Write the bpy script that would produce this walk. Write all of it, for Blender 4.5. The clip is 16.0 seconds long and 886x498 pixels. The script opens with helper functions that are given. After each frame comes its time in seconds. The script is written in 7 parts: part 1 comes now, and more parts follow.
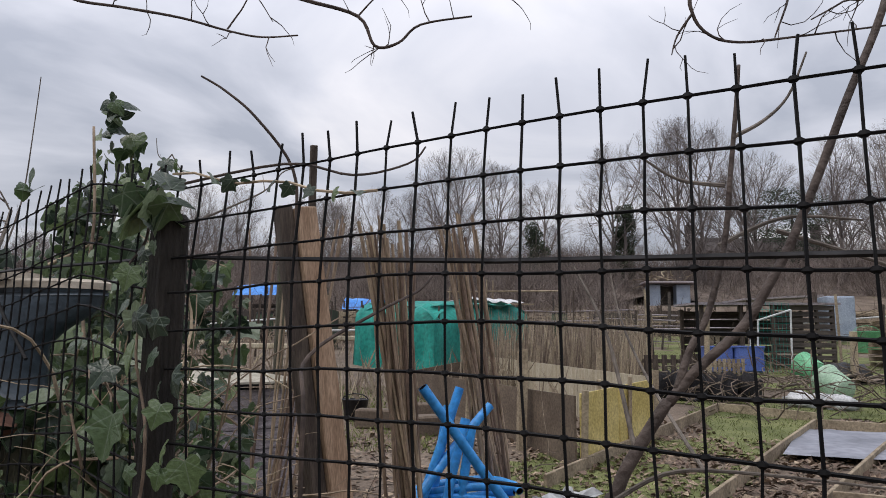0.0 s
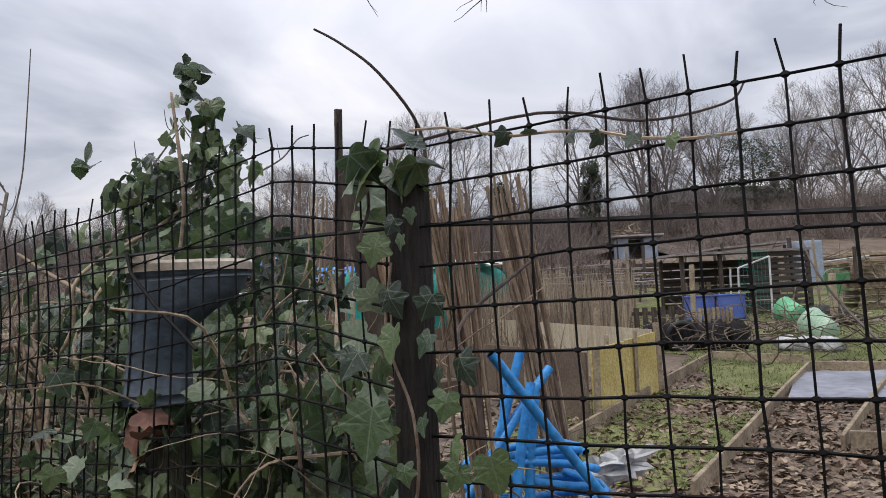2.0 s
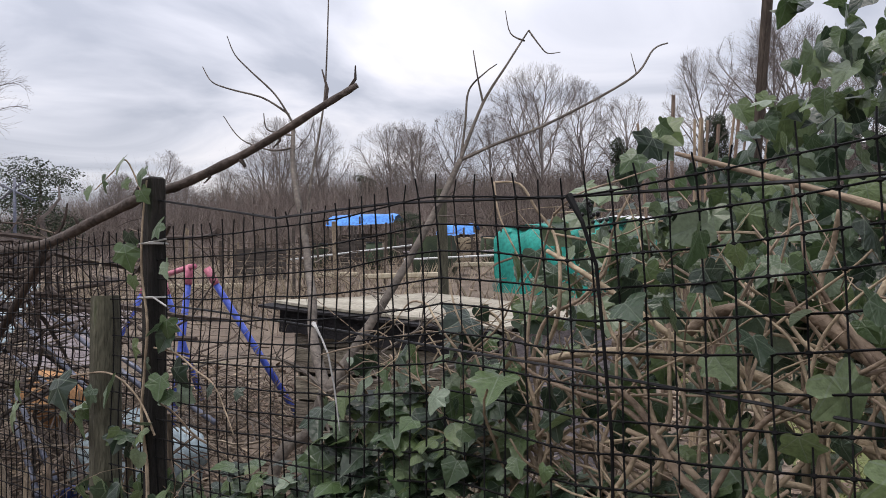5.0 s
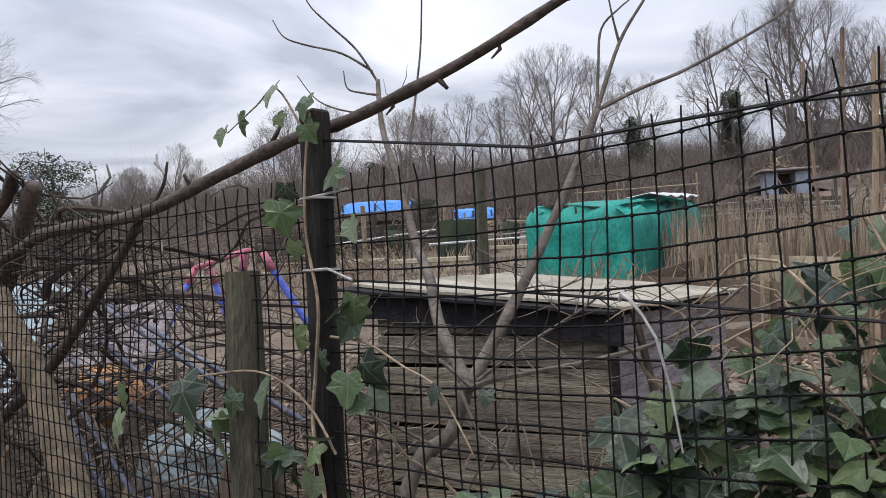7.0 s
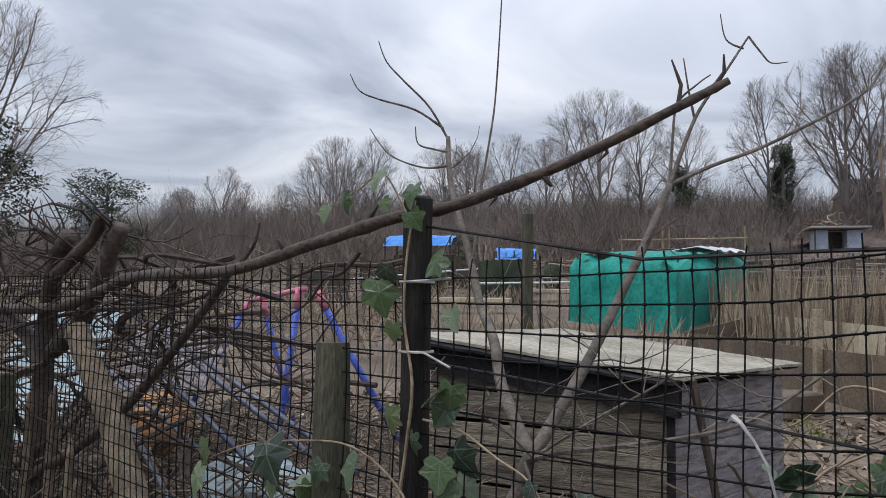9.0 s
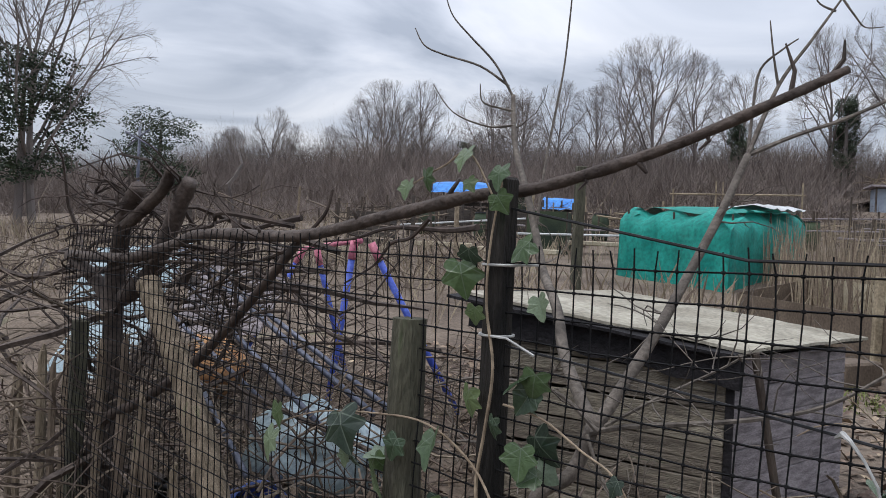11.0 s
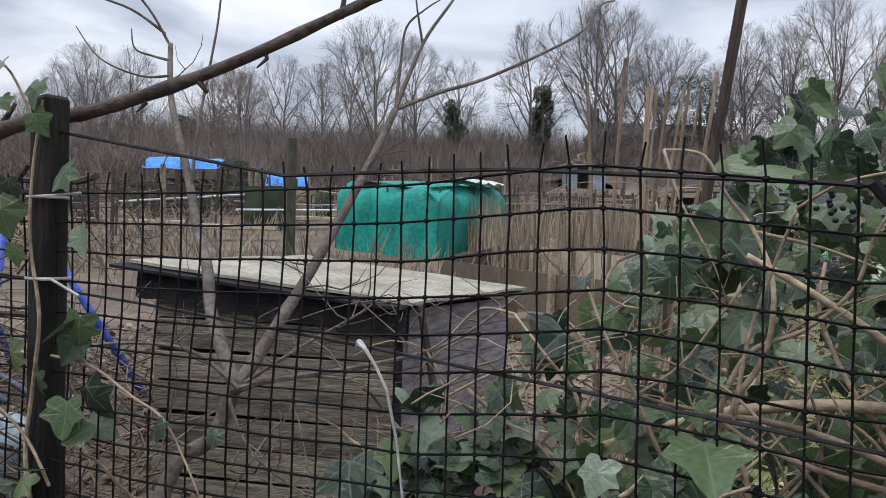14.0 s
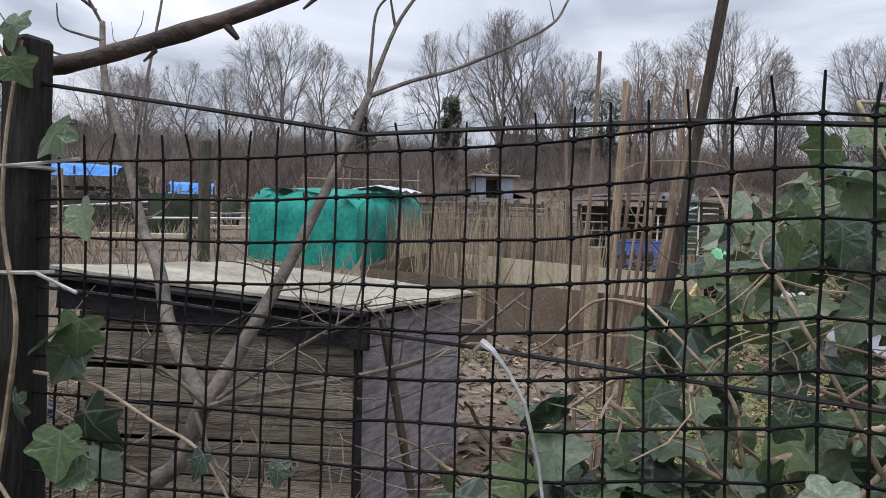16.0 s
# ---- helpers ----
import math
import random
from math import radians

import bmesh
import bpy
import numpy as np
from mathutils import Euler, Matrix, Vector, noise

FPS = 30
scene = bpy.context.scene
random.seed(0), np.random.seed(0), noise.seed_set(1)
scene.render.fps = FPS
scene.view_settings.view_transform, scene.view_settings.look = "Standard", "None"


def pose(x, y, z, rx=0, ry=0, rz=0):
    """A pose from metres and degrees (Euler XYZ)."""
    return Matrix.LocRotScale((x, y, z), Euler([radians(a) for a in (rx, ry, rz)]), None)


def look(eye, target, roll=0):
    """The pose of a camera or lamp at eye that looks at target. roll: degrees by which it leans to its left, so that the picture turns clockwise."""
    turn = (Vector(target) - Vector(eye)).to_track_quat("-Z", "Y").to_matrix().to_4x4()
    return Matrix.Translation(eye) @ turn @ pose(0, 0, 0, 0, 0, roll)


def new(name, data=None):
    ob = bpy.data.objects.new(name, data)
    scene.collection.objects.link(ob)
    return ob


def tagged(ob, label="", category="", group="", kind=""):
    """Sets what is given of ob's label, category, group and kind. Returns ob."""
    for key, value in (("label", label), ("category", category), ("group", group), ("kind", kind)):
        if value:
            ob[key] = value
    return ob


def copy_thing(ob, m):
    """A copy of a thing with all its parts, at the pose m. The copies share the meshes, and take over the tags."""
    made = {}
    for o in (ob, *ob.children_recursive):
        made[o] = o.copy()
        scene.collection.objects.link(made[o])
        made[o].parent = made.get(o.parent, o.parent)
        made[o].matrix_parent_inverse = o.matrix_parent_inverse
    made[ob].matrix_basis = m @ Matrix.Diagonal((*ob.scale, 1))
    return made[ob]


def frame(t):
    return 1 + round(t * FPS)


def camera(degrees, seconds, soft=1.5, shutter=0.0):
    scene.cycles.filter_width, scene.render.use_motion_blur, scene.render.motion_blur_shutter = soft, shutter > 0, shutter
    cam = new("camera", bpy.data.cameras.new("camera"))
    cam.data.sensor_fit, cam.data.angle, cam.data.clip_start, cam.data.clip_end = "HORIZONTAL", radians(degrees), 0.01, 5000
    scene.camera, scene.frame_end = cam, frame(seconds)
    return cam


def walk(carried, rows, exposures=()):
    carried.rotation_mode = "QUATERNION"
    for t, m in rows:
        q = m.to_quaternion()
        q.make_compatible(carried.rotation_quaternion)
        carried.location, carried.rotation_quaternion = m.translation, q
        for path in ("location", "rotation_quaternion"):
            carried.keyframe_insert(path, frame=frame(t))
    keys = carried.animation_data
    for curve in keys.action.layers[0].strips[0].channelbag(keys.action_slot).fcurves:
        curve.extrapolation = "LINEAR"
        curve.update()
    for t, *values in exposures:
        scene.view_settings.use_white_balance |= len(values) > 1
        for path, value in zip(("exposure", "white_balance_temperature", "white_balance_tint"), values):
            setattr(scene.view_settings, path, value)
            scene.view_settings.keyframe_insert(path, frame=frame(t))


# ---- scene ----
cam = camera(62.3, 16.0, soft=0.9)
PATH = [
    (0, (0.109, 0.310, 1.588), (-0.064, 2.280, 1.885), 0.7),
    (0.5, (0.105, 0.331, 1.600), (-0.078, 2.299, 1.906), 0.7),
    (1, (0.069, 0.346, 1.611), (-0.101, 2.316, 1.907), -1.8),
    (1.5, (-0.076, 0.389, 1.606), (-0.175, 2.374, 1.827), -2.6),
    (2, (-0.248, 0.392, 1.604), (-0.328, 2.380, 1.802), -2.5),
    (2.5, (-0.402, 0.479, 1.594), (-0.463, 2.469, 1.782), -2.3),
    (3, (-0.616, 0.566, 1.617), (-0.679, 2.557, 1.797), -1.7),
    (3.5, (-0.885, 0.665, 1.610), (-0.999, 2.657, 1.745), -1.6),
    (4, (-1.120, 0.8155, 1.604), (-1.370, 2.7965, 1.729), -1.0),
    (4.5, (-1.368, 0.962, 1.635), (-1.691, 2.932, 1.747), -1.5),
    (5, (-1.607, 1.039, 1.630), (-1.955, 3.006, 1.725), -1.4),
    (5.2, (-1.652, 1.103, 1.635), (-2.053, 3.061, 1.717), -1.2),
    (7.3, (-2.181, 1.429, 1.601), (-2.552, 3.394, 1.646), -3.0),
    (7.5, (-2.196, 1.448, 1.607), (-2.562, 3.414, 1.624), -2.4),
    (8, (-2.183, 1.441, 1.597), (-2.554, 3.406, 1.588), -1.2),
    (8.5, (-2.189, 1.393, 1.663), (-2.566, 3.353, 1.795), -0.2),
    (9, (-2.223, 1.331, 1.698), (-2.695, 3.268, 1.854), 0.8),
    (9.2, (-2.235, 1.293, 1.715), (-2.763, 3.216, 1.868), 0.3),
    (11.3, (-2.302, 1.335, 1.763), (-2.887, 3.247, 1.761), 2.9),
    (11.5, (-2.286, 1.317, 1.747), (-2.865, 3.231, 1.755), 2.3),
    (12, (-2.262, 1.346, 1.752), (-2.708, 3.295, 1.722), 2.8),
    (12.5, (-2.221, 1.363, 1.723), (-2.529, 3.339, 1.690), 2.3),
    (13, (-2.156, 1.362, 1.716), (-2.245, 3.360, 1.686), 1.7),
    (13.5, (-2.083, 1.371, 1.699), (-2.077, 3.371, 1.673), 1.5),
    (14, (-2.043, 1.441, 1.691), (-1.913, 3.436, 1.663), 1.3),
    (14.5, (-2.047, 1.464, 1.677), (-1.799, 3.448, 1.656), 1.6),
    (15, (-2.095, 1.469, 1.656), (-1.758, 3.440, 1.632), 2.1),
    (15.5, (-2.158, 1.552, 1.631), (-1.803, 3.520, 1.598), 1.2),
    (16, (-2.258, 1.658, 1.650), (-1.877, 3.621, 1.654), 1.0),
]
walk(cam, [(t, look(e, g, r)) for t, e, g, r in PATH], [(0, -0.2, 6800, 14), (1.5, -0.15, 6800, 14), (2.5, 0.02, 6800, 14), (3.5, 0.1, 6850, 15), (5, 0.1, 6850, 15), (7.5, 0.12, 6600, 13), (8.5, 0.0, 6500, 12), (9, -0.15, 6450, 11), (11.5, -0.06, 6450, 11), (12.5, -0.06, 6450, 11), (13.5, 0.05, 6450, 11), (16, 0.05, 6550, 12)])

# ---- world, sun ----
world = bpy.data.worlds.new("overcast")
scene.world = world
world.use_nodes = True
wt = world.node_tree
wt.nodes.clear()


def wn(kind, **kw):
    n = wt.nodes.new(kind)
    for k, v in kw.items():
        n.inputs[k].default_value = v
    return n


w_out = wn("ShaderNodeOutputWorld")
w_bg = wn("ShaderNodeBackground", Strength=1.0)
w_tc = wn("ShaderNodeTexCoord")
w_sep = wn("ShaderNodeSeparateXYZ")
wt.links.new(w_tc.outputs["Generated"], w_sep.inputs[0])
w_add = wt.nodes.new("ShaderNodeMath")
w_add.operation = "ADD"
w_add.inputs[1].default_value = 0.10
w_abs = wt.nodes.new("ShaderNodeMath")
w_abs.operation = "ABSOLUTE"
wt.links.new(w_sep.outputs["Z"], w_abs.inputs[0])
wt.links.new(w_abs.outputs[0], w_add.inputs[0])
w_div = []
for axis in ("X", "Y"):
    d = wt.nodes.new("ShaderNodeMath")
    d.operation = "DIVIDE"
    wt.links.new(w_sep.outputs[axis], d.inputs[0])
    wt.links.new(w_add.outputs[0], d.inputs[1])
    w_div.append(d)
w_com = wn("ShaderNodeCombineXYZ")
wt.links.new(w_div[0].outputs[0], w_com.inputs["X"])
wt.links.new(w_div[1].outputs[0], w_com.inputs["Y"])
w_no = wn("ShaderNodeTexNoise", Scale=0.85, Detail=7.0, Roughness=0.5, Distortion=0.7)
wt.links.new(w_com.outputs[0], w_no.inputs["Vector"])
w_ramp = wt.nodes.new("ShaderNodeValToRGB")
w_ramp.color_ramp.elements[0].position, w_ramp.color_ramp.elements[0].color = 0.37, (0.36, 0.395, 0.46, 1)
w_ramp.color_ramp.elements[1].position, w_ramp.color_ramp.elements[1].color = 0.66, (0.80, 0.815, 0.85, 1)
w_mid = w_ramp.color_ramp.elements.new(0.50)
w_mid.color = (0.55, 0.585, 0.655, 1)
wt.links.new(w_no.outputs["Fac"], w_ramp.inputs[0])
w_sky = wt.nodes.new("ShaderNodeTexSky")
w_sky.sky_type, w_sky.sun_disc = "NISHITA", False
w_sky.sun_elevation, w_sky.sun_rotation = radians(65), radians(-132)
w_mix = wt.nodes.new("ShaderNodeMix")
w_mix.data_type = "RGBA"
w_mix.inputs[0].default_value = 0.02
wt.links.new(w_ramp.outputs[0], w_mix.inputs[6])
wt.links.new(w_sky.outputs[0], w_mix.inputs[7])
w_grad = wt.nodes.new("ShaderNodeMapRange")
w_grad.inputs["From Min"].default_value, w_grad.inputs["From Max"].default_value = 0.0, 1.0
w_grad.inputs["To Min"].default_value, w_grad.inputs["To Max"].default_value = 0.72, 2.6
wt.links.new(w_sep.outputs["Z"], w_grad.inputs["Value"])
wt.links.new(w_grad.outputs[0], w_bg.inputs["Strength"])
wt.links.new(w_mix.outputs[2], w_bg.inputs["Color"])
wt.links.new(w_bg.outputs[0], w_out.inputs[0])

sun_data = bpy.data.lights.new("sun", "SUN")
sun_data.energy, sun_data.angle, sun_data.color = 1.4, radians(30), (1.0, 0.97, 0.93)
sun = new("sun", sun_data)
sun.matrix_world = look((-9, -8, 26), (0, 0, 0))


# ---- geometry helpers ----
class Geo:
    """Vertices and faces of one mesh."""

    def __init__(self):
        self.v, self.f, self.uv = [], [], None

    def tube(self, pts, radii, n=6, cap=True):
        pts = [Vector(p) for p in pts]
        if not isinstance(radii, (list, tuple)):
            radii = [radii] * len(pts)
        base = len(self.v)
        side = None
        for i, p in enumerate(pts):
            d = (pts[min(i + 1, len(pts) - 1)] - pts[max(i - 1, 0)])
            d = d.normalized() if d.length > 1e-9 else Vector((0, 0, 1))
            if side is None:
                side = d.cross(Vector((0.31, 0.17, 0.93)))
                if side.length < 1e-3:
                    side = d.cross(Vector((1, 0, 0)))
            side = side - d * side.dot(d)
            side = side.normalized() if side.length > 1e-6 else d.orthogonal().normalized()
            up = d.cross(side)
            for k in range(n):
                a = 2 * math.pi * k / n
                self.v.append(tuple(p + (side * math.cos(a) + up * math.sin(a)) * radii[i]))
        for i in range(len(pts) - 1):
            for k in range(n):
                a, b = base + i * n + k, base + i * n + (k + 1) % n
                self.f.append((a, b, b + n, a + n))
        if cap:
            self.f.append(tuple(base + k for k in reversed(range(n))))
            e = base + (len(pts) - 1) * n
            self.f.append(tuple(e + k for k in range(n)))
        return self

    def box(self, c, s, m=None, bevel=0.004):
        """A box with chamfered edges: centre, size, turned by m."""
        b = min(bevel, min(s) * 0.45)
        base = len(self.v)
        h = [x / 2 for x in s]
        c = Vector(c)
        ids = {}
        for sx in (-1, 1):
            for sy in (-1, 1):
                for sz in (-1, 1):
                    for ax in range(3):
                        q = [sx * (h[0] - b), sy * (h[1] - b), sz * (h[2] - b)]
                        q[ax] += (sx, sy, sz)[ax] * b
                        q = Vector(q)
                        if m is not None:
                            q = m @ q
                        ids[sx, sy, sz, ax] = len(self.v)
                        self.v.append(tuple(c + q))
        r = (-1, 1)
        for ax in range(3):
            o = [a for a in range(3) if a != ax]
            for s1 in r:
                q = []
                for a, bb in ((-1, -1), (1, -1), (1, 1), (-1, 1)):
                    k = [0, 0, 0]
                    k[ax], k[o[0]], k[o[1]] = s1, a, bb
                    q.append(ids[k[0], k[1], k[2], ax])
                if (s1 > 0) == (ax == 1):
                    q.reverse()
                self.f.append(tuple(q))
            for a in r:
                for bb in r:
                    k0, k1 = [0, 0, 0], [0, 0, 0]
                    k0[ax], k1[ax] = -1, 1
                    for k in (k0, k1):
                        k[o[0]], k[o[1]] = a, bb
                    self.f.append((ids[(*k0, o[0])], ids[(*k1, o[0])], ids[(*k1, o[1])], ids[(*k0, o[1])]))
        for sx in r:
            for sy in r:
                for sz in r:
                    self.f.append(tuple(ids[sx, sy, sz, a] for a in range(3)))
        return self

    def beam(self, a, b, w, t, roll=0.0, bevel=0.004):
        """A squared bar from a to b, w wide and t thick."""
        a, b = Vector(a), Vector(b)
        d = b - a
        m = d.to_track_quat("Z", "Y").to_matrix() @ Euler((0, 0, roll)).to_matrix()
        return self.box((a + b) / 2, (w, t, d.length), m, bevel)

    def slab(self, corners, t):
        """A sheet with the given top corners (counter-clockwise from above) and thickness t along its normal."""
        c = [Vector(p) for p in corners]
        n = (c[1] - c[0]).cross(c[-1] - c[0]).normalized()
        base, k = len(self.v), len(c)
        self.v += [tuple(p) for p in c] + [tuple(p - n * t) for p in c]
        self.f.append(tuple(range(base, base + k)))
        self.f.append(tuple(base + k + i for i in reversed(range(k))))
        for i in range(k):
            j = (i + 1) % k
            self.f.append((base + i, base + k + i, base + k + j, base + j))
        return self

    def blob(self, c, r, seed=0, n=10, rough=0.2):
        """A lumpy rounded mass."""
        base = len(self.v)
        c = Vector(c)
        for i in range(n + 1):
            th = math.pi * i / n
            for k in range(n + 2):
                ph = 2 * math.pi * k / (n + 2)
                d = Vector((math.sin(th) * math.cos(ph), math.sin(th) * math.sin(ph), math.cos(th)))
                s = 1 + rough * noise.noise(d * 2.3 + Vector((seed * 3.7, seed, 0)))
                self.v.append((c.x + d.x * r[0] * s, c.y + d.y * r[1] * s, c.z + d.z * r[2] * s))
        w = n + 2
        for i in range(n):
            for k in range(w):
                self.f.append((base + i * w + k, base + (i + 1) * w + k, base + (i + 1) * w + (k + 1) % w, base + i * w + (k + 1) % w))
        return self

    def add(self, other, m):
        base = len(self.v)
        self.v += [tuple(m @ Vector(p)) for p in other.v]
        self.f += [tuple(base + i for i in f) for f in other.f]
        if other.uv is not None:
            self.uv = (self.uv or []) + other.uv
        return self

    def mesh(self, name, mat, smooth=False):
        me = bpy.data.meshes.new(name)
        me.from_pydata(self.v, [], self.f)
        if self.uv is not None:
            lay = me.uv_layers.new(name="uv")
            flat = np.array([self.uv[l] for l in np.array([x.vertex_index for x in me.loops])], dtype=np.float32).ravel()
            lay.data.foreach_set("uv", flat)
        if smooth:
            me.polygons.foreach_set("use_smooth", [True] * len(me.polygons))
        me.materials.append(mat)
        me.update()
        return me


def part(name, geo, mat, parent=None, label="", smooth=False, local=False):
    """One mesh object, under a thing or a part. geo is in world places, or in the parent's own when local."""
    ob = new(name, geo if isinstance(geo, bpy.types.Mesh) else geo.mesh(name, mat, smooth))
    if parent is not None:
        ob.parent = parent
        if not local and parent.type == "EMPTY":
            ob.matrix_parent_inverse = Matrix.Translation(-parent.location)
    if label:
        ob["label"] = label
    return ob


def thing(name, base, label, category, group="", kind=""):
    e = new(name)
    e.location = base
    e.empty_display_size = 0.1
    return tagged(e, label, category, group, kind)


def single(name, geo, mat, label, category, group="", kind="", smooth=False):
    return tagged(part(name, geo, mat, smooth=smooth), label, category, group, kind)


# ---- materials ----
def material(name, c0, c1, scale=6.0, rough=0.8, bump=0.3, c2=None, stretch=(1, 1, 1), island=0.0, metal=0.0, fine=40.0, spec=0.3, bump_dist=0.01, coords="Object"):
    """A worn surface: two colours mixed by a broad noise, a fine grain, relief, and a shift from piece to piece."""
    m = bpy.data.materials.new(name)
    m.use_nodes = True
    nt = m.node_tree
    b = nt.nodes["Principled BSDF"]
    b.inputs["Roughness"].default_value, b.inputs["Metallic"].default_value = rough, metal
    b.inputs["Specular IOR Level"].default_value = spec
    tc = nt.nodes.new("ShaderNodeTexCoord")
    mp = nt.nodes.new("ShaderNodeMapping")
    mp.inputs["Scale"].default_value = stretch
    nt.links.new(tc.outputs[coords], mp.inputs[0])
    n1 = nt.nodes.new("ShaderNodeTexNoise")
    n1.inputs["Scale"].default_value, n1.inputs["Detail"].default_value = scale, 6
    n2 = nt.nodes.new("ShaderNodeTexNoise")
    n2.inputs["Scale"].default_value, n2.inputs["Detail"].default_value = fine, 4
    for n in (n1, n2):
        nt.links.new(mp.outputs[0], n.inputs["Vector"])
    ramp = nt.nodes.new("ShaderNodeValToRGB")
    ramp.color_ramp.elements[0].position, ramp.color_ramp.elements[0].color = 0.35, (*c0, 1)
    ramp.color_ramp.elements[1].position, ramp.color_ramp.elements[1].color = 0.65, (*c1, 1)
    if c2:
        ramp.color_ramp.elements.new(0.78).color = (*c2, 1)
    nt.links.new(n1.outputs["Fac"], ramp.inputs[0])
    hsv = nt.nodes.new("ShaderNodeHueSaturation")
    nt.links.new(ramp.outputs[0], hsv.inputs["Color"])
    val = nt.nodes.new("ShaderNodeMapRange")
    val.inputs["From Min"].default_value, val.inputs["From Max"].default_value = 0.3, 0.7
    val.inputs["To Min"].default_value, val.inputs["To Max"].default_value = 0.72, 1.28
    nt.links.new(n2.outputs["Fac"], val.inputs["Value"])
    last = val.outputs[0]
    if island:
        oi = nt.nodes.new("ShaderNodeObjectInfo")
        ge = nt.nodes.new("ShaderNodeNewGeometry")
        ad = nt.nodes.new("ShaderNodeMath")
        ad.operation = "ADD"
        nt.links.new(oi.outputs["Random"], ad.inputs[0])
        nt.links.new(ge.outputs["Random Per Island"], ad.inputs[1])
        fr = nt.nodes.new("ShaderNodeMath")
        fr.operation = "FRACT"
        nt.links.new(ad.outputs[0], fr.inputs[0])
        mr = nt.nodes.new("ShaderNodeMapRange")
        mr.inputs["To Min"].default_value, mr.inputs["To Max"].default_value = 1 - island, 1 + island
        nt.links.new(fr.outputs[0], mr.inputs["Value"])
        mu = nt.nodes.new("ShaderNodeMath")
        mu.operation = "MULTIPLY"
        nt.links.new(last, mu.inputs[0])
        nt.links.new(mr.outputs[0], mu.inputs[1])
        last = mu.outputs[0]
        hr = nt.nodes.new("ShaderNodeMapRange")
        hr.inputs["To Min"].default_value, hr.inputs["To Max"].default_value = 0.5 - island * 0.04, 0.5 + island * 0.04
        nt.links.new(fr.outputs[0], hr.inputs["Value"])
        nt.links.new(hr.outputs[0], hsv.inputs["Hue"])
    nt.links.new(last, hsv.inputs["Value"])
    nt.links.new(hsv.outputs[0], b.inputs["Base Color"])
    if bump:
        bp = nt.nodes.new("ShaderNodeBump")
        bp.inputs["Strength"].default_value, bp.inputs["Distance"].default_value = bump, bump_dist
        nt.links.new(n2.outputs["Fac"], bp.inputs["Height"])
        nt.links.new(bp.outputs[0], b.inputs["Normal"])
    return m


def leaf_material(name, dark, light, vein, rough=0.32):
    """Ivy: dark glossy blades with pale veins that fan out from the stalk."""
    m = bpy.data.materials.new(name)
    m.use_nodes = True
    nt = m.node_tree
    b = nt.nodes["Principled BSDF"]
    b.inputs["Roughness"].default_value = rough
    b.inputs["Specular IOR Level"].default_value = 0.5

    def math_node(op, a, bb=None):
        n = nt.nodes.new("ShaderNodeMath")
        n.operation = op
        for i, x in enumerate((a, bb)):
            if x is None:
                continue
            if isinstance(x, (int, float)):
                n.inputs[i].default_value = x
            else:
                nt.links.new(x, n.inputs[i])
        return n.outputs[0]

    uv = nt.nodes.new("ShaderNodeUVMap")
    sep = nt.nodes.new("ShaderNodeSeparateXYZ")
    nt.links.new(uv.outputs[0], sep.inputs[0])
    x, y = sep.outputs["X"], sep.outputs["Y"]
    ang = math_node("ARCTAN2", x, y)
    r = math_node("SQRT", math_node("ADD", math_node("MULTIPLY", x, x), math_node("MULTIPLY", y, y)))
    s = math_node("MULTIPLY", math_node("ABSOLUTE", math_node("SINE", math_node("MULTIPLY", ang, 3.3))), r)
    veins = nt.nodes.new("ShaderNodeMapRange")
    veins.inputs["From Min"].default_value, veins.inputs["From Max"].default_value = 0.02, 0.075
    veins.inputs["To Min"].default_value, veins.inputs["To Max"].default_value = 0.5, 0.0
    nt.links.new(s, veins.inputs["Value"])
    oi = nt.nodes.new("ShaderNodeObjectInfo")
    ge = nt.nodes.new("ShaderNodeNewGeometry")
    rnd = math_node("FRACT", math_node("ADD", oi.outputs["Random"], ge.outputs["Random Per Island"]))
    # random leaf greens; the upper stops also paint in backlit leaves and pale sheen
    ramp = nt.nodes.new("ShaderNodeValToRGB")
    ramp.color_ramp.elements[0].position, ramp.color_ramp.elements[0].color = 0.0, (*dark, 1)
    ramp.color_ramp.elements[1].position, ramp.color_ramp.elements[1].color = 1.0, (*light, 1)
    ramp.color_ramp.elements.new(0.30).color = (0.040, 0.068, 0.038, 1)
    ramp.color_ramp.elements.new(0.80).color = (0.13, 0.18, 0.075, 1)
    ramp.color_ramp.elements.new(0.56).color = (0.072, 0.118, 0.046, 1)
    nt.links.new(rnd, ramp.inputs[0])
    no = nt.nodes.new("ShaderNodeTexNoise")
    no.inputs["Scale"].default_value = 9
    nt.links.new(uv.outputs[0], no.inputs["Vector"])
    hsv = nt.nodes.new("ShaderNodeHueSaturation")
    nt.links.new(ramp.outputs[0], hsv.inputs["Color"])
    nt.links.new(math_node("ADD", math_node("MULTIPLY", no.outputs["Fac"], 0.9), 0.55), hsv.inputs["Value"])
    mx = nt.nodes.new("ShaderNodeMix")
    mx.data_type = "RGBA"
    nt.links.new(veins.outputs[0], mx.inputs[0])
    nt.links.new(hsv.outputs[0], mx.inputs[6])
    mx.inputs[7].default_value = (*vein, 1)
    nt.links.new(mx.outputs[2], b.inputs["Base Color"])
    bp = nt.nodes.new("ShaderNodeBump")
    bp.inputs["Strength"].default_value, bp.inputs["Distance"].default_value = 0.4, 0.003
    nt.links.new(no.outputs["Fac"], bp.inputs["Height"])
    nt.links.new(bp.outputs[0], b.inputs["Normal"])
    tr = nt.nodes.new("ShaderNodeBsdfTranslucent")
    nt.links.new(mx.outputs[2], tr.inputs["Color"])
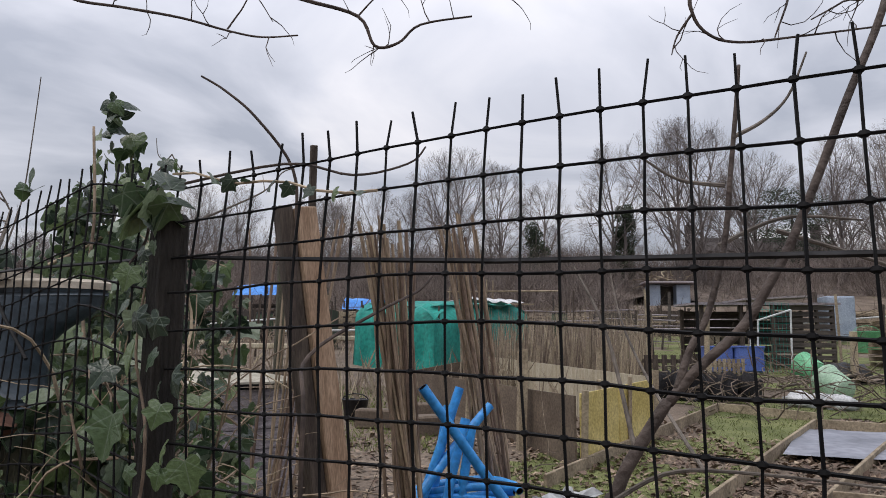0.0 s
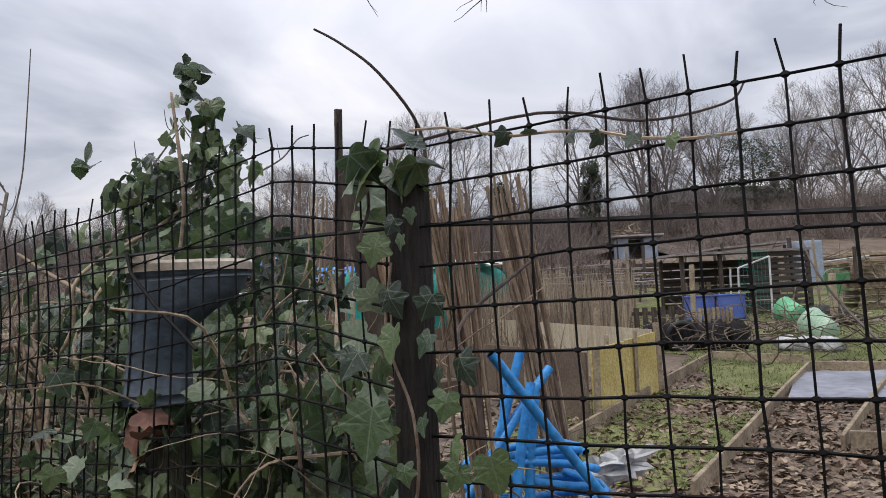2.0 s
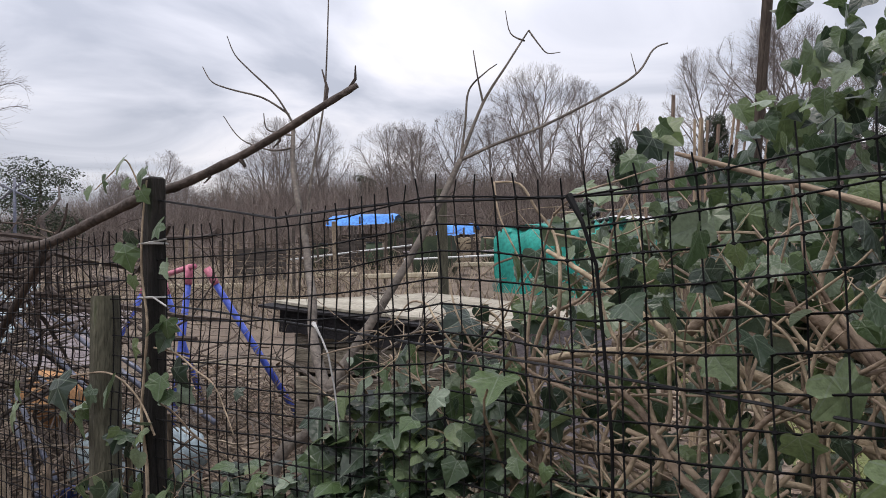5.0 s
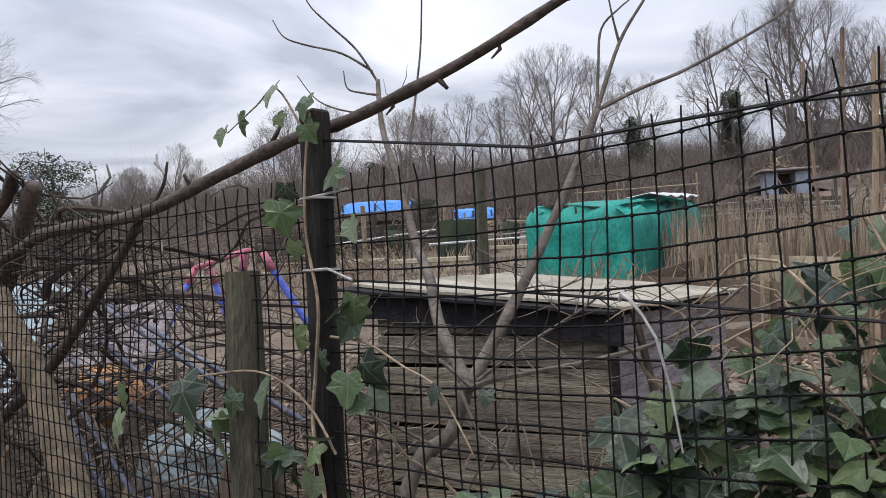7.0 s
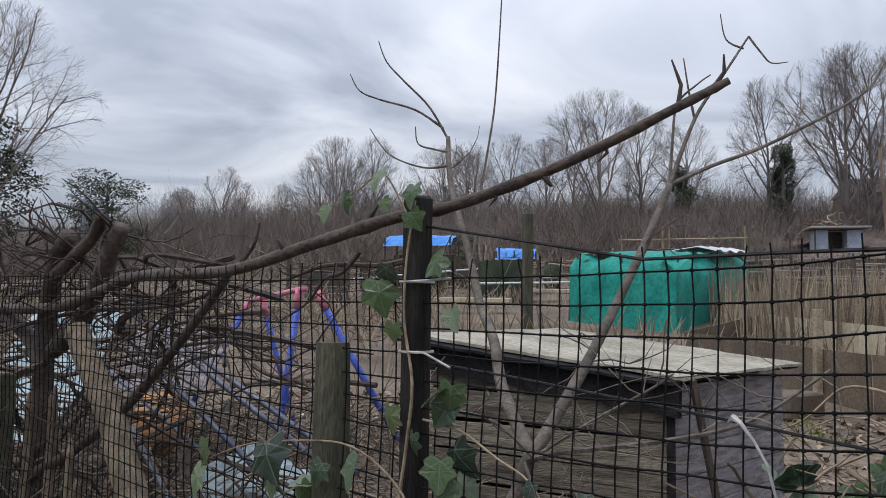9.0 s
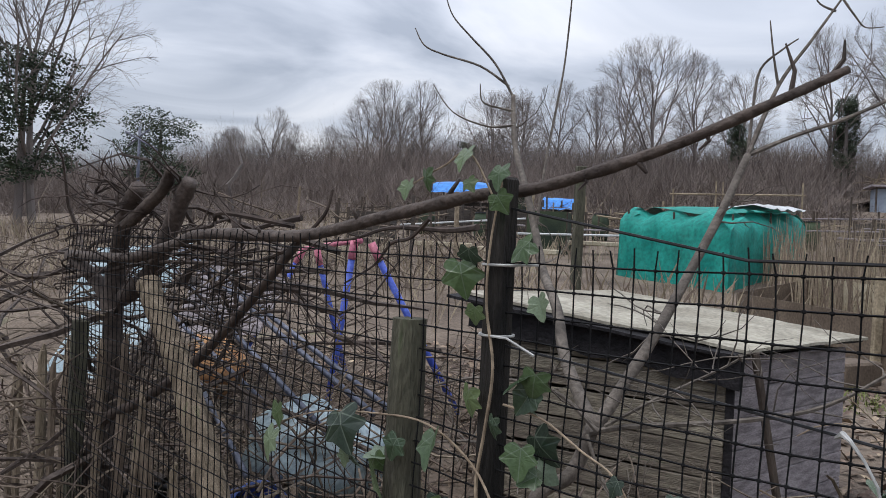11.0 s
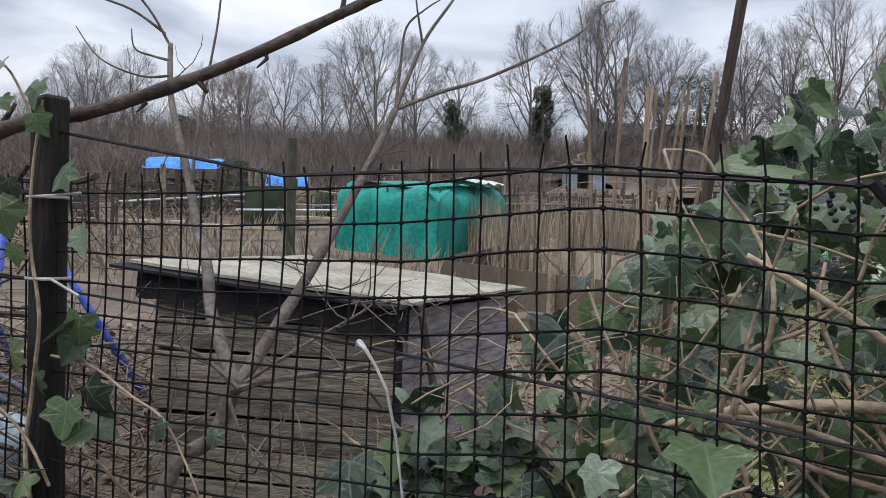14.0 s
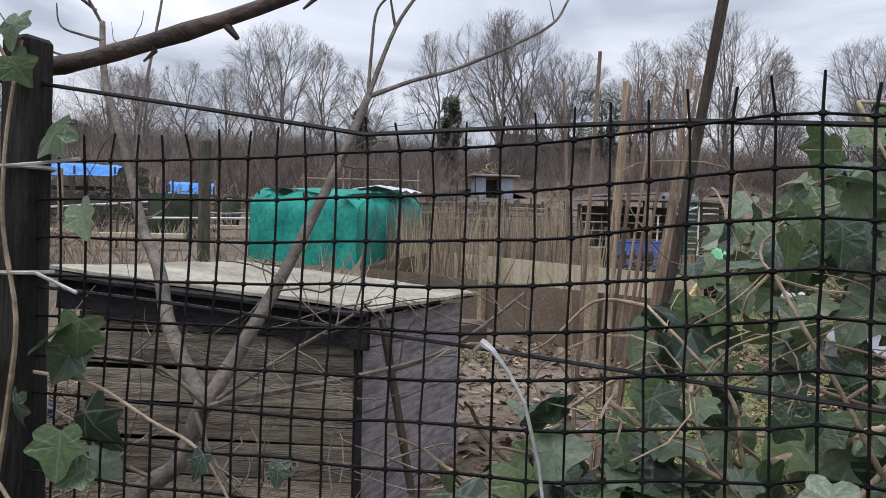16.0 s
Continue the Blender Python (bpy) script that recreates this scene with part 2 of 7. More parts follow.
    ms = nt.nodes.new("ShaderNodeMixShader")
    ms.inputs[0].default_value = 0.28
    nt.links.new(b.outputs[0], ms.inputs[1])
    nt.links.new(tr.outputs[0], ms.inputs[2])
    nt.links.new(ms.outputs[0], nt.nodes["Material Output"].inputs["Surface"])
    return m


M_net = material("black_plastic", (0.004, 0.004, 0.0045), (0.009, 0.009, 0.0095), 20, 0.65, 0.1, spec=0.12)
M_wire = material("galvanised_wire", (0.012, 0.012, 0.013), (0.028, 0.028, 0.03), 30, 0.5, 0.1, metal=0.4)
M_tie = material("white_tie", (0.28, 0.28, 0.27), (0.42, 0.42, 0.41), 20, 0.5, 0.05)
M_post = material("old_post", (0.010, 0.009, 0.008), (0.030, 0.026, 0.022), 9, 0.9, 0.8, c2=(0.016, 0.022, 0.012), stretch=(3, 3, 0.5), fine=70)
M_stump = material("mossy_post", (0.05, 0.047, 0.034), (0.10, 0.098, 0.068), 8, 0.9, 0.9, c2=(0.05, 0.07, 0.03), stretch=(3, 3, 0.6), fine=60)
M_paling = material("weathered_paling", (0.11, 0.085, 0.06), (0.24, 0.19, 0.14), 7, 0.9, 0.9, c2=(0.13, 0.15, 0.075), stretch=(4, 4, 0.6), fine=60, island=0.25)
M_bark = material("smooth_bark", (0.05, 0.038, 0.033), (0.098, 0.076, 0.064), 12, 0.75, 0.8, c2=(0.034, 0.027, 0.024), fine=60)
M_greybark = material("grey_bark", (0.08, 0.068, 0.058), (0.165, 0.142, 0.12), 14, 0.8, 0.5, fine=70)
M_twig = material("twig_bark", (0.04, 0.03, 0.026), (0.075, 0.055, 0.045), 14, 0.8, 0.3)
M_vine = material("ivy_stem", (0.16, 0.12, 0.085), (0.35, 0.275, 0.195), 14, 0.8, 0.6, fine=60, island=0.25)
M_deadstem = material("dead_stem", (0.075, 0.058, 0.046), (0.19, 0.15, 0.115), 10, 0.9, 0.0, island=0.35)
M_leaf = leaf_material("ivy_leaf", (0.018, 0.032, 0.020), (0.19, 0.245, 0.175), (0.18, 0.22, 0.165), 0.30)
M_dryleaf = material("dry_leaf", (0.12, 0.06, 0.042), (0.23, 0.125, 0.085), 30, 0.7, 0.3, island=0.3)
M_litter = material("leaf_litter", (0.11, 0.078, 0.056), (0.27, 0.2, 0.15), 5, 0.9, 0.0, island=0.5)
M_soil = material("plot_ground", (0.1, 0.075, 0.058), (0.19, 0.15, 0.115), 0.9, 0.95, 1.0, c2=(0.1, 0.12, 0.05), fine=22, bump_dist=0.03)
M_grass = material("winter_grass", (0.08, 0.098, 0.028), (0.16, 0.178, 0.062), 0.8, 0.8, 0.0, c2=(0.19, 0.165, 0.09), island=0.4)
M_turf = material("turf", (0.09, 0.106, 0.036), (0.165, 0.178, 0.07), 1.6, 0.9, 1.0, c2=(0.16, 0.13, 0.08), fine=30, bump_dist=0.02)
M_straw = material("dry_stalks", (0.16, 0.125, 0.09), (0.31, 0.25, 0.185), 0.35, 0.9, 0.0, c2=(0.09, 0.07, 0.055), island=0.45)
M_scrub = material("winter_scrub", (0.125, 0.102, 0.091), (0.235, 0.194, 0.174), 0.06, 0.95, 0.0, c2=(0.11, 0.095, 0.07), island=0.4, fine=0.5)
M_bank = material("scrub_bank", (0.12, 0.096, 0.08), (0.2, 0.162, 0.138), 0.5, 1.0, 1.0, fine=3.0, bump_dist=0.5)
M_fartree = material("far_bark", (0.13, 0.112, 0.105), (0.22, 0.192, 0.18), 0.5, 0.95, 0.0, island=0.2)
M_ever = material("evergreen", (0.018, 0.028, 0.018), (0.05, 0.066, 0.036), 1.5, 0.8, 0.0, island=0.4)
M_board = material("grey_boards", (0.10, 0.085, 0.068), (0.245, 0.215, 0.168), 4, 0.9, 1.0, c2=(0.11, 0.115, 0.075), stretch=(1.2, 1.2, 11), fine=26, island=0.28)
M_board2 = material("purple_grey_boards", (0.17, 0.15, 0.158), (0.35, 0.315, 0.325), 4, 0.9, 1.0, c2=(0.09, 0.08, 0.08), stretch=(2, 2, 11), fine=30, island=0.15)
M_felt = material("black_felt", (0.006, 0.0055, 0.0065), (0.018, 0.016, 0.018), 14, 0.8, 1.0, fine=50)
M_ply = material("weathered_ply", (0.22, 0.2, 0.155), (0.37, 0.345, 0.28), 3.5, 0.85, 0.3, c2=(0.28, 0.26, 0.18), fine=40)
M_plank = material("sawn_plank", (0.24, 0.155, 0.1), (0.36, 0.25, 0.17), 5, 0.8, 0.4, stretch=(6, 6, 0.7), fine=40)
M_plankdark = material("dark_plank", (0.045, 0.034, 0.028), (0.095, 0.075, 0.06), 6, 0.85, 0.5, stretch=(6, 6, 0.7), fine=40)
M_cane = material("cane", (0.16, 0.115, 0.082), (0.31, 0.23, 0.165), 8, 0.6, 0.2, c2=(0.11, 0.08, 0.06), island=0.35, stretch=(4, 4, 0.8))
M_pipe = material("blue_pipe", (0.015, 0.20, 0.52), (0.03, 0.27, 0.62), 9, 0.4, 0.1, island=0.08, spec=0.4)
M_black = material("black_plastic_gloss", (0.007, 0.007, 0.008), (0.016, 0.016, 0.018), 12, 0.4, 0.1)
M_boot = material("boot_rubber", (0.026, 0.04, 0.054), (0.05, 0.068, 0.084), 10, 0.45, 0.3, c2=(0.07, 0.09, 0.1), fine=60)
M_sole = material("boot_sole", (0.34, 0.30, 0.24), (0.48, 0.43, 0.36), 14, 0.8, 0.6)
M_yellow = material("yellow_board", (0.42, 0.33, 0.11), (0.55, 0.45, 0.19), 2.5, 0.7, 0.2, c2=(0.40, 0.36, 0.22))
M_cream = material("cream_board", (0.34, 0.29, 0.20), (0.46, 0.41, 0.31), 3, 0.8, 0.3, stretch=(4, 4, 0.6))
M_brownboard = material("brown_board", (0.10, 0.075, 0.055), (0.15, 0.115, 0.085), 3, 0.8, 0.3)
M_bedwood = material("bed_edging", (0.20, 0.16, 0.11), (0.33, 0.27, 0.19), 5, 0.9, 0.6, fine=40, island=0.15)
M_sheet = material("grey_sheet", (0.16, 0.17, 0.20), (0.25, 0.26, 0.30), 2, 0.45, 0.5, fine=9)
M_tarp = material("blue_tarp", (0.03, 0.17, 0.52), (0.06, 0.26, 0.66), 2, 0.5, 0.4, fine=8)
M_white = material("white_plastic", (0.36, 0.37, 0.37), (0.58, 0.59, 0.59), 4, 0.5, 0.2)
M_paleblue = material("pale_blue_panel", (0.22, 0.29, 0.32), (0.34, 0.42, 0.45), 3, 0.6, 0.3)
M_greyblue = material("grey_blue_cabinet", (0.24, 0.29, 0.36), (0.33, 0.38, 0.46), 2, 0.6, 0.2)
M_bluebox = material("blue_box", (0.06, 0.10, 0.32), (0.10, 0.16, 0.42), 3, 0.5, 0.2)
M_greenbin = material("green_plastic", (0.12, 0.42, 0.22), (0.20, 0.52, 0.30), 5, 0.45, 0.1)
M_palegreen = material("pale_green_plastic", (0.30, 0.46, 0.32), (0.40, 0.55, 0.42), 5, 0.5, 0.1)
M_shedwood = material("dark_shed_wood", (0.045, 0.038, 0.034), (0.085, 0.072, 0.062), 3, 0.9, 0.5, stretch=(1, 1, 6), island=0.2)
M_metal = material("galvanised_tube", (0.085, 0.095, 0.13), (0.17, 0.18, 0.225), 8, 0.45, 0.1, metal=0.4)
M_purple = material("blue_frame", (0.04, 0.07, 0.36), (0.08, 0.13, 0.50), 8, 0.5, 0.2)
M_pink = material("pink_foam", (0.45, 0.13, 0.20), (0.58, 0.22, 0.28), 14, 0.7, 0.3)
M_house = material("far_house", (0.05, 0.043, 0.042), (0.08, 0.068, 0.064), 0.3, 0.9, 0.0)
M_orange = material("rusty_heap", (0.33, 0.17, 0.08), (0.45, 0.26, 0.13), 8, 0.9, 0.5)


def net_material(name, c0, c1, thread, alpha):
    """Knitted garden netting: threads with gaps too small to see singly."""
    m = material(name, c0, c1, 2.2, 0.65, 0.5, fine=14)
    nt = m.node_tree
    b = nt.nodes["Principled BSDF"]
    out = nt.nodes["Material Output"]
    tp = nt.nodes.new("ShaderNodeBsdfTransparent")
    mx = nt.nodes.new("ShaderNodeMixShader")
    no = nt.nodes.new("ShaderNodeTexNoise")
    no.inputs["Scale"].default_value = 2.5
    mr = nt.nodes.new("ShaderNodeMapRange")
    mr.inputs["To Min"].default_value, mr.inputs["To Max"].default_value = alpha - 0.25, alpha + 0.2
    nt.links.new(no.outputs["Fac"], mr.inputs["Value"])
    nt.links.new(mr.outputs[0], mx.inputs[0])
    nt.links.new(tp.outputs[0], mx.inputs[1])
    nt.links.new(b.outputs[0], mx.inputs[2])
    nt.links.new(mx.outputs[0], out.inputs["Surface"])
    return m


M_greennet = net_material("green_netting", (0.0, 0.20, 0.165), (0.015, 0.30, 0.245), 300, 0.9)

# ---- ground ----
FENCE_LINE = [Vector(p) for p in ((1.1, 0.38), (0.19, 0.913), (-0.02, 1.036), (-0.30, 1.196), (-1.6, 2.10), (-2.084, 2.375), (-2.6, 2.65), (-4.6, 3.70))]
POST_A = 3
U0 = FENCE_LINE[POST_A].to_3d()
UD = (FENCE_LINE[6] - FENCE_LINE[POST_A]).to_3d().normalized()
UN = Vector((UD.y, -UD.x, 0))
if UN.y < 0:
    UN = -UN
FENCE_U = [0.0]
for p, q in zip(FENCE_LINE, FENCE_LINE[1:]):
    FENCE_U.append(FENCE_U[-1] + (q - p).length)
FENCE_U = [u - FENCE_U[POST_A] for u in FENCE_U]


def fence_at(u, off=0.0, z=0.0):
    """A place on the fence line: u metres from the ivy-clad post, off metres behind it."""
    i = 0
    while i < len(FENCE_U) - 2 and u > FENCE_U[i + 1]:
        i += 1
    p, q = FENCE_LINE[i], FENCE_LINE[i + 1]
    r = p + (q - p).normalized() * (u - FENCE_U[i])
    return Vector((r.x + UN.x * off, r.y + UN.y * off, z))


def smooth01(a, b, x):
    t = min(1, max(0, (x - a) / (b - a)))
    return t * t * (3 - 2 * t)


def ground_z(x, y):
    behind = (Vector((x, y, 0)) - U0).dot(UN)
    z = 0.05 + 0.085 * min(y, 41)
    if y > 41:
        z += 0.15 * min(y - 41, 19)
    if y > 60:
        z += 0.17 * min(y - 60, 45)
    side = 0.45 + 0.55 * smooth01(-70, 0, x)
    if y > 15:
        z = 1.325 + (z - 1.325) * side
    near = smooth01(-0.1, 1.3, behind)
    z = z * near
    z += 0.05 * noise.noise(Vector((x * 0.35, y * 0.35, 0))) * near
    if y > 50:
        z += 0.8 * noise.noise(Vector((x * 0.05, y * 0.05, 3)))
    return z


def lin(a, b, n):
    return [a + (b - a) * i / (n - 1) for i in range(n)]


g = Geo()
xs = [-900, -500, -250, -150, -100, -75] + lin(-60, -12, 25) + lin(-10, 12, 67) + lin(14, 60, 24) + [75, 100, 150, 250, 500, 900]
ys = [-900, -300, -80, -20, -6, -3] + lin(-2, 12, 57) + lin(13, 60, 48) + [64, 68, 72, 76, 80, 85, 90, 95, 100, 106, 120, 160, 300, 900]
for y in ys:
    for x in xs:
        g.v.append((x, y, ground_z(x, y)))
nx = len(xs)
for j in range(len(ys) - 1):
    for i in range(nx - 1):
        a = j * nx + i
        g.f.append((a, a + 1, a + nx + 1, a + nx))
single("ground", g, M_soil, "brown winter allotment soil with moss and litter", "ground", kind="structure", smooth=True)

# ---- the plastic mesh fence ----
def interp(tab, x):
    for (a, fa), (b, fb) in zip(tab, tab[1:]):
        if x <= b:
            t = min(1, max(0, (x - a) / (b - a)))
            return fa + (fb - fa) * t
    return tab[-1][1]


TOP = ((-1.2, 1.775), (-0.75, 1.788), (-0.5, 1.796), (-0.3, 1.799), (0.0, 1.796), (0.23, 1.837), (0.4, 1.822), (0.55, 1.808), (0.9, 1.795), (1.3, 1.765), (1.58, 1.748), (1.85, 1.774), (2.07, 1.756), (2.5, 1.746), (2.72, 1.746), (3.36, 1.756), (4.9, 1.76))


def net_place(u, row, cz):
    z = interp(TOP, u) - row * cz
    k = 0.012 * noise.noise(Vector((u * 1.7, row * 0.13, 5))) + 0.004 * noise.noise(Vector((u * 9, row * 0.9, 1)))
    du = 0.006 * noise.noise(Vector((u * 1.1, row * 0.12, 9))) + 0.003 * noise.noise(Vector((u * 8, row, 4)))
    if u < 0:
        du -= 0.019 * smooth01(0.0, 0.12, -u) * (1 - smooth01(0.42, 0.76, -u))
    off = -0.012 + 0.018 * noise.noise(Vector((u * 1.5, row * 0.15, 2)))
    z += k * min(1.0, 0.35 + row * 0.2)
    return fence_at(u + du, off, z)


def net_panel(u0, u1, rows, cu, cz, parent, label, spikes=True, join=None):
    g = Geo()
    n = int(round((u1 - u0) / cu))
    P = [[net_place(u0 + i * cu, r, cz) for r in range(rows)] for i in range(n + 1)]
    for r in range(rows):
        pts = [P[i][r] for i in range(n + 1)]
        if join and r < 33:
            pts.append(net_place(join[0], r, join[1]))
        g.tube(pts, [0.0016] * len(pts), 4)
    for i in range(n + 1):
        pts = list(P[i])
        rad = [0.0015] * len(pts)
        if spikes:
            tip = pts[0] + Vector((random.uniform(-0.006, 0.006), 0, random.uniform(0.026, 0.037)))
            pts, rad = [tip] + pts, [0.0014] + rad
        g.tube(pts, rad, 4)
        for r in range(rows):
            p = P[i][r]
            q = UD * 0.0042
            g.tube([p - q, p - q * 0.4, p + q * 0.4, p + q], [0.0012, 0.0030, 0.0030, 0.0012], 5)
    return part("netting", g, M_net, parent, label)


fence = thing("mesh_fence", (U0.x, U0.y, 0.1), "sagging black plastic mesh fence on old wooden posts", "fence", kind="structure")
net_panel(-1.155, 1.848, 34, 0.0398, 0.0447, fence, "black square plastic mesh with cut top strands", join=(1.868, 0.046))
net_panel(1.868, 4.9, 33, 0.0357, 0.046, fence, "black square plastic mesh")


def post(u, off, top, w, mat, lean=(0, 0), base=None, round_=False, name="post", label=""):
    b = fence_at(u, off, -0.05)
    t = fence_at(u + lean[0], off + lean[1], top)
    g = Geo()
    if round_:
        n = 14
        pts, rad = [], []
        for i in range(n):
            k = i / (n - 1)
            pts.append(b.lerp(t, k))
            rad.append(w / 2 * (1 + 0.06 * noise.noise(Vector((k * 7, u, 3)))))
        rad[-1] *= 0.9
        g.tube(pts, rad, 10)
    else:
        yaw = math.atan2(UD.y, UD.x)
        g.beam(b, t, w, w, yaw, 0.006)
        for v in range(len(g.v)):
            p = Vector(g.v[v])
            if p.z > top - 0.05:
                g.v[v] = (p.x, p.y, p.z + 0.008 * noise.noise(p * 40))
    return part(name, g, mat, fence, label)


post(0.012, -0.012, 1.768, 0.038, M_post, label="dark rotten square post wrapped in ivy")
post(2.71, -0.006, 1.903, 0.044, M_post, label="dark square post with white cable ties")
post(0.58, 0.052, 1.50, 0.074, M_stump, round_=True, label="round post under the upturned boot")
post(2.95, 0.0, 1.621, 0.078, M_stump, round_=True, label="short round mossy post")
post(-1.14, 0.03, 1.78, 0.055, M_post, label="dark square post")
post(4.88, 0.03, 1.42, 0.055, M_stump, label="grey square post")
wires = Geo()
wires.tube([fence_at(u, -0.006, z) for u, z in ((-1.14, 1.645), (-0.77, 1.66), (-0.466, 1.675), (-0.2, 1.695), (0.0, 1.711), (0.5, 1.73), (1.25, 1.735), (1.58, 1.75), (1.94, 1.772), (2.07, 1.772), (2.26, 1.77), (2.47, 1.807), (2.72, 1.85))], 0.0026, 5)
part("tension_wire", wires, M_wire, fence)
wires = Geo()
wires.tube([fence_at(u, -0.006, z) for u, z in ((1.2, 1.47), (1.6, 1.505), (2.138, 1.554), (2.5, 1.585), (2.72, 1.60))], 0.0023, 5)
part("tension_wire", wires, M_wire, fence)
for zz in (1.742, 1.615):
    tie = Geo()
    pts = []
    for k in range(17):
        a = 2 * math.pi * k / 16
        pts.append(fence_at(2.71 + 0.030 * math.cos(a), -0.006 + 0.030 * math.sin(a), zz))
    tie.tube(pts, 0.0028, 5)
    tie.tube([fence_at(2.70, -0.036, zz), fence_at(2.655, -0.04, zz + 0.001), fence_at(2.59, -0.045, zz + (0.004 if zz > 1.7 else -0.02))], 0.0022, 5)
    part("cable_tie", tie, M_tie, fence, "white plastic cable tie")
strap = Geo()
sp = [fence_at(2.135, -0.016, 1.553), fence_at(2.122, -0.03, 1.562), fence_at(2.112, -0.033, 1.556), fence_at(2.095, -0.034, 1.535), fence_at(2.080, -0.033, 1.508), fence_at(2.066, -0.032, 1.45), fence_at(2.056, -0.03, 1.372)]
strap.tube(sp, [0.0022, 0.0044, 0.0026, 0.0019, 0.0019, 0.0019, 0.0012], 6)
part("strap", strap, M_tie, fence, "frayed white plastic strap tied to the mesh")
cord = Geo()
cord.tube([fence_at(1.582, -0.02, 1.75), fence_at(1.555, -0.03, 1.71), fence_at(1.535, -0.03, 1.65), fence_at(1.528, -0.03, 1.55), fence_at(1.52, -0.03, 1.42), fence_at(1.53, -0.02, 1.25)], [0.006, 0.0030, 0.0026, 0.0024, 0.0024, 0.0024], 6)
part("cord", cord, M_net, fence, "black cord hanging from the wire")
cord = Geo()
cord.tube([fence_at(0.60, -0.01, 1.735), fence_at(0.57, -0.02, 1.70), fence_at(0.5, -0.02, 1.645), fence_at(0.40, -0.02, 1.58)], 0.003, 5)
part("cord", cord, M_net, fence)

# ---- far woods ----
def grow_tree(seed, height, spread=1.0, low=0.26):
    """A bare winter tree at the origin: a trunk that forks into rising limbs, and twigs that fill a domed crown."""
    rng = random.Random(seed)
    trunk, crown = Geo(), Geo()
    cen, rx, rz = Vector((0, 0, height * 0.58)), height * 0.30 * spread, height * 0.42

    def room(p, d):
        """How far the crown's outline lies from p along d."""
        q, e = p - cen, d.copy()
        q, e = Vector((q.x / rx, q.y / rx, q.z / rz)), Vector((e.x / rx, e.y / rx, e.z / rz))
        aa, bb, cc = e.dot(e), q.dot(e), q.dot(q) - 1
        disc = bb * bb - aa * cc
        return max(0.0, (-bb + math.sqrt(disc)) / aa) if disc > 0 else 0.0

    def stem(geo, p, d, length, r0, r1, segs, sides, wob, lift):
        pts, rad = [p.copy()], [r0]
        for i in range(segs):
            d = (d + Vector((rng.gauss(0, wob), rng.gauss(0, wob), rng.gauss(0, wob) + lift))).normalized()
            p = p + d * (length / segs)
            pts.append(p.copy())
            rad.append(r0 + (r1 - r0) * (i + 1) / segs)
        geo.tube(pts, rad, sides, cap=False)
        return pts, d

    def branch(p, d, r, level):
        reach = room(p, d) * rng.uniform(0.70, 1.08)
        length = reach * (0.97, 0.80, 0.85, 0.95)[level]
        cap = height * (0.62, 0.26, 0.13, 0.065)[level]
        length = min(max(length, height * 0.02), cap)
        segs = (7, 4, 2, 1)[level]
        pts, dd = stem(crown, p, d, length, r, max(r * 0.25, 0.0035), segs, (5, 4, 3, 3)[level], (0.09, 0.13, 0.17, 0)[level], (0.05, 0.03, 0.02, 0)[level])
        if level == 3:
            return
        n = (8, 5, 5)[level]
        for i in range(n):
            k = (0.22 + 0.76 * (i + rng.random()) / n) * segs
            j = min(int(k), segs - 1)
            q = pts[j].lerp(pts[j + 1], k - j)
            along = (pts[j + 1] - pts[j]).normalized()
            side = Vector((rng.gauss(0, 1), rng.gauss(0, 1), rng.gauss(0.15, 0.8))).normalized()
            out = (q - cen).normalized()
            nd = (along * 0.75 + side * rng.uniform(0.5, 0.9) + out * 0.25).normalized()
            branch(q, nd, max(r * (0.46 - 0.18 * k / segs), 0.0056), level + 1)

    lean = Vector((rng.uniform(-0.05, 0.05), rng.uniform(-0.05, 0.05), 1)).normalized()
    pts, d = stem(trunk, Vector((0, 0, -0.5)), lean, height * 0.62, height * 0.0155, height * 0.005, 8, 7, 0.045, 0.02)
    for i in range(11):
        k = (low + (0.97 - low) * i / 10) * 8
        j = min(int(k), 7)
        q = pts[j].lerp(pts[j + 1], k - j)
        a = i * 2.4 + rng.uniform(-0.5, 0.5)
        up = rng.uniform(0.85, 1.5) + 0.10 * k
        branch(q, Vector((math.cos(a), math.sin(a), up)).normalized(), height * 0.0075 * (1.1 - 0.06 * k), 0)
    branch(pts[-1], d, height * 0.005, 0)
    return trunk.mesh("trunk", M_fartree), crown.mesh("crown", M_fartree)


TREES = [grow_tree(11, 15, 1.15), grow_tree(12, 15, 0.78, 0.36), grow_tree(13, 15, 1.0), grow_tree(14, 15, 1.3)]
tree_models = []
for i, (mt, mc) in enumerate(TREES):
    t = thing("bare_tree", (0, 0, 0), "tall bare winter tree in the wood above the plots", "tree", "trees of the far wood")
    part("trunk", mt, None, t, local=True)
    part("crown", mc, None, t, local=True)
    tree_models.append(t)
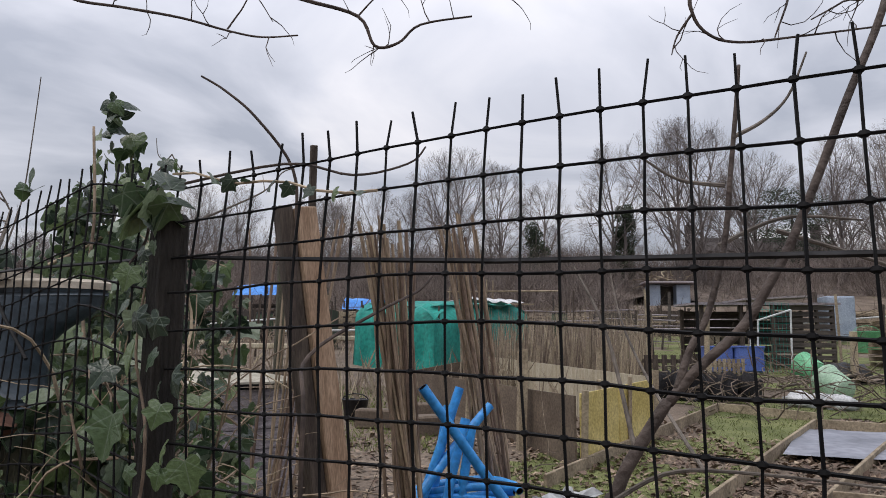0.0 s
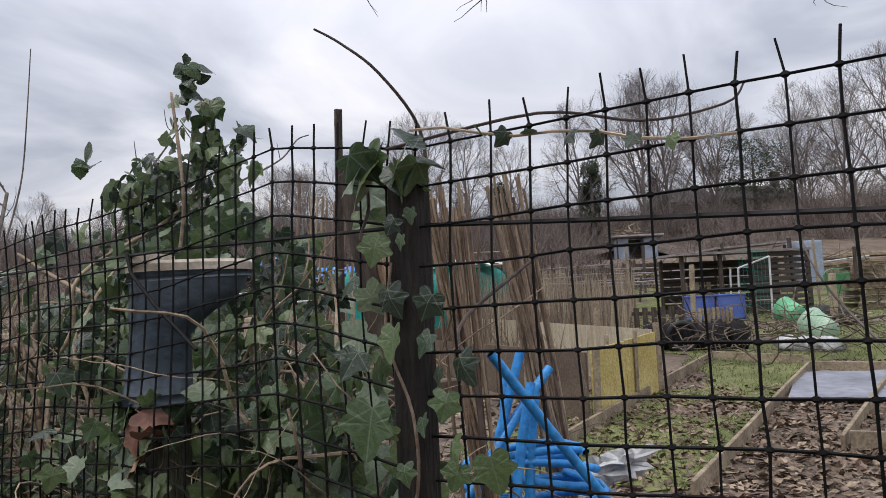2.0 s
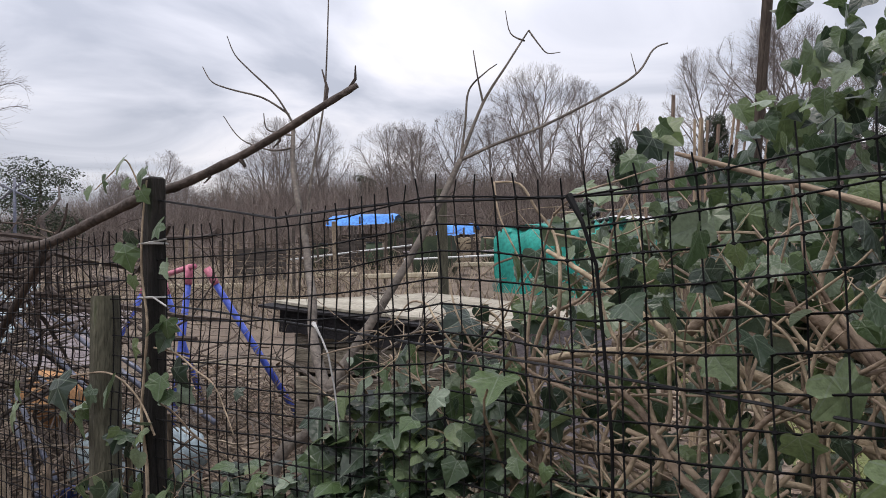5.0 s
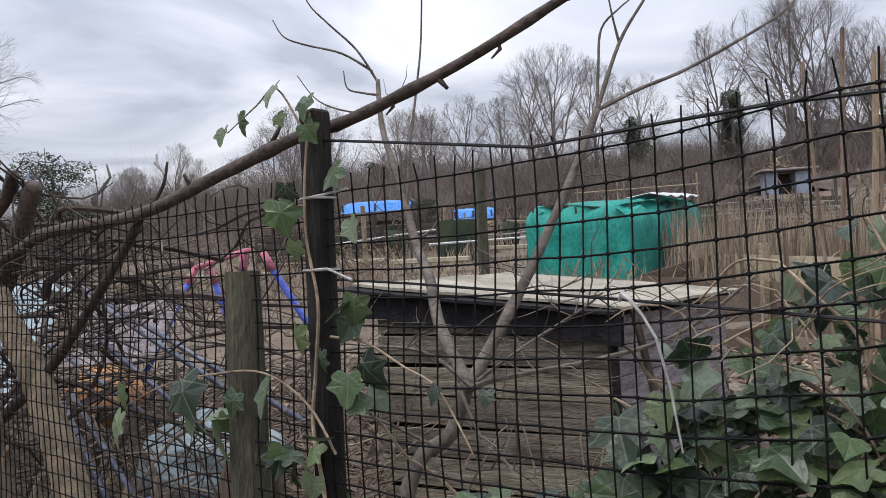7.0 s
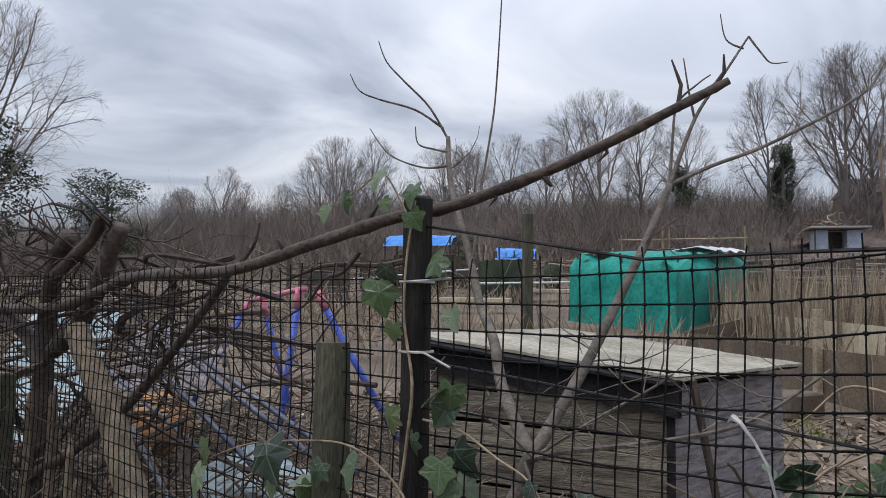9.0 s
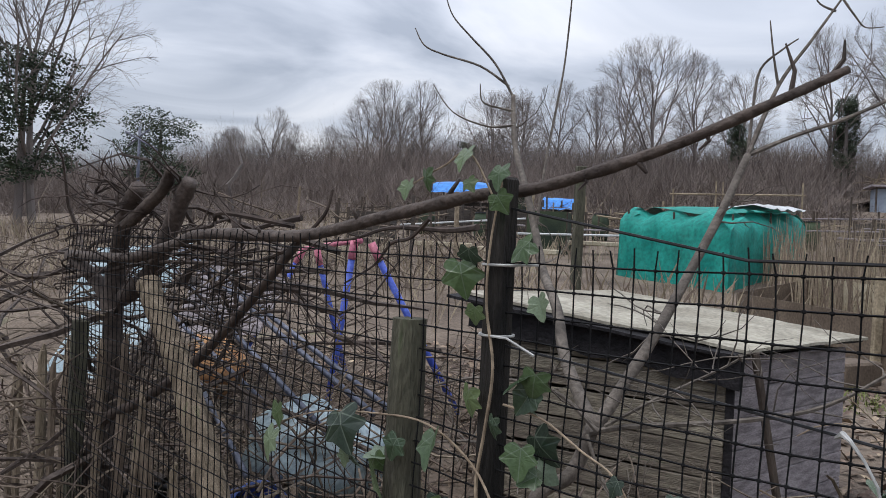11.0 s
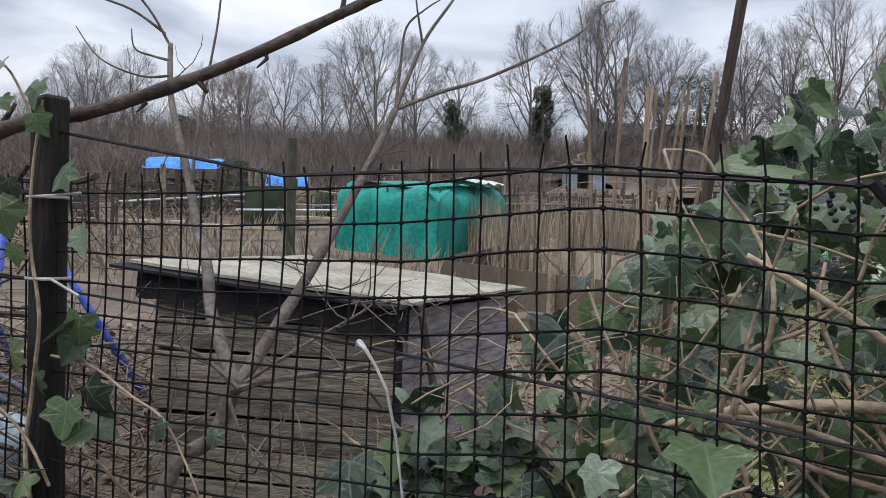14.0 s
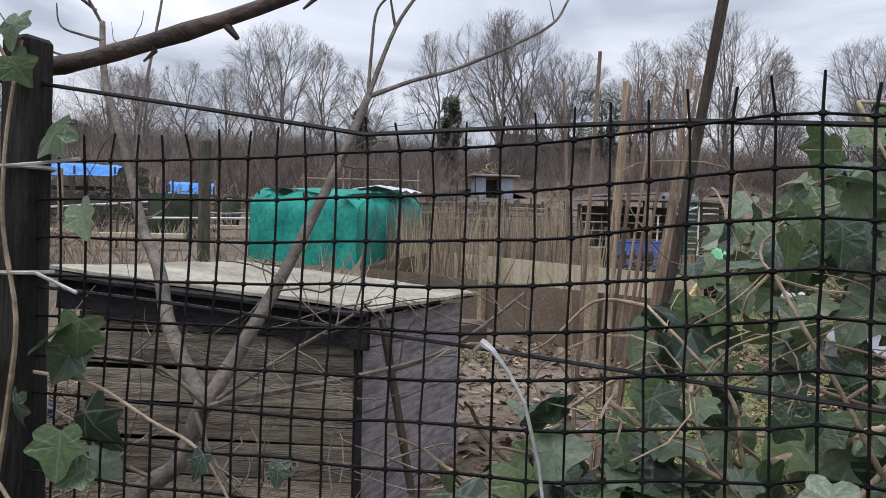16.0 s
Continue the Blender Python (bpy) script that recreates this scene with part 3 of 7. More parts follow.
# x, y, height, model
WOOD = [(-36.8, 60, 9.5, 1), (-26, 60, 11, 0), (-23.2, 62, 11, 1), (-17, 70, 11, 2), (-12.9, 72, 11.5, 1), (-9, 70, 10.5, 0), (-4.2, 62, 13.6, 3), (-0.5, 70, 13, 1), (3.7, 75, 12, 2), (9.4, 64, 14.5, 1), (14.3, 62, 16.2, 0), (16.8, 64, 16.6, 2), (21.5, 66, 13.5, 3), (28.2, 64, 14.2, 1), (30.5, 62, 14.6, 2), (35.3, 62, 17, 0), (40, 64, 15, 2), (44, 66, 14, 1), (48.3, 60, 16, 3), (54, 63, 15, 0), (-42, 62, 8, 2), (-30, 66, 10, 3), (-20, 74, 11, 3), (24.5, 78, 13, 2), (-15, 66, 9, 3), (-7, 78, 13, 2), (-48, 70, 9, 1), (33, 76, 13, 3), (38, 74, 14, 1), (60, 66, 15, 2)]
rng = random.Random(5)
# slighter trees between the tall ones
for i in range(19):
    x = -48 + 5.9 * i + rng.uniform(-1.5, 1.5)
    WOOD.append((x, rng.uniform(58, 74), rng.uniform(6.5, 9.5) + 2.0 * smooth01(0, 30, x), rng.choice((1, 1, 1, 2))))
for i, (x, y, h, k) in enumerate(WOOD):
    m = Matrix.Translation((x, y, ground_z(x, y) - 0.3)) @ Matrix.Rotation(rng.uniform(0, 6.28), 4, "Z") @ Matrix.Scale(h / 15.0, 4)
    made = copy_thing(tree_models[k], m)
    made.scale = (h / 15.0,) * 3
for t in tree_models:
    for o in list(t.children_recursive) + [t]:
        bpy.data.objects.remove(o)

# a nearer tree at the far end of the fence, dark with ivy
t = thing("bare_tree", (-26.5, 24.5, ground_z(-26.5, 24.5)), "bare tree with dark ivy round its trunk", "tree")
part("trunk", TREES[3][0], None, t, local=True)
part("crown", TREES[3][1], None, t, local=True)
t.scale = (0.78, 0.78, 0.78)


def leaf_cloud(blobs, size, seed, jitter=1.0):
    """Many small leaf blades spread over rounded clumps."""
    rng = random.Random(seed)
    g = Geo()
    for (cx, cy, cz, rx, ry, rz, n) in blobs:
        for _ in range(n):
            d = Vector((rng.gauss(0, 1), rng.gauss(0, 1), rng.gauss(0, 1))).normalized() * (rng.uniform(0.55, 1.05))
            c = Vector((cx + d.x * rx, cy + d.y * ry, cz + d.z * rz))
            a = Vector((rng.gauss(0, 1), rng.gauss(0, 1), rng.gauss(0, 0.6))).normalized()
            b = a.orthogonal().normalized()
            s = size * rng.uniform(0.6, 1.4)
            k = len(g.v)
            g.v += [tuple(c - a * s), tuple(c + b * s * 0.5), tuple(c + a * s), tuple(c - b * s * 0.5)]
            g.f.append((k, k + 1, k + 2, k + 3))
    return g


def evergreen(x, y, h, w, seed, label, tiers=6):
    z = ground_z(x, y)
    rng = random.Random(seed)
    t = thing("evergreen_tree", (x, y, z), label, "tree")
    g = Geo().tube([(x, y, z - 0.3), (x, y, z + h * 0.5), (x, y, z + h * 0.92)], [h * 0.025, h * 0.018, 0.03], 6)
    part("trunk", g, M_fartree, t)
    blobs = []
    for i in range(tiers * 4):
        k = 0.28 + 0.7 * (i / (tiers * 4))
        r = w * (1.05 - 0.75 * abs(k - 0.6))
        a = rng.uniform(0, 6.28)
        blobs.append((x + math.cos(a) * r * rng.uniform(0.2, 0.8), y + math.sin(a) * r * 0.6, z + h * k, w * 0.45, w * 0.45, h * 0.07, 420))
    part("crown", leaf_cloud(blobs, h * 0.010, seed), M_ever, t)


evergreen(25.1, 66, 9.5, 3.8, 3, "dark spreading cedar among the bare trees")
evergreen(-33, 40, 6.6, 2.9, 4, "dark round evergreen beyond the plots")
evergreen(-26.8, 24.0, 7.0, 2.7, 6, "dark ivy-covered tree beside the plots")
evergreen(10.2, 63, 8.5, 1.0, 8, "ivy-covered trunk in the far wood")
evergreen(-19, 62, 5.0, 1.1, 9, "ivy-covered trunk in the far wood")
evergreen(2.6, 62, 6.5, 1.0, 10, "ivy-covered trunk in the far wood")
evergreen(-10.2, 39.5, 2.2, 0.9, 14, "dark evergreen shrub beside the blue tarpaulin")

# the brown scrub on the slope
def blades(n, place, height, width, seed, lean=0.25, parts_=1):
    """Thin upright stems, each a narrow tapering blade."""
    rng = random.Random(seed)
    g = Geo()
    for _ in range(n):
        p = place(rng)
        if p is None:
            continue
        x, y, z, s = p
        h, w = height * s * rng.uniform(0.5, 1.2), width * rng.uniform(0.6, 1.4)
        a = rng.uniform(0, math.pi)
        dx, dy = math.cos(a) * w, math.sin(a) * w
        lx, ly = rng.gauss(0, lean) * h, rng.gauss(0, lean) * h
        k = len(g.v)
        g.v += [(x - dx, y - dy, z), (x + dx, y + dy, z), (x + lx * 0.45 + dx * 0.7, y + ly * 0.45 + dy * 0.7, z + h * 0.55), (x + lx, y + ly, z + h)]
        g.f += [(k, k + 1, k + 2), (k, k + 2, k + 3)]
    return g


def bushes(n, place, height, width, seed, per=14):
    """Rounded leafless bushes: thin arching stems that fan out from each root, and finer side shoots."""
    rng = random.Random(seed)
    g = Geo()

    def shoot(p, d, length, w):
        a = rng.uniform(0, math.pi)
        s = Vector((math.cos(a) * w, math.sin(a) * w, 0))
        q = p + d * length * 0.55
        d2 = (d + Vector((rng.gauss(0, 0.25), rng.gauss(0, 0.25), rng.gauss(-0.05, 0.2)))).normalized()
        e = q + d2 * length * 0.5
        k = len(g.v)
        g.v += [tuple(p - s), tuple(p + s), tuple(q + s * 0.6), tuple(q - s * 0.6), tuple(e)]
        g.f += [(k, k + 1, k + 2, k + 3), (k + 3, k + 2, k + 4)]
        return q, d2

    for _ in range(n):
        spot = place(rng)
        if spot is None:
            continue
        x, y, z, s = spot
        h = height * s * rng.uniform(0.65, 1.15)
        for i in range(per):
            a = rng.uniform(0, 2 * math.pi)
            r = rng.random() ** 0.7
            d = Vector((math.cos(a) * r * 0.85, math.sin(a) * r * 0.85, 1.05 - 0.5 * r)).normalized()
            p = Vector((x + rng.gauss(0, 0.35), y + rng.gauss(0, 0.35), z))
            q, d2 = shoot(p, d, h * rng.uniform(0.7, 1.0), width)
            for _k in range(2):
                dd = (d2 + Vector((rng.gauss(0, 0.6), rng.gauss(0, 0.6), rng.gauss(0.1, 0.35)))).normalized()
                shoot(q, dd, h * rng.uniform(0.25, 0.5), width * 0.6)
    return g


def scrub_place(rng):
    x = rng.uniform(-75, 75)
    y = rng.uniform(48, 84)
    s = 0.55 + 0.75 * (0.5 + 0.5 * noise.noise(Vector((x * 0.11, y * 0.13, 7)))) * smooth01(46, 58, y)
    if x > 8 and y < 57 or 8 < x < 17 and y < 61:
        return None
    return x, y, ground_z(x, y) - 0.2, s * (1.0 + 0.35 * smooth01(-8, -30, x))


single("scrub", bushes(4600, scrub_place, 6.2, 0.017, 21, 17), M_scrub, "dense brown leafless scrub on the hillside", "scrub", kind="stuff")


def scrub_low(rng):
    x = rng.uniform(-55, 40)
    y = rng.uniform(36, 52)
    if noise.noise(Vector((x * 0.09, y * 0.12, 2))) < 0.02 or (8 < x < 30) or (-16 < x < -5.5 and y < 42):
        return None
    return x, y, ground_z(x, y) - 0.1, 1.0


single("scrub", bushes(2000, scrub_low, 1.7, 0.022, 22, 13), M_scrub, "low brown bramble scrub above the plots", "scrub", kind="stuff")
g = Geo()
bx = lin(-95, 95, 80)
for row, (yy, dz) in enumerate(((57, 0.0), (61, 0.9), (66, 1.4), (72, 1.5), (80, 1.3), (95, 1.0))):
    for x in bx:
        g.v.append((x, yy + 1.5 * noise.noise(Vector((x * 0.2, row, 0))), ground_z(x, yy) + dz + 1.2 * noise.noise(Vector((x * 0.13, row * 0.7, 4)))))
for j in range(5):
    for i in range(len(bx) - 1):
        a = j * len(bx) + i
        g.f.append((a, a + 1, a + len(bx) + 1, a + len(bx)))
single("thicket", g, M_bank, "solid brown thicket on the slope under the wood", "scrub", kind="stuff", smooth=True)

# houses on the hill
def far_house(x, y, w, d, h, chim, label):
    z = ground_z(x, y)
    t = thing("house", (x, y, z), label, "house")
    g = Geo().box((x, y, z + h * 0.5), (w, d, h), None, 0.05)
    part("wall", g, M_house, t)
    g = Geo()
    k = z + h
    g.v = [(x - w / 2 - .3, y - d / 2 - .3, k), (x + w / 2 + .3, y - d / 2 - .3, k), (x + w / 2 + .3, y + d / 2 + .3, k), (x - w / 2 - .3, y + d / 2 + .3, k), (x - w / 2 + 1, y, k + d * 0.35), (x + w / 2 - 1, y, k + d * 0.35)]
    g.f = [(0, 1, 5, 4), (1, 2, 5), (2, 3, 4, 5), (3, 0, 4), (0, 3, 2, 1)]
    roof = part("roof", g, M_house, t)
    part("chimney", Geo().box((x + chim, y, k + d * 0.35 + 0.4), (1.0, 0.9, 2.6), None, 0.05), M_house, roof)
    for i in (-1, 1):
        part("window", Geo().box((x + i * w * 0.25, y - d / 2 - 0.02, z + h * 0.62), (1.2, 0.08, 1.2), None, 0.02), M_black, t)


far_house(27, 96, 8, 6, 2.8, -3.4, "dark brick house with a chimney on the hilltop")
far_house(37, 99, 9, 6, 2.8, 3.5, "dark brick house with a chimney on the hilltop")

# ---- the plots ----
def stalk_place(rng):
    x = rng.uniform(-26, 24)
    y = rng.uniform(9, 42)
    if noise.noise(Vector((x * 0.22, y * 0.22, 3))) < -0.05:
        return None
    if -3.4 < x < 2 and 13 < y < 22 or (x < 4 and 21 < y < 36 and rng.random() < 0.7):
        return None
    if x > 1.5 and y < 22 and x > (y - 6) * 0.12 + 0.4:
        return None
    return x, y, ground_z(x, y) - 0.02, 1.0


single("dry_stalks", blades(30000, stalk_place, 0.62, 0.010, 31, 0.3), M_straw, "dead straw-coloured weeds and stalks on the plots", "weeds", kind="stuff")


def bean_place(rng):
    x, y = rng.uniform(-0.6, 5.0), rng.uniform(11.2, 17)
    if x > 1.6 + (y - 10) * 0.25:
        return None
    return x, y, ground_z(x, y), 1.0


single("dry_stalks", blades(3500, bean_place, 1.15, 0.010, 33, 0.07), M_straw, "tall dead stems standing in the raised bed", "weeds", kind="stuff")


def bed_edge(y):
    return 1.0 + (y - 4.94) * 0.606


def lawn_here(x, y):
    """Where the grass path lies, between the raised beds and out to the far sheds."""
    if y < 9.4:
        if x > bed_edge(y) - 0.03:
            return False
        left = 0.41 + (y - 6.32) * 0.606 if y > 6.3 else 0.2
        return x > left - 0.75
    return 1.7 + (y - 9.4) * 0.12 < x < 14 + y


g = Geo()
cells = {}
for yi in range(0, 190):
    for xi in range(0, 150):
        x, y = -0.4 + xi * 0.13, 4.6 + yi * 0.13
        if not lawn_here(x, y) or noise.noise(Vector((x * 0.8, y * 0.8, 11))) < -0.22:
            continue
        q = []
        for dx, dy in ((0, 0), (1, 0), (1, 1), (0, 1)):
            key = (xi + dx, yi + dy)
            if key not in cells:
                cells[key] = len(g.v)
                px, py = -0.4 + key[0] * 0.13, 4.6 + key[1] * 0.13
                g.v.append((px + 0.05 * noise.noise(Vector((px * 5, py * 5, 1))), py + 0.05 * noise.noise(Vector((px * 5, py * 5, 6))), ground_z(px, py) + 0.012 + 0.012 * noise.noise(Vector((px * 6, py * 6, 0)))))
            q.append(cells[key])
        g.f.append(tuple(q))
single("turf", g, M_turf, "thin mossy turf on the path between beds", "turf", kind="stuff", smooth=True)


def grass_place(rng):
    x, y = rng.uniform(-0.4, 8), 4.6 + 16 * rng.random() ** 1.6
    if not lawn_here(x, y) or noise.noise(Vector((x * 0.8, y * 0.8, 11))) < -0.2:
        return None
    return x, y, ground_z(x, y), 1.0


single("grass", blades(60000, grass_place, 0.05, 0.005, 41, 0.6), M_grass, "short mossy winter grass between the beds", "grass", kind="stuff")


def grass_left(rng):
    x, y = rng.uniform(-3.5, -0.6), rng.uniform(7.5, 12.5)
    return x, y, ground_z(x, y) - 0.01, 1.0


single("grass", blades(6000, grass_left, 0.075, 0.006, 42, 0.5), M_grass, "short mossy winter grass beside the net cage", "grass", kind="stuff")


def litter(n, area, seed, size=0.045):
    rng = random.Random(seed)
    g = Geo()
    for _ in range(n):
        x, y = rng.uniform(area[0], area[1]), rng.uniform(area[2], area[3])
        if (Vector((x, y, 0)) - U0).dot(UN) < 0.15:
            continue
        c = Vector((x, y, ground_z(x, y) + rng.uniform(0.004, 0.03)))
        a = Vector((rng.gauss(0, 1), rng.gauss(0, 1), rng.gauss(0, 0.35))).normalized()
        b = a.cross(Vector((rng.gauss(0, 0.3), rng.gauss(0, 0.3), 1))).normalized()
        s = size * rng.uniform(0.5, 1.3)
        k = len(g.v)
        g.v += [tuple(c - a * s), tuple(c + b * s * 0.55 + Vector((0, 0, 0.01))), tuple(c + a * s), tuple(c - b * s * 0.55)]
        g.f += [(k, k + 1, k + 2), (k, k + 2, k + 3)]
    return g


single("leaf_litter", litter(9000, (-6, 3.2, 1.3, 8.5), 51), M_litter, "fallen brown leaves on the soil", "leaves", kind="stuff")
single("leaf_litter", litter(2200, (0.2, 2.4, 5.0, 9.5), 53, 0.035), M_litter, "scattered brown leaves on the turf", "leaves", kind="stuff")
bed_litter = litter(7000, (1.0, 7.5, 4.4, 10), 52)
keep = Geo()
for f in bed_litter.f:
    p = bed_litter.v[f[0]]
    if p[0] > bed_edge(p[1]) + 0.05:
        k = len(keep.v)
        keep.v += [bed_litter.v[i] for i in f]
        keep.f.append((k, k + 1, k + 2))
single("leaf_litter", keep, M_litter, "fallen brown leaves covering the raised bed", "leaves", kind="stuff")


def twig_tangle(n, area, zr, seed, rad, length, flat=0.5):
    rng = random.Random(seed)
    g = Geo()
    for _ in range(n):
        x, y = rng.uniform(area[0], area[1]), rng.uniform(area[2], area[3])
        p = Vector((x, y, ground_z(x, y) + rng.uniform(*zr)))
        d = Vector((rng.gauss(0, 1), rng.gauss(0, 1), rng.gauss(0, flat))).normalized()
        bend = Vector((rng.gauss(0, 0.28), rng.gauss(0, 0.28), rng.gauss(-0.06, 0.2)))
        pts = [p.copy()]
        for i in range(6):
            d = (d + bend + Vector((rng.gauss(0, 0.22), rng.gauss(0, 0.22), rng.gauss(0, 0.2)))).normalized()
            p = p + d * length * rng.uniform(0.08, 0.22)
            if p.z < ground_z(p.x, p.y):
                p.z = ground_z(p.x, p.y) + 0.01
            pts.append(p.copy())
        r = rad * rng.uniform(0.4, 1.5)
        g.tube(pts, [r, r, r * 0.95, r * 0.85, r * 0.7, r * 0.5, r * 0.3], 4, cap=False)
    return g


# brush left of the post: brambles and cut branches behind the mesh
single("brushwood", twig_tangle(1300, (-7.5, -3.0, 3.4, 7.0), (0.0, 0.30), 61, 0.0045, 0.8, 0.25), M_deadstem, "tangled heap of cut brambles and twigs", "brushwood", kind="stuff")
single("brushwood", twig_tangle(150, (-5.2, -3.2, 3.3, 4.6), (0.2, 1.0), 62, 0.0045, 0.9), M_deadstem, "tangled dead brambles behind the mesh", "brushwood", kind="stuff")
single("brushwood", twig_tangle(500, (-14, -5, 6.5, 14), (0.0, 0.8), 63, 0.007, 1.3), M_deadstem, "brambles on an overgrown plot", "brushwood", kind="stuff")
single("brushwood", twig_tangle(300, (-2.6, 0.2, 2.2, 4.2), (0.0, 0.65), 64, 0.0028, 0.6), M_deadstem, "dead twigs under the ivy", "brushwood", kind="stuff")
single("brushwood", twig_tangle(260, (2.2, 6.5, 9.8, 13.5), (0.0, 0.5), 65, 0.008, 0.9), M_deadstem, "heap of prunings beside the pallets", "brushwood", kind="stuff")
single("brushwood", twig_tangle(700, (-20, 14, 22, 40), (0.0, 1.0), 66, 0.013, 1.9), M_deadstem, "straggling bare bushes across the plots", "brushwood", kind="stuff")

# ---- the boarded bin with a felted roof ----
bin_thing = thing("storage_bin", (-2.6, 5.2, ground_z(-2.6, 5.2)), "weathered grey boarded bin with a pale sheet roof", "bin")
BE, BL = Vector((-2.035, 4.67, 0)), Vector((-3.17, 5.0, 0))
fd = (BL - BE).normalized()
sd = Vector((-fd.y, fd.x, 0))
if sd.y < 0:
    sd = -sd
sd = (sd * 0.93 + Vector((0.35, 0.0, 0))).normalized()
BW, BD = (BL - BE).length, 1.12
z0 = ground_z(-2.6, 4.8) - 0.05


def bin_top(p):
    """Height of the underside of the roof."""
    k = (Vector((p.x, p.y, 0)) - BE).dot(fd) / BW
    return 1.375 + 0.125 * k


nb = 16
for i in range(nb):
    hz = 0.074
    zc = z0 + hz * (i + 0.5)
    if zc > 1.33:
        break
    a, b = BE + Vector((0, 0, zc)), BL + Vector((0, 0, zc + (0.012, -0.006, 0.016, 0.002)[i % 4]))
    part("board", Geo().beam(a, b, hz - 0.003, 0.018 + 0.004 * (i % 3), math.pi / 2 if abs((b - a).normalized().x) > 0.5 else 0, 0.003), M_board, bin_thing)
for i in range(9):
    hz = 0.135
    zc = z0 + hz * (i + 0.5)
    if zc > 1.31:
        break
    a = BE + sd * 0.02 + Vector((0, 0, zc))
    b = BE + sd * BD + Vector((0, 0, zc + 0.05))
    m = Matrix((sd, Vector((-sd.y, sd.x, 0)), Vector((0, 0, 1)))).transposed()
    part("side_board", Geo().box((a + b) / 2, (BD, 0.018, hz - 0.004), m, 0.003), M_board2, bin_thing, "pale purple-grey side board" if i == 0 else "")
    a = BL + sd * 0.02 + Vector((0, 0, zc))
    part("side_board", Geo().box(a + sd * BD / 2, (BD, 0.018, hz - 0.004), m, 0.003), M_board, bin_thing)
m = Matrix((fd, Vector((-fd.y, fd.x, 0)), Vector((0, 0, 1)))).transposed()
part("back", Geo().box((BE + BL) / 2 + sd * BD + Vector((0, 0, (z0 + 1.36) / 2)), (BW, 0.02, 1.36 - z0), m, 0.003), M_board, bin_thing)
part("corner_post", Geo().beam(BE + Vector((0.0, 0, z0)) + sd * 0.01 - fd * 0.012, BE + Vector((0, 0, 1.37)) + sd * 0.01 - fd * 0.012, 0.035, 0.035), M_felt, bin_thing)
# front fascia of black felt, ragged below
g = Geo()
n = 26
for i in range(n + 1):
    k = -0.06 + 1.12 * i / n
    p = BE + fd * BW * k - sd * 0.03
    top = 1.40 + 0.125 * k
    low = top - 0.15 - 0.03 * noise.noise(Vector((k * 9, 2, 0)))
    g.v += [(p.x, p.y, top), (p.x - sd.x * 0.012, p.y - sd.y * 0.012, low), (p.x + sd.x * 0.012, p.y + sd.y * 0.012, low), (p.x + sd.x * 0.02, p.y + sd.y * 0.02, top)]
for i in range(n):
    a = i * 4
    for j in range(4):
        g.f.append((a + j, a + 4 + j, a + 4 + (j + 1) % 4, a + (j + 1) % 4))
part("fascia", g, M_felt, bin_thing, "torn black roofing felt fascia")


def roof_sheet(k0, k1, d0, d1, lift, seed, nx_=14, ny_=10, t=0.014):
    """A warped sheet over the bin with ragged edges."""
    g = Geo()
    for side in (0, 1):
        for j in range(ny_ + 1):
            for i in range(nx_ + 1):
                k, d = k0 + (k1 - k0) * i / nx_, d0 + (d1 - d0) * j / ny_
                e = (j in (0, ny_)) or (i in (0, nx_))
                w = 0.025 if e else 0.0
                p = BE + fd * BW * (k + w * noise.noise(Vector((k * 8, d * 8, seed)))) + sd * (d + w * 1.2 * noise.noise(Vector((k * 9, d * 9, seed + 5))))
                z = 1.405 + 0.125 * k + lift + 0.015 * noise.noise(Vector((k * 3, d * 3, seed))) - 0.02 * max(0, -d) * 4 + 0.01 * d - side * t
                g.v.append((p.x, p.y, z))
    w, off = nx_ + 1, (nx_ + 1) * (ny_ + 1)
    for j in range(ny_):
        for i in range(nx_):
            a = j * w + i
            g.f.append((a, a + w, a + w + 1, a + 1))
            g.f.append((off + a, off + a + 1, off + a + w + 1, off + a + w))
    ring = [i for i in range(nx_)] + [j * w + nx_ for j in range(ny_)] + [ny_ * w + i for i in range(nx_, 0, -1)] + [j * w for j in range(ny_, 0, -1)]
    for a, b in zip(ring, ring[1:] + ring[:1]):
        g.f.append((a, b, b + off, a + off))
    return g


part("roof_felt", roof_sheet(-0.055, 1.15, -0.09, BD + 0.08, 0.0, 1), M_felt, bin_thing, "black felt under the roof sheet")
part("roof", roof_sheet(-0.07, 1.10, -0.03, BD + 0.10, 0.018, 3), M_ply, bin_thing, "pale lichen-stained roof sheet with ragged edges")
part("prop", Geo().beam((-1.78, 4.72, 0.62), (-1.93, 4.66, 1.40), 0.035, 0.025), M_plankdark, bin_thing, "dark batten leaning on the bin")

# ---- the green net cage ----
cage = thing("net_cage", (-1.3, 16.5, ground_z(-1.3, 16.5)), "hooped vegetable cage covered in bright green netting", "cage")
C0, C1, C2 = Vector((-3.25, 16.4, 0)), Vector((-1.3, 14.6, 0)), Vector((0.66, 19.5, 0))
C3 = C0 + (C2 - C1)


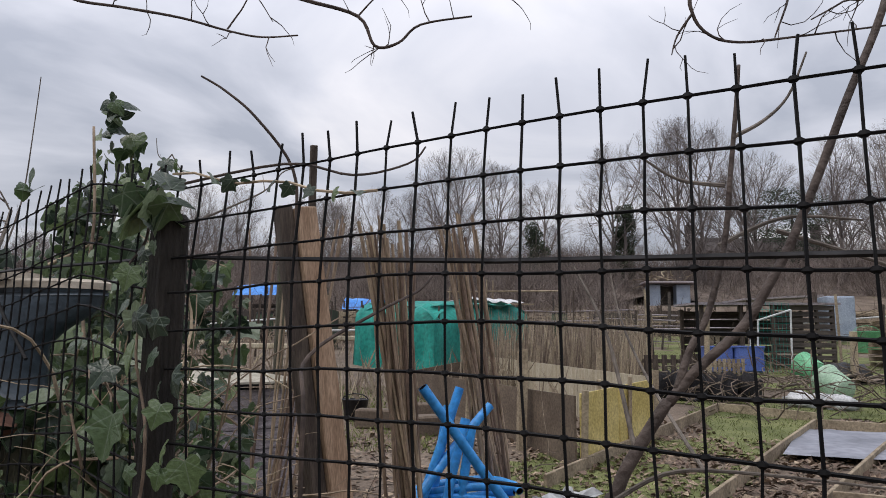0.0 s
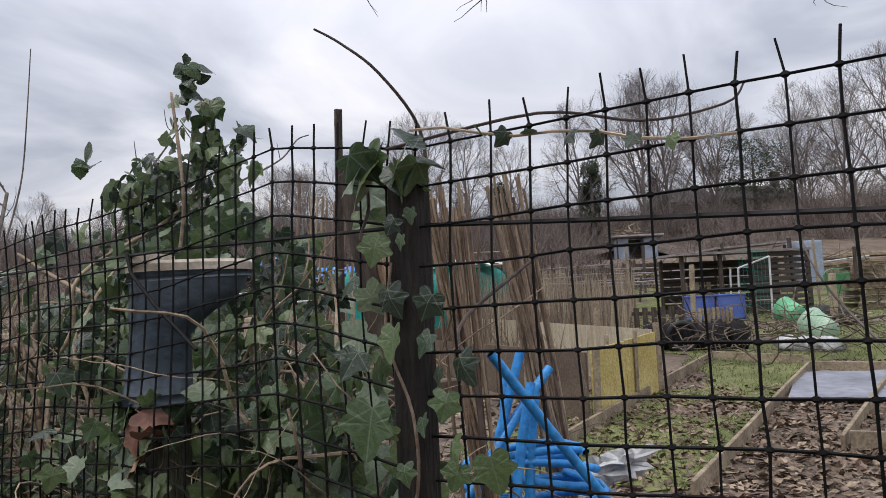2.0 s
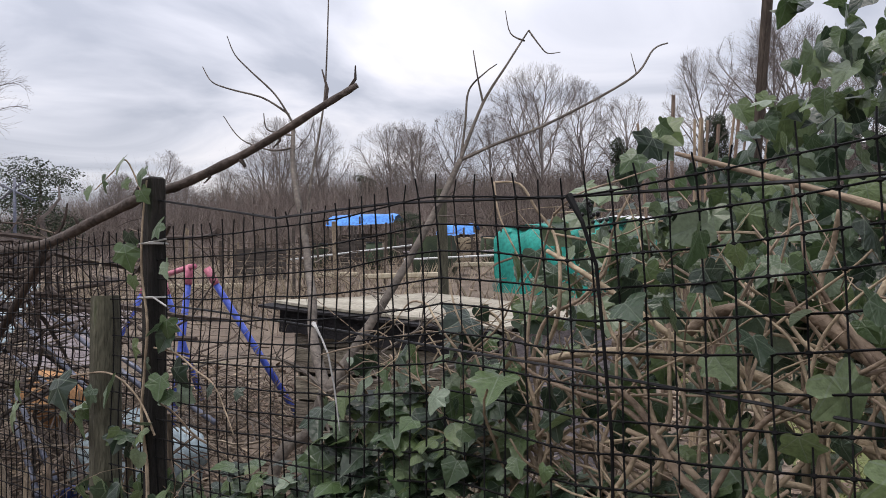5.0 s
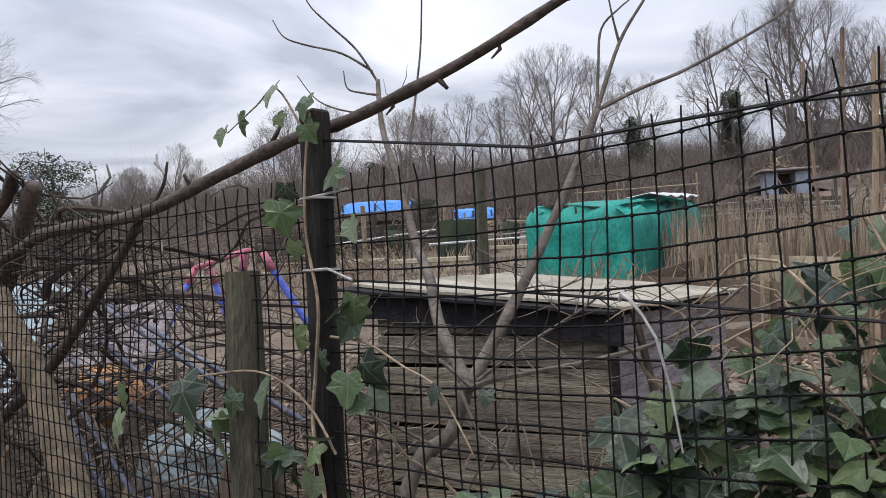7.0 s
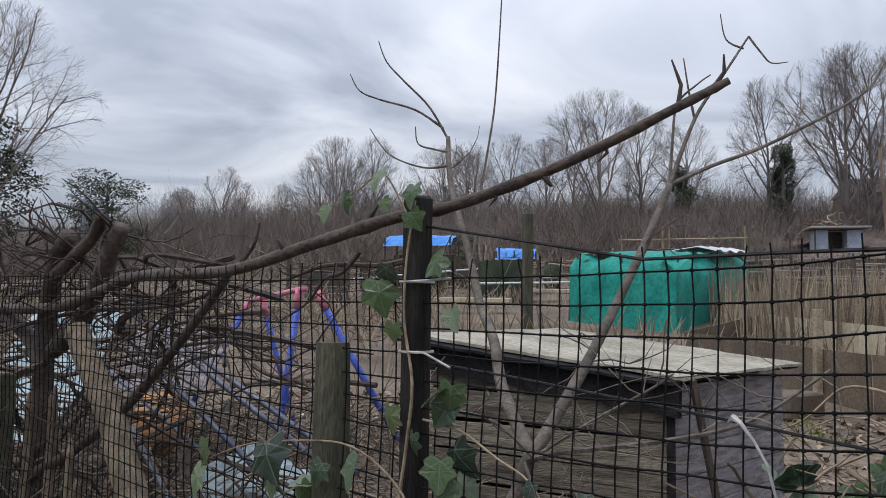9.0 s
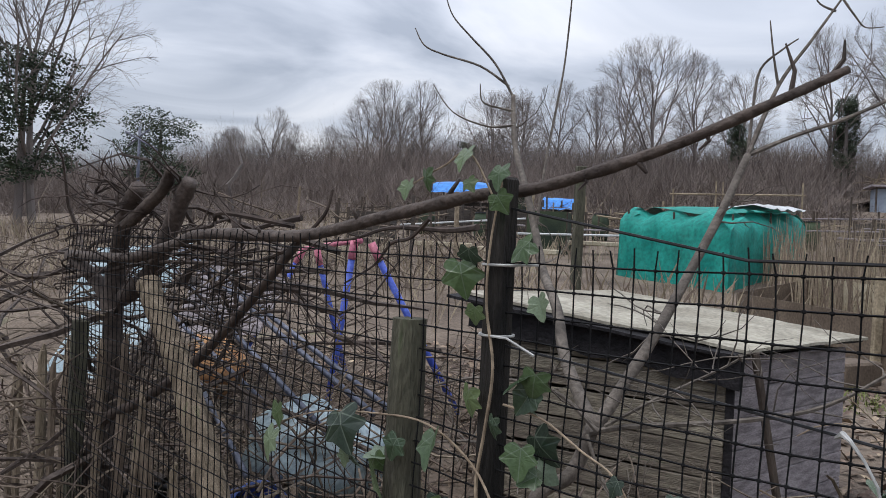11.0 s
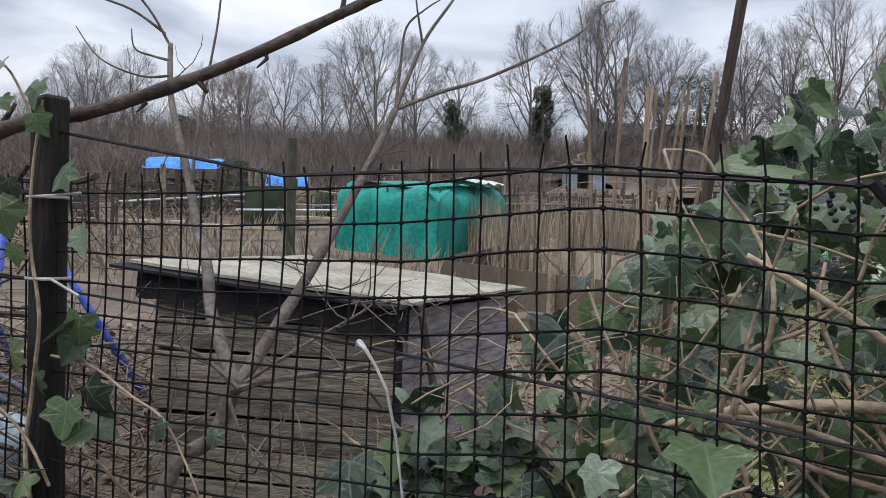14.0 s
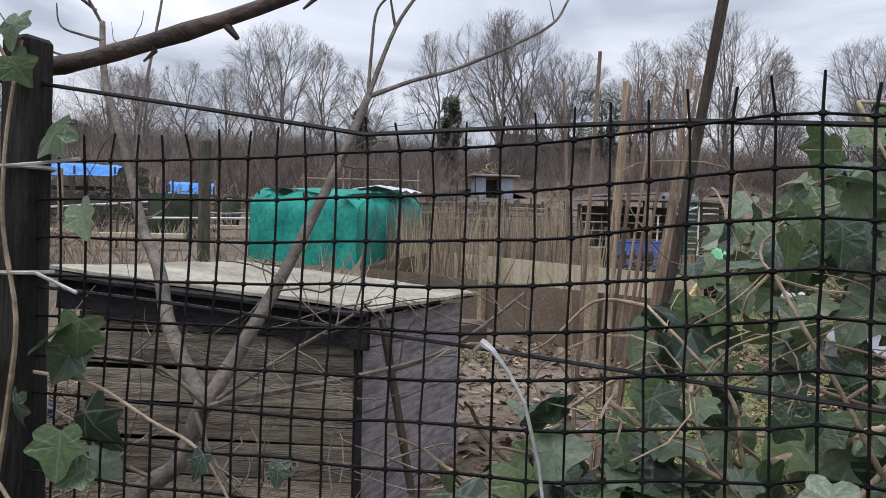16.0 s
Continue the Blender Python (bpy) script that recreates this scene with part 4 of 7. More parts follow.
def cage_wall(a, b, h, n, seed, lean):
    """A hanging net, in folds, that rounds over at the top."""
    g = Geo()
    rows = 9
    nrm = Vector((-(b - a).y, (b - a).x, 0)).normalized()
    if nrm.dot((C0 + C2) / 2 - a) < 0:
        nrm = -nrm
    for i in range(n + 1):
        p = a.lerp(b, i / n)
        zb = ground_z(p.x, p.y) - 0.02
        for r in range(rows + 1):
            k = r / rows
            inn = lean * max(0, k - 0.72) ** 2 * 6
            fold = 0.05 * noise.noise(Vector((i * 0.45, k * 1.2, seed))) + 0.02 * math.sin(i * 1.7 + seed)
            q = p + nrm * (inn + fold * (1 - 0.4 * k))
            z = zb + (h + 0.07 * math.sin(i * 0.8 + seed)) * (k if k < 0.72 else 0.72 + (k - 0.72) * 0.85) + 0.03 * noise.noise(Vector((i * 0.6, seed, 1)))
            g.v.append((q.x, q.y, z))
    for i in range(n):
        for r in range(rows):
            c = i * (rows + 1) + r
            g.f.append((c, c + rows + 1, c + rows + 2, c + 1))
    return g


part("net_wall", cage_wall(C0, C1, 1.42, 22, 1, 0.8), M_greennet, cage, smooth=True)
part("net_wall", cage_wall(C1, C2, 1.38, 34, 2, 0.8), M_greennet, cage, smooth=True)
part("net_wall", cage_wall(C3, C0, 1.38, 26, 3, 0.8), M_greennet, cage, smooth=True)
part("net_wall", cage_wall(C2, C3, 1.38, 18, 4, 0.8), M_greennet, cage, smooth=True)
g = Geo()
for j in range(9):
    for i in range(13):
        p = C0.lerp(C1, i / 12) * (1 - j / 8) + C3.lerp(C2, i / 12) * (j / 8)
        q = p.lerp((C0 + C2) / 2, 0.12)
        g.v.append((q.x, q.y, ground_z(q.x, q.y) + 1.34 + 0.07 * noise.noise(Vector((i, j, 3))) + 0.05 * math.sin(i * 0.5)))
for j in range(8):
    for i in range(12):
        a = j * 13 + i
        g.f.append((a, a + 1, a + 14, a + 13))
part("net_roof", g, M_greennet, cage, smooth=True)
for (a, b) in ((C0, C1), (C1, C2), (C2, C3)):
    for k in (0.03, 0.5):
        p = a.lerp(b, k).lerp((C0 + C2) / 2, 0.06)
        zz = ground_z(p.x, p.y)
        part("pole", Geo().tube([(p.x, p.y, zz - 0.1), (p.x, p.y, zz + 1.32)], 0.02, 6), M_plankdark, cage)
g = Geo()
for i in range(11):
    p = C1.lerp(C2, 0.35 + 0.6 * i / 10).lerp((C0 + C2) / 2, 0.2)
    h = 1.44 + 0.03 * math.sin(i * 1.9)
    zz = ground_z(p.x, p.y)
    g.v += [(p.x - 0.5, p.y + 0.3, zz + h - 0.03), (p.x, p.y, zz + h + 0.03), (p.x + 0.35, p.y - 0.1, zz + h - 0.06)]
for i in range(10):
    a = i * 3
    g.f += [(a, a + 1, a + 4, a + 3), (a + 1, a + 2, a + 5, a + 4)]
part("cover", g, M_white, cage, "white fleece over the top of the cage", smooth=True)

# ---- the panelled raised bed ----
bed = thing("panel_bed", (1.0, 9.5, ground_z(1.0, 9.5)), "raised bed walled with old brown, cream and yellow boards", "raised bed")


def panel(a, b, top_a, top_b, t, mat, label, low=0.05, name="panel"):
    a, b = Vector((*a, 0)), Vector((*b, 0))
    g = Geo()
    n = Vector((-(b - a).y, (b - a).x, 0)).normalized() * t
    za, zb = ground_z(a.x, a.y) - low, ground_z(b.x, b.y) - low
    g.v = [(a.x, a.y, za), (b.x, b.y, zb), (b.x, b.y, top_b), (a.x, a.y, top_a)]
    g.v += [(x + n.x, y + n.y, z) for x, y, z in g.v]
    g.f = [(0, 1, 2, 3), (7, 6, 5, 4), (0, 4, 5, 1), (1, 5, 6, 2), (2, 6, 7, 3), (3, 7, 4, 0)]
    return part(name, g, mat, bed, label)


panel((0.72, 7.0), (-0.02, 8.69), 1.28, 1.32, 0.02, M_brownboard, "dark brown sheet board")
panel((-0.03, 8.73), (-0.72, 10.30), 1.315, 1.355, 0.02, M_brownboard, "dark brown sheet board")
panel((-0.73, 10.34), (-1.38, 11.8), 1.36, 1.39, 0.02, M_brownboard, "dark brown sheet board")
panel((-1.37, 11.83), (-0.26, 12.95), 1.40, 1.63, 0.02, M_brownboard, "dark brown sheet board")
panel((1.16, 7.62), (0.75, 7.02), 1.345, 1.30, 0.02, M_yellow, "faded yellow board")
panel((1.62, 8.30), (1.18, 7.66), 1.405, 1.35, 0.02, M_yellow, "faded yellow board")
panel((1.62, 8.34), (1.02, 9.84), 1.43, 1.50, 0.02, M_cream, "pale cream board")
panel((1.01, 9.88), (0.42, 11.36), 1.50, 1.57, 0.02, M_cream, "pale cream board")
panel((0.41, 11.40), (-0.22, 12.96), 1.575, 1.645, 0.02, M_cream, "pale cream board")
for x, y, zt, w in ((0.25, 7.75, 1.70, 0.085), (0.78, 6.98, 1.33, 0.05), (0.95, 7.4, 1.42, 0.035), (1.30, 7.78, 1.44, 0.035), (1.66, 8.38, 1.50, 0.06), (-0.35, 9.3, 1.72, 0.07), (1.22, 9.5, 1.75, 0.06), (0.55, 11.2, 1.80, 0.05)):
    part("stake", Geo().beam((x, y, ground_z(x, y) - 0.1), (x + 0.02, y, zt), w, w, 0.3), M_bedwood, bed)

# ---- canes and timbers ----
def cane_bundle(n, bx_, by_, tx, ty, tz, seed, spread_b, spread_t, label, zr=0.25):
    rng = random.Random(seed)
    z = ground_z(bx_, by_)
    t = thing("cane_bundle", (bx_, by_, z), label, "garden canes")
    for i in range(n):
        b = Vector((bx_ + rng.gauss(0, spread_b), by_ + rng.gauss(0, spread_b), z - 0.03))
        e = Vector((tx + rng.gauss(0, spread_t), ty + rng.gauss(0, spread_t), tz - abs(rng.gauss(0, zr))))
        r = rng.uniform(0.0045, 0.0085)
        g = Geo()
        mid = b.lerp(e, 0.5) + Vector((rng.gauss(0, 0.015), rng.gauss(0, 0.015), 0))
        g.tube([b, b.lerp(mid, 0.5), mid, mid.lerp(e, 0.5), e], [r, r * 1.05, r, r * 0.95, r * 0.85], 6)
        part("cane", g, M_cane, t)
    return t


cane_bundle(24, -0.17, 3.18, -0.35, 2.92, 2.11, 71, 0.035, 0.045, "leaning bundle of brown bean canes", 0.10)
cane_bundle(20, 0.16, 3.68, -0.11, 3.42, 2.22, 72, 0.045, 0.045, "leaning bundle of brown bean canes", 0.12)
rack = thing("cane_bundle", (-1.17, 4.25, ground_z(-1.17, 4.25)), "loose row of leaning bean canes and stakes", "garden canes")
rng = random.Random(73)
for xt, zt, xb, r in ((-1.318, 2.29, -1.207, 0.010), (-1.162, 2.41, -1.278, 0.014), (-1.089, 2.29, -1.164, 0.010), (-1.062, 2.30, -1.175, 0.009), (-1.044, 2.31, -1.177, 0.012), (-1.022, 2.30, -1.155, 0.010), (-0.977, 2.28, -1.177, 0.014), (-0.913, 2.32, -1.223, 0.010), (-0.896, 2.31, -1.186, 0.013), (-0.878, 2.30, -1.177, 0.009), (-0.815, 2.34, -1.115, 0.012), (-0.797, 2.37, -1.110, 0.010), (-0.778, 2.32, -1.098, 0.013)):
    e, b = Vector((xt, 4.25 + rng.uniform(-0.06, 0.06), zt)), Vector((xb, 4.25 + rng.uniform(-0.08, 0.08), ground_z(xb, 4.25) - 0.03))
    g = Geo().tube([b, b.lerp(e, 0.35) + Vector((rng.gauss(0, 0.006), 0, 0)), b.lerp(e, 0.7) + Vector((rng.gauss(0, 0.006), 0, 0)), e], [r * 0.62, r * 0.64, r * 0.62, r * 0.56], 6)
    part("cane", g, M_cane, rack)
pl = thing("leaning_timber", (-0.27, 2.62, ground_z(-0.27, 2.62)), "sawn square timber leaning among the canes", "timber")
a, b = Vector((-0.262, 2.63, ground_z(-0.26, 2.63) - 0.02)), Vector((-0.568, 2.65, 2.075))
part("timber", Geo().beam(a, b, 0.075, 0.072, 0.75, 0.004), M_plank, pl, smooth=False)
# added dark bar, stands in for the darker left face of the same timber
part("dark_batten", Geo().beam(a + Vector((-0.058, -0.03, 0)), b + Vector((-0.058, -0.03, 0.0)), 0.055, 0.05, 0.75, 0.004), M_plankdark, pl, "dark left face of the timber, added as a bar")
st = Geo().beam((-1.0, 4.40, ground_z(-1.0, 4.4) - 0.05), (-0.87, 3.86, 2.66), 0.034, 0.028, 0.4)
single("stake", st, M_plankdark, "tall thin dark wooden stake behind the canes", "stake")
single("stake", Geo().beam((-3.535, 11.9, ground_z(-3.5, 11.9) - 0.1), (-3.535, 11.9, 3.06), 0.13, 0.13, 0.5, 0.01), M_stump, "thick weathered wooden post on the plot", "post")

# ---- blue water pipes ----
pipes = thing("pipe_heap", (-0.1, 3.3, ground_z(-0.1, 3.3)), "heap of bright blue plastic water pipes", "pipes")


def pipe(pts, r=0.019):
    g = Geo().tube(pts, r, 10, cap=False)
    inner = Geo().tube(pts, r * 0.8, 10, cap=False)
    p = part("pipe", g, M_pipe, pipes, smooth=True)
    part("bore", inner, M_black, p, smooth=True)


zb = ground_z(-0.1, 3.3) + 0.02
pipe([(-0.20, 3.04, 1.485), (0.0, 3.14, 1.20), (0.19, 3.26, 0.94), (0.42, 3.4, 0.62), (0.55, 3.48, zb + 0.02)])
pipe([(0.04, 3.41, 1.40), (-0.10, 3.30, 1.24), (-0.26, 3.18, 1.02), (-0.5, 3.0, 0.7), (-0.62, 2.92, zb + 0.02)])
pipe([(-0.08, 3.31, 1.475), (-0.15, 3.28, 1.25), (-0.24, 3.22, 0.98), (-0.35, 3.14, 0.62), (-0.42, 3.1, zb)])
pipe([(-0.13, 3.36, 1.40), (-0.16, 3.33, 1.2), (-0.20, 3.28, 0.95), (-0.26, 3.2, 0.6), (-0.30, 3.15, zb)])
pipe([(-0.05, 3.22, 1.36), (-0.10, 3.18, 1.15), (-0.14, 3.12, 0.9), (-0.18, 3.06, 0.5), (-0.2, 3.04, zb)])
pipe([(-0.03, 3.30, 1.32), (-0.06, 3.27, 1.12), (-0.08, 3.24, 0.9), (-0.1, 3.2, 0.5), (-0.1, 3.2, zb)])
for i, (r0, zz, cx) in enumerate(((0.24, 1.07, -0.08), (0.26, 1.03, -0.06), (0.25, 0.98, -0.08), (0.28, 0.93, -0.05), (0.26, 0.88, -0.07), (0.28, 0.82, -0.05), (0.28, 0.75, -0.06), (0.28, 0.66, -0.05), (0.28, 0.56, -0.05), (0.28, 0.46, -0.05), (0.28, 0.38, -0.05))):
    pts = []
    for k in range(15):
        an = math.pi * 2 * k / 14 * 0.92 + i * 0.7
        pts.append((cx + r0 * math.cos(an), 3.36 + r0 * 0.40 * math.sin(an), zz + 0.03 * math.sin(an * 1.5 + i)))
    pipe(pts, 0.016)

# ---- the upturned boot ----
boot = thing("wellington_boot", (-0.757, 1.566, 1.46), "blue-grey rubber boot stuck upside down on a post", "boot")
HEEL, TOE = Vector((-0.808, 1.560, 1.72)), Vector((-0.618, 1.582, 1.72))
bd = (TOE - HEEL).normalized()
bw = Vector((-bd.y, bd.x, 0)).normalized()


def loop_rings(rings, n=16):
    """A skin over rings: centre, long half axis along the boot, half width, tilt."""
    g = Geo()
    for c, lx, wy, tilt in rings:
        for k in range(n):
            an = 2 * math.pi * k / n
            d = bd * (math.cos(an) * lx) + bw * (math.sin(an) * wy)
            g.v.append(tuple(c + d + Vector((0, 0, math.cos(an) * tilt))))
    for i in range(len(rings) - 1):
        for k in range(n):
            a, b_ = i * n + k, i * n + (k + 1) % n
            g.f.append((a, b_, b_ + n, a + n))
    g.f.append(tuple(range(n)))
    g.f.append(tuple((len(rings) - 1) * n + k for k in reversed(range(n))))
    return g


foot = HEEL + bd * 0.097
shaft = HEEL + bd * 0.051


def ring(base, fwd, z, lx, wy, tilt):
    return Vector((base.x + bd.x * fwd, base.y + bd.y * fwd, z)), lx * 1.01, wy * 1.02, tilt


part("upper", loop_rings([
    ring(shaft, -0.006, 1.50, 0.054, 0.048, 0.0), ring(shaft, -0.004, 1.55, 0.051, 0.045, 0.0), ring(shaft, -0.001, 1.60, 0.047, 0.042, 0.002),
    ring(shaft, 0.006, 1.625, 0.056, 0.042, -0.004), ring(shaft, 0.018, 1.648, 0.068, 0.042, -0.008), ring(shaft, 0.034, 1.668, 0.083, 0.042, -0.010), ring(foot, -0.006, 1.684, 0.094, 0.042, -0.006),
    ring(foot, -0.004, 1.694, 0.098, 0.041, 0.006), ring(foot, 0.0, 1.706, 0.100, 0.041, 0.0)], 20), M_boot, boot, smooth=True)
part("sole", loop_rings([ring(foot, 0, 1.704, 0.102, 0.043, 0), ring(foot, 0, 1.716, 0.103, 0.044, 0), ring(foot, 0, 1.721, 0.098, 0.040, 0)], 20), M_sole, boot, "muddy pale sole")
part("heel", loop_rings([ring(HEEL, 0.036, 1.718, 0.037, 0.039, 0), ring(HEEL, 0.036, 1.732, 0.035, 0.037, 0)]), M_sole, boot, "muddy pale heel")
part("seam", loop_rings([ring(foot, -0.001, 1.690, 0.0995, 0.0425, 0.004), ring(foot, -0.001, 1.697, 0.1005, 0.0428, 0.003)], 20), M_boot, boot, smooth=True)
part("cuff", loop_rings([ring(shaft, -0.006, 1.494, 0.058, 0.052, 0), ring(shaft, -0.006, 1.510, 0.058, 0.052, 0)]), M_boot, boot, smooth=True)

# ---- sheds, shelters and clutter on the plots ----
def gz(x, y):
    return ground_z(x, y)


hut = thing("garden_hut", (12, 56.5, gz(12, 56.5)), "small pale flat-roofed hut below the wood", "hut")
zz = gz(12, 55.8)
part("wall", Geo().box((11.0, 56.2, zz + 0.75), (0.9, 1.2, 1.6), None, 0.03), M_greyblue, hut)
part("wall", Geo().box((13.1, 56.2, zz + 0.75), (1.0, 1.2, 1.6), None, 0.03), M_greyblue, hut)
part("wall", Geo().box((12.1, 57.0, zz + 0.75), (3.0, 0.1, 1.6), None, 0.03), M_shedwood, hut)
part("roof", Geo().box((12.1, 56.2, zz + 1.68), (3.8, 2.2, 0.14), None, 0.03), M_board2, hut)
part("post", Geo().beam((10.55, 55.3, zz), (10.55, 55.3, zz + 1.6), 0.1, 0.1), M_plankdark, hut)
single("brush_pile", twig_tangle(60, (11, 14, 57.5, 59), (1.4, 2.3), 88, 0.04, 1.6), M_straw, "pale heap of dry prunings behind the hut", "brushwood", kind="stuff")


def shelter(x0, x1, y, d, top, label, seed):
    z = gz((x0 + x1) / 2, y)
    t = thing("tarp_shelter", ((x0 + x1) / 2, y, z), label, "shelter")
    g = Geo()
    n, k = 12, 7
    for j in range(k):
        for i in range(n):
            x = x0 + (x1 - x0) * i / (n - 1)
            v = j / (k - 1)
            zt = top - 0.35 * abs(v - 0.5) * 2 + 0.12 * noise.noise(Vector((i * 0.5, j * 0.6, seed))) - (0.3 if j == 0 else 0)
            g.v.append((x, y + d * v, zt))
    for j in range(k - 1):
        for i in range(n - 1):
            a = j * n + i
            g.f.append((a, a + 1, a + n + 1, a + n))
    part("tarpaulin", g, M_tarp, t, "bright blue tarpaulin", smooth=True)
    for x in (x0 + 0.1, (x0 + x1) / 2, x1 - 0.1):
        for yy in (y + 0.1, y + d - 0.1):
            part("post", Geo().beam((x, yy, gz(x, yy) - 0.1), (x, yy, top - 0.2), 0.08, 0.08), M_plankdark, t)
    for i in range(4):
        zc = z + 0.25 + i * 0.3
        part("board", Geo().box(((x0 + x1) / 2, y + d * 0.7, zc), (x1 - x0 - 0.2, 0.04, 0.22), None, 0.01), M_shedwood, t)


shelter(-14.7, -10.9, 38.8, 2.4, 5.55, "low shelter roofed with a blue tarpaulin", 1)
shelter(-8.6, -6.5, 38.6, 1.8, 4.80, "small shelter roofed with a blue tarpaulin", 2)

cab = thing("cabinet", (11.3, 26.5, gz(11.3, 26.5)), "tall grey-blue metal cabinet on the plots", "cabinet")
part("body", Geo().box((11.3, 26.4, 3.1), (0.92, 0.8, 1.5), None, 0.02), M_greyblue, cab)
part("door", Geo().box((11.3, 25.98, 3.1), (0.82, 0.03, 1.4), None, 0.01), M_greyblue, cab)
single("roof_sheet", Geo().slab([(8.0, 25.6, 3.72), (10.6, 25.6, 3.86), (10.6, 28, 3.95), (8.0, 28, 3.8)], 0.06), M_board2, "flat pale roof sheet on posts", "roof")
for x in (8.2, 10.4):
    single("roof_post", Geo().beam((x, 25.8, gz(x, 25.8) - .1), (x, 25.8, 3.72), 0.08, 0.08), M_plankdark, "dark post under the roof sheet", "post", "posts under the roof sheet")

shed = thing("open_shed", (5.7, 17.2, gz(5.7, 17.2)), "dark open-fronted shed of slats and old boards", "shed")
part("roof", Geo().slab([(4.1, 16.2, 2.84), (7.2, 16.6, 2.88), (7.2, 18.6, 3.0), (4.1, 18.4, 2.95)], 0.05), M_board2, shed, "pale flat roof")
for x, y in ((4.25, 16.4), (5.1, 16.5), (5.75, 16.5), (7.05, 16.7), (4.25, 18.2), (7.05, 18.4)):
    part("post", Geo().beam((x, y, gz(x, y) - 0.1), (x, y, 2.82), 0.08, 0.08), M_plankdark, shed)
for i in range(10):
    zc = gz(6.4, 16.7) + 0.1 + i * 0.132
    part("slat", Geo().box((6.4, 16.62, zc), (1.3, 0.025, 0.095), None, 0.004), M_shedwood, shed)
for i in range(6):
    zc = gz(5.6, 18.3) + 0.1 + i * 0.2
    part("board", Geo().box((5.65, 18.3, zc), (2.8, 0.03, 0.17), None, 0.004), M_shedwood, shed)
for i in range(5):
    x = 4.45 + i * 0.13
    part("board", Geo().beam((x, 16.9, gz(x, 16.9)), (x + 0.1, 17.3, gz(x, 17) + 0.75), 0.09, 0.025), M_bedwood, shed)

for i, (x0, x1) in enumerate(((4.75, 5.27), (5.3, 5.86))):
    t = thing("crate", ((x0 + x1) / 2, 17.6 - 2.2, gz(x0, 15.4)), "blue plastic storage crate beside the prunings", "crate", "blue crates")
    part("body", Geo().box(((x0 + x1) / 2 - 0.75, 15.4, gz(x0, 15.4) + 0.28), (x1 - x0, 0.4, 0.5), None, 0.03), M_bluebox, t)
    part("rim", Geo().box(((x0 + x1) / 2 - 0.75, 15.4, gz(x0, 15.4) + 0.52), (x1 - x0 + 0.03, 0.43, 0.04), None, 0.01), M_bluebox, t)


def pallet(x, y, yaw, upright, label, wood=M_bedwood, n=7, w=1.0, h=0.62, z=None):
    z = gz(x, y) if z is None else z
    t = thing("pallet", (x, y, z), label, "pallet", "pallets on the plots")
    r = Matrix.Rotation(yaw, 3, "Z")
    for i in range(n):
        k = -w / 2 + w * (i + 0.5) / n
        if upright:
            part("slat", Geo().box(Vector((x, y, z + h / 2)) + r @ Vector((k, 0, 0)), (w / n * 0.62, 0.02, h), r, 0.003), wood, t)
        else:
            part("slat", Geo().box(Vector((x, y, z + 0.13)) + r @ Vector((k, 0, 0)), (w / n * 0.62, h, 0.02), r, 0.003), wood, t)
    for zk in (0.15, 0.85):
        if upright:
            part("bearer", Geo().box(Vector((x, y, z + h * zk)) + r @ Vector((0, 0.05, 0)), (w, 0.07, 0.06), r, 0.003), wood, t)
        else:
            part("bearer", Geo().box(Vector((x, y, z + 0.06)) + r @ Vector((0, h * (zk - 0.5), 0)), (w, 0.08, 0.1), r, 0.003), wood, t)


pallet(3.35, 11.6, 0.25, True, "grey wooden pallet stood on edge by the heap", n=8, w=0.6)
pallet(2.6, 12.0, -0.2, True, "dark wooden pallet stood on edge in the heap", M_plankdark, n=6, w=0.8)
for i in range(4):
    pallet(8.6, 17.0, 0.1 * i, False, "weathered pallet in a stack on the grass", z=gz(8.6, 17) + 0.15 * i, n=6, w=1.1, h=0.9)
for i in range(5):
    pallet(13.5, 27.0, 0.06 * i, False, "weathered pallet in a stack on the grass", z=gz(13.5, 27) + 0.15 * i, n=6, w=1.3, h=1.0)
pallet(10.0, 17.6, 0.1, True, "pale pallet stood on edge on the grass", M_board2, n=7, w=1.2, h=0.75)
for (x, y, w) in ((17, 38, 2.4), (20, 39.5, 3), (18.5, 36, 2.6), (15.5, 34.5, 2.2)):
    for i in range(3):
        single("timber_stack", Geo().box((x, y, gz(x, y) + 0.15 + i * 0.32), (w, 0.9, 0.16), Matrix.Rotation(0.05 * i, 3, "Z"), 0.02), M_bedwood, "stack of old boards on the green slope", "timber", "timber stacks")

heap = thing("rubbish_heap", (3.0, 11.55, gz(2.8, 11.5)), "dark heap of rotting prunings and sacks", "heap")
for i in range(9):
    part("clod", Geo().blob((2.35 + 0.16 * i, 11.55 + 0.1 * math.sin(i * 2), gz(2.8, 11.5) + 0.18), (0.17, 0.16, 0.24), i, 8, 0.5), M_felt, heap, smooth=True)
for i, (x, y) in enumerate(((2.75, 11.3),)):
    g = Geo()
    pts = [(x + 0.2 * math.cos(a), y, gz(x, y) + 0.22 + 0.2 * math.sin(a)) for a in [2 * math.pi * k / 18 for k in range(19)]]
    g.tube(pts, 0.045, 8, cap=False)
    single("tyre", g, M_black, "old black tyre leaning on the heap", "tyre", "old tyres", smooth=True)


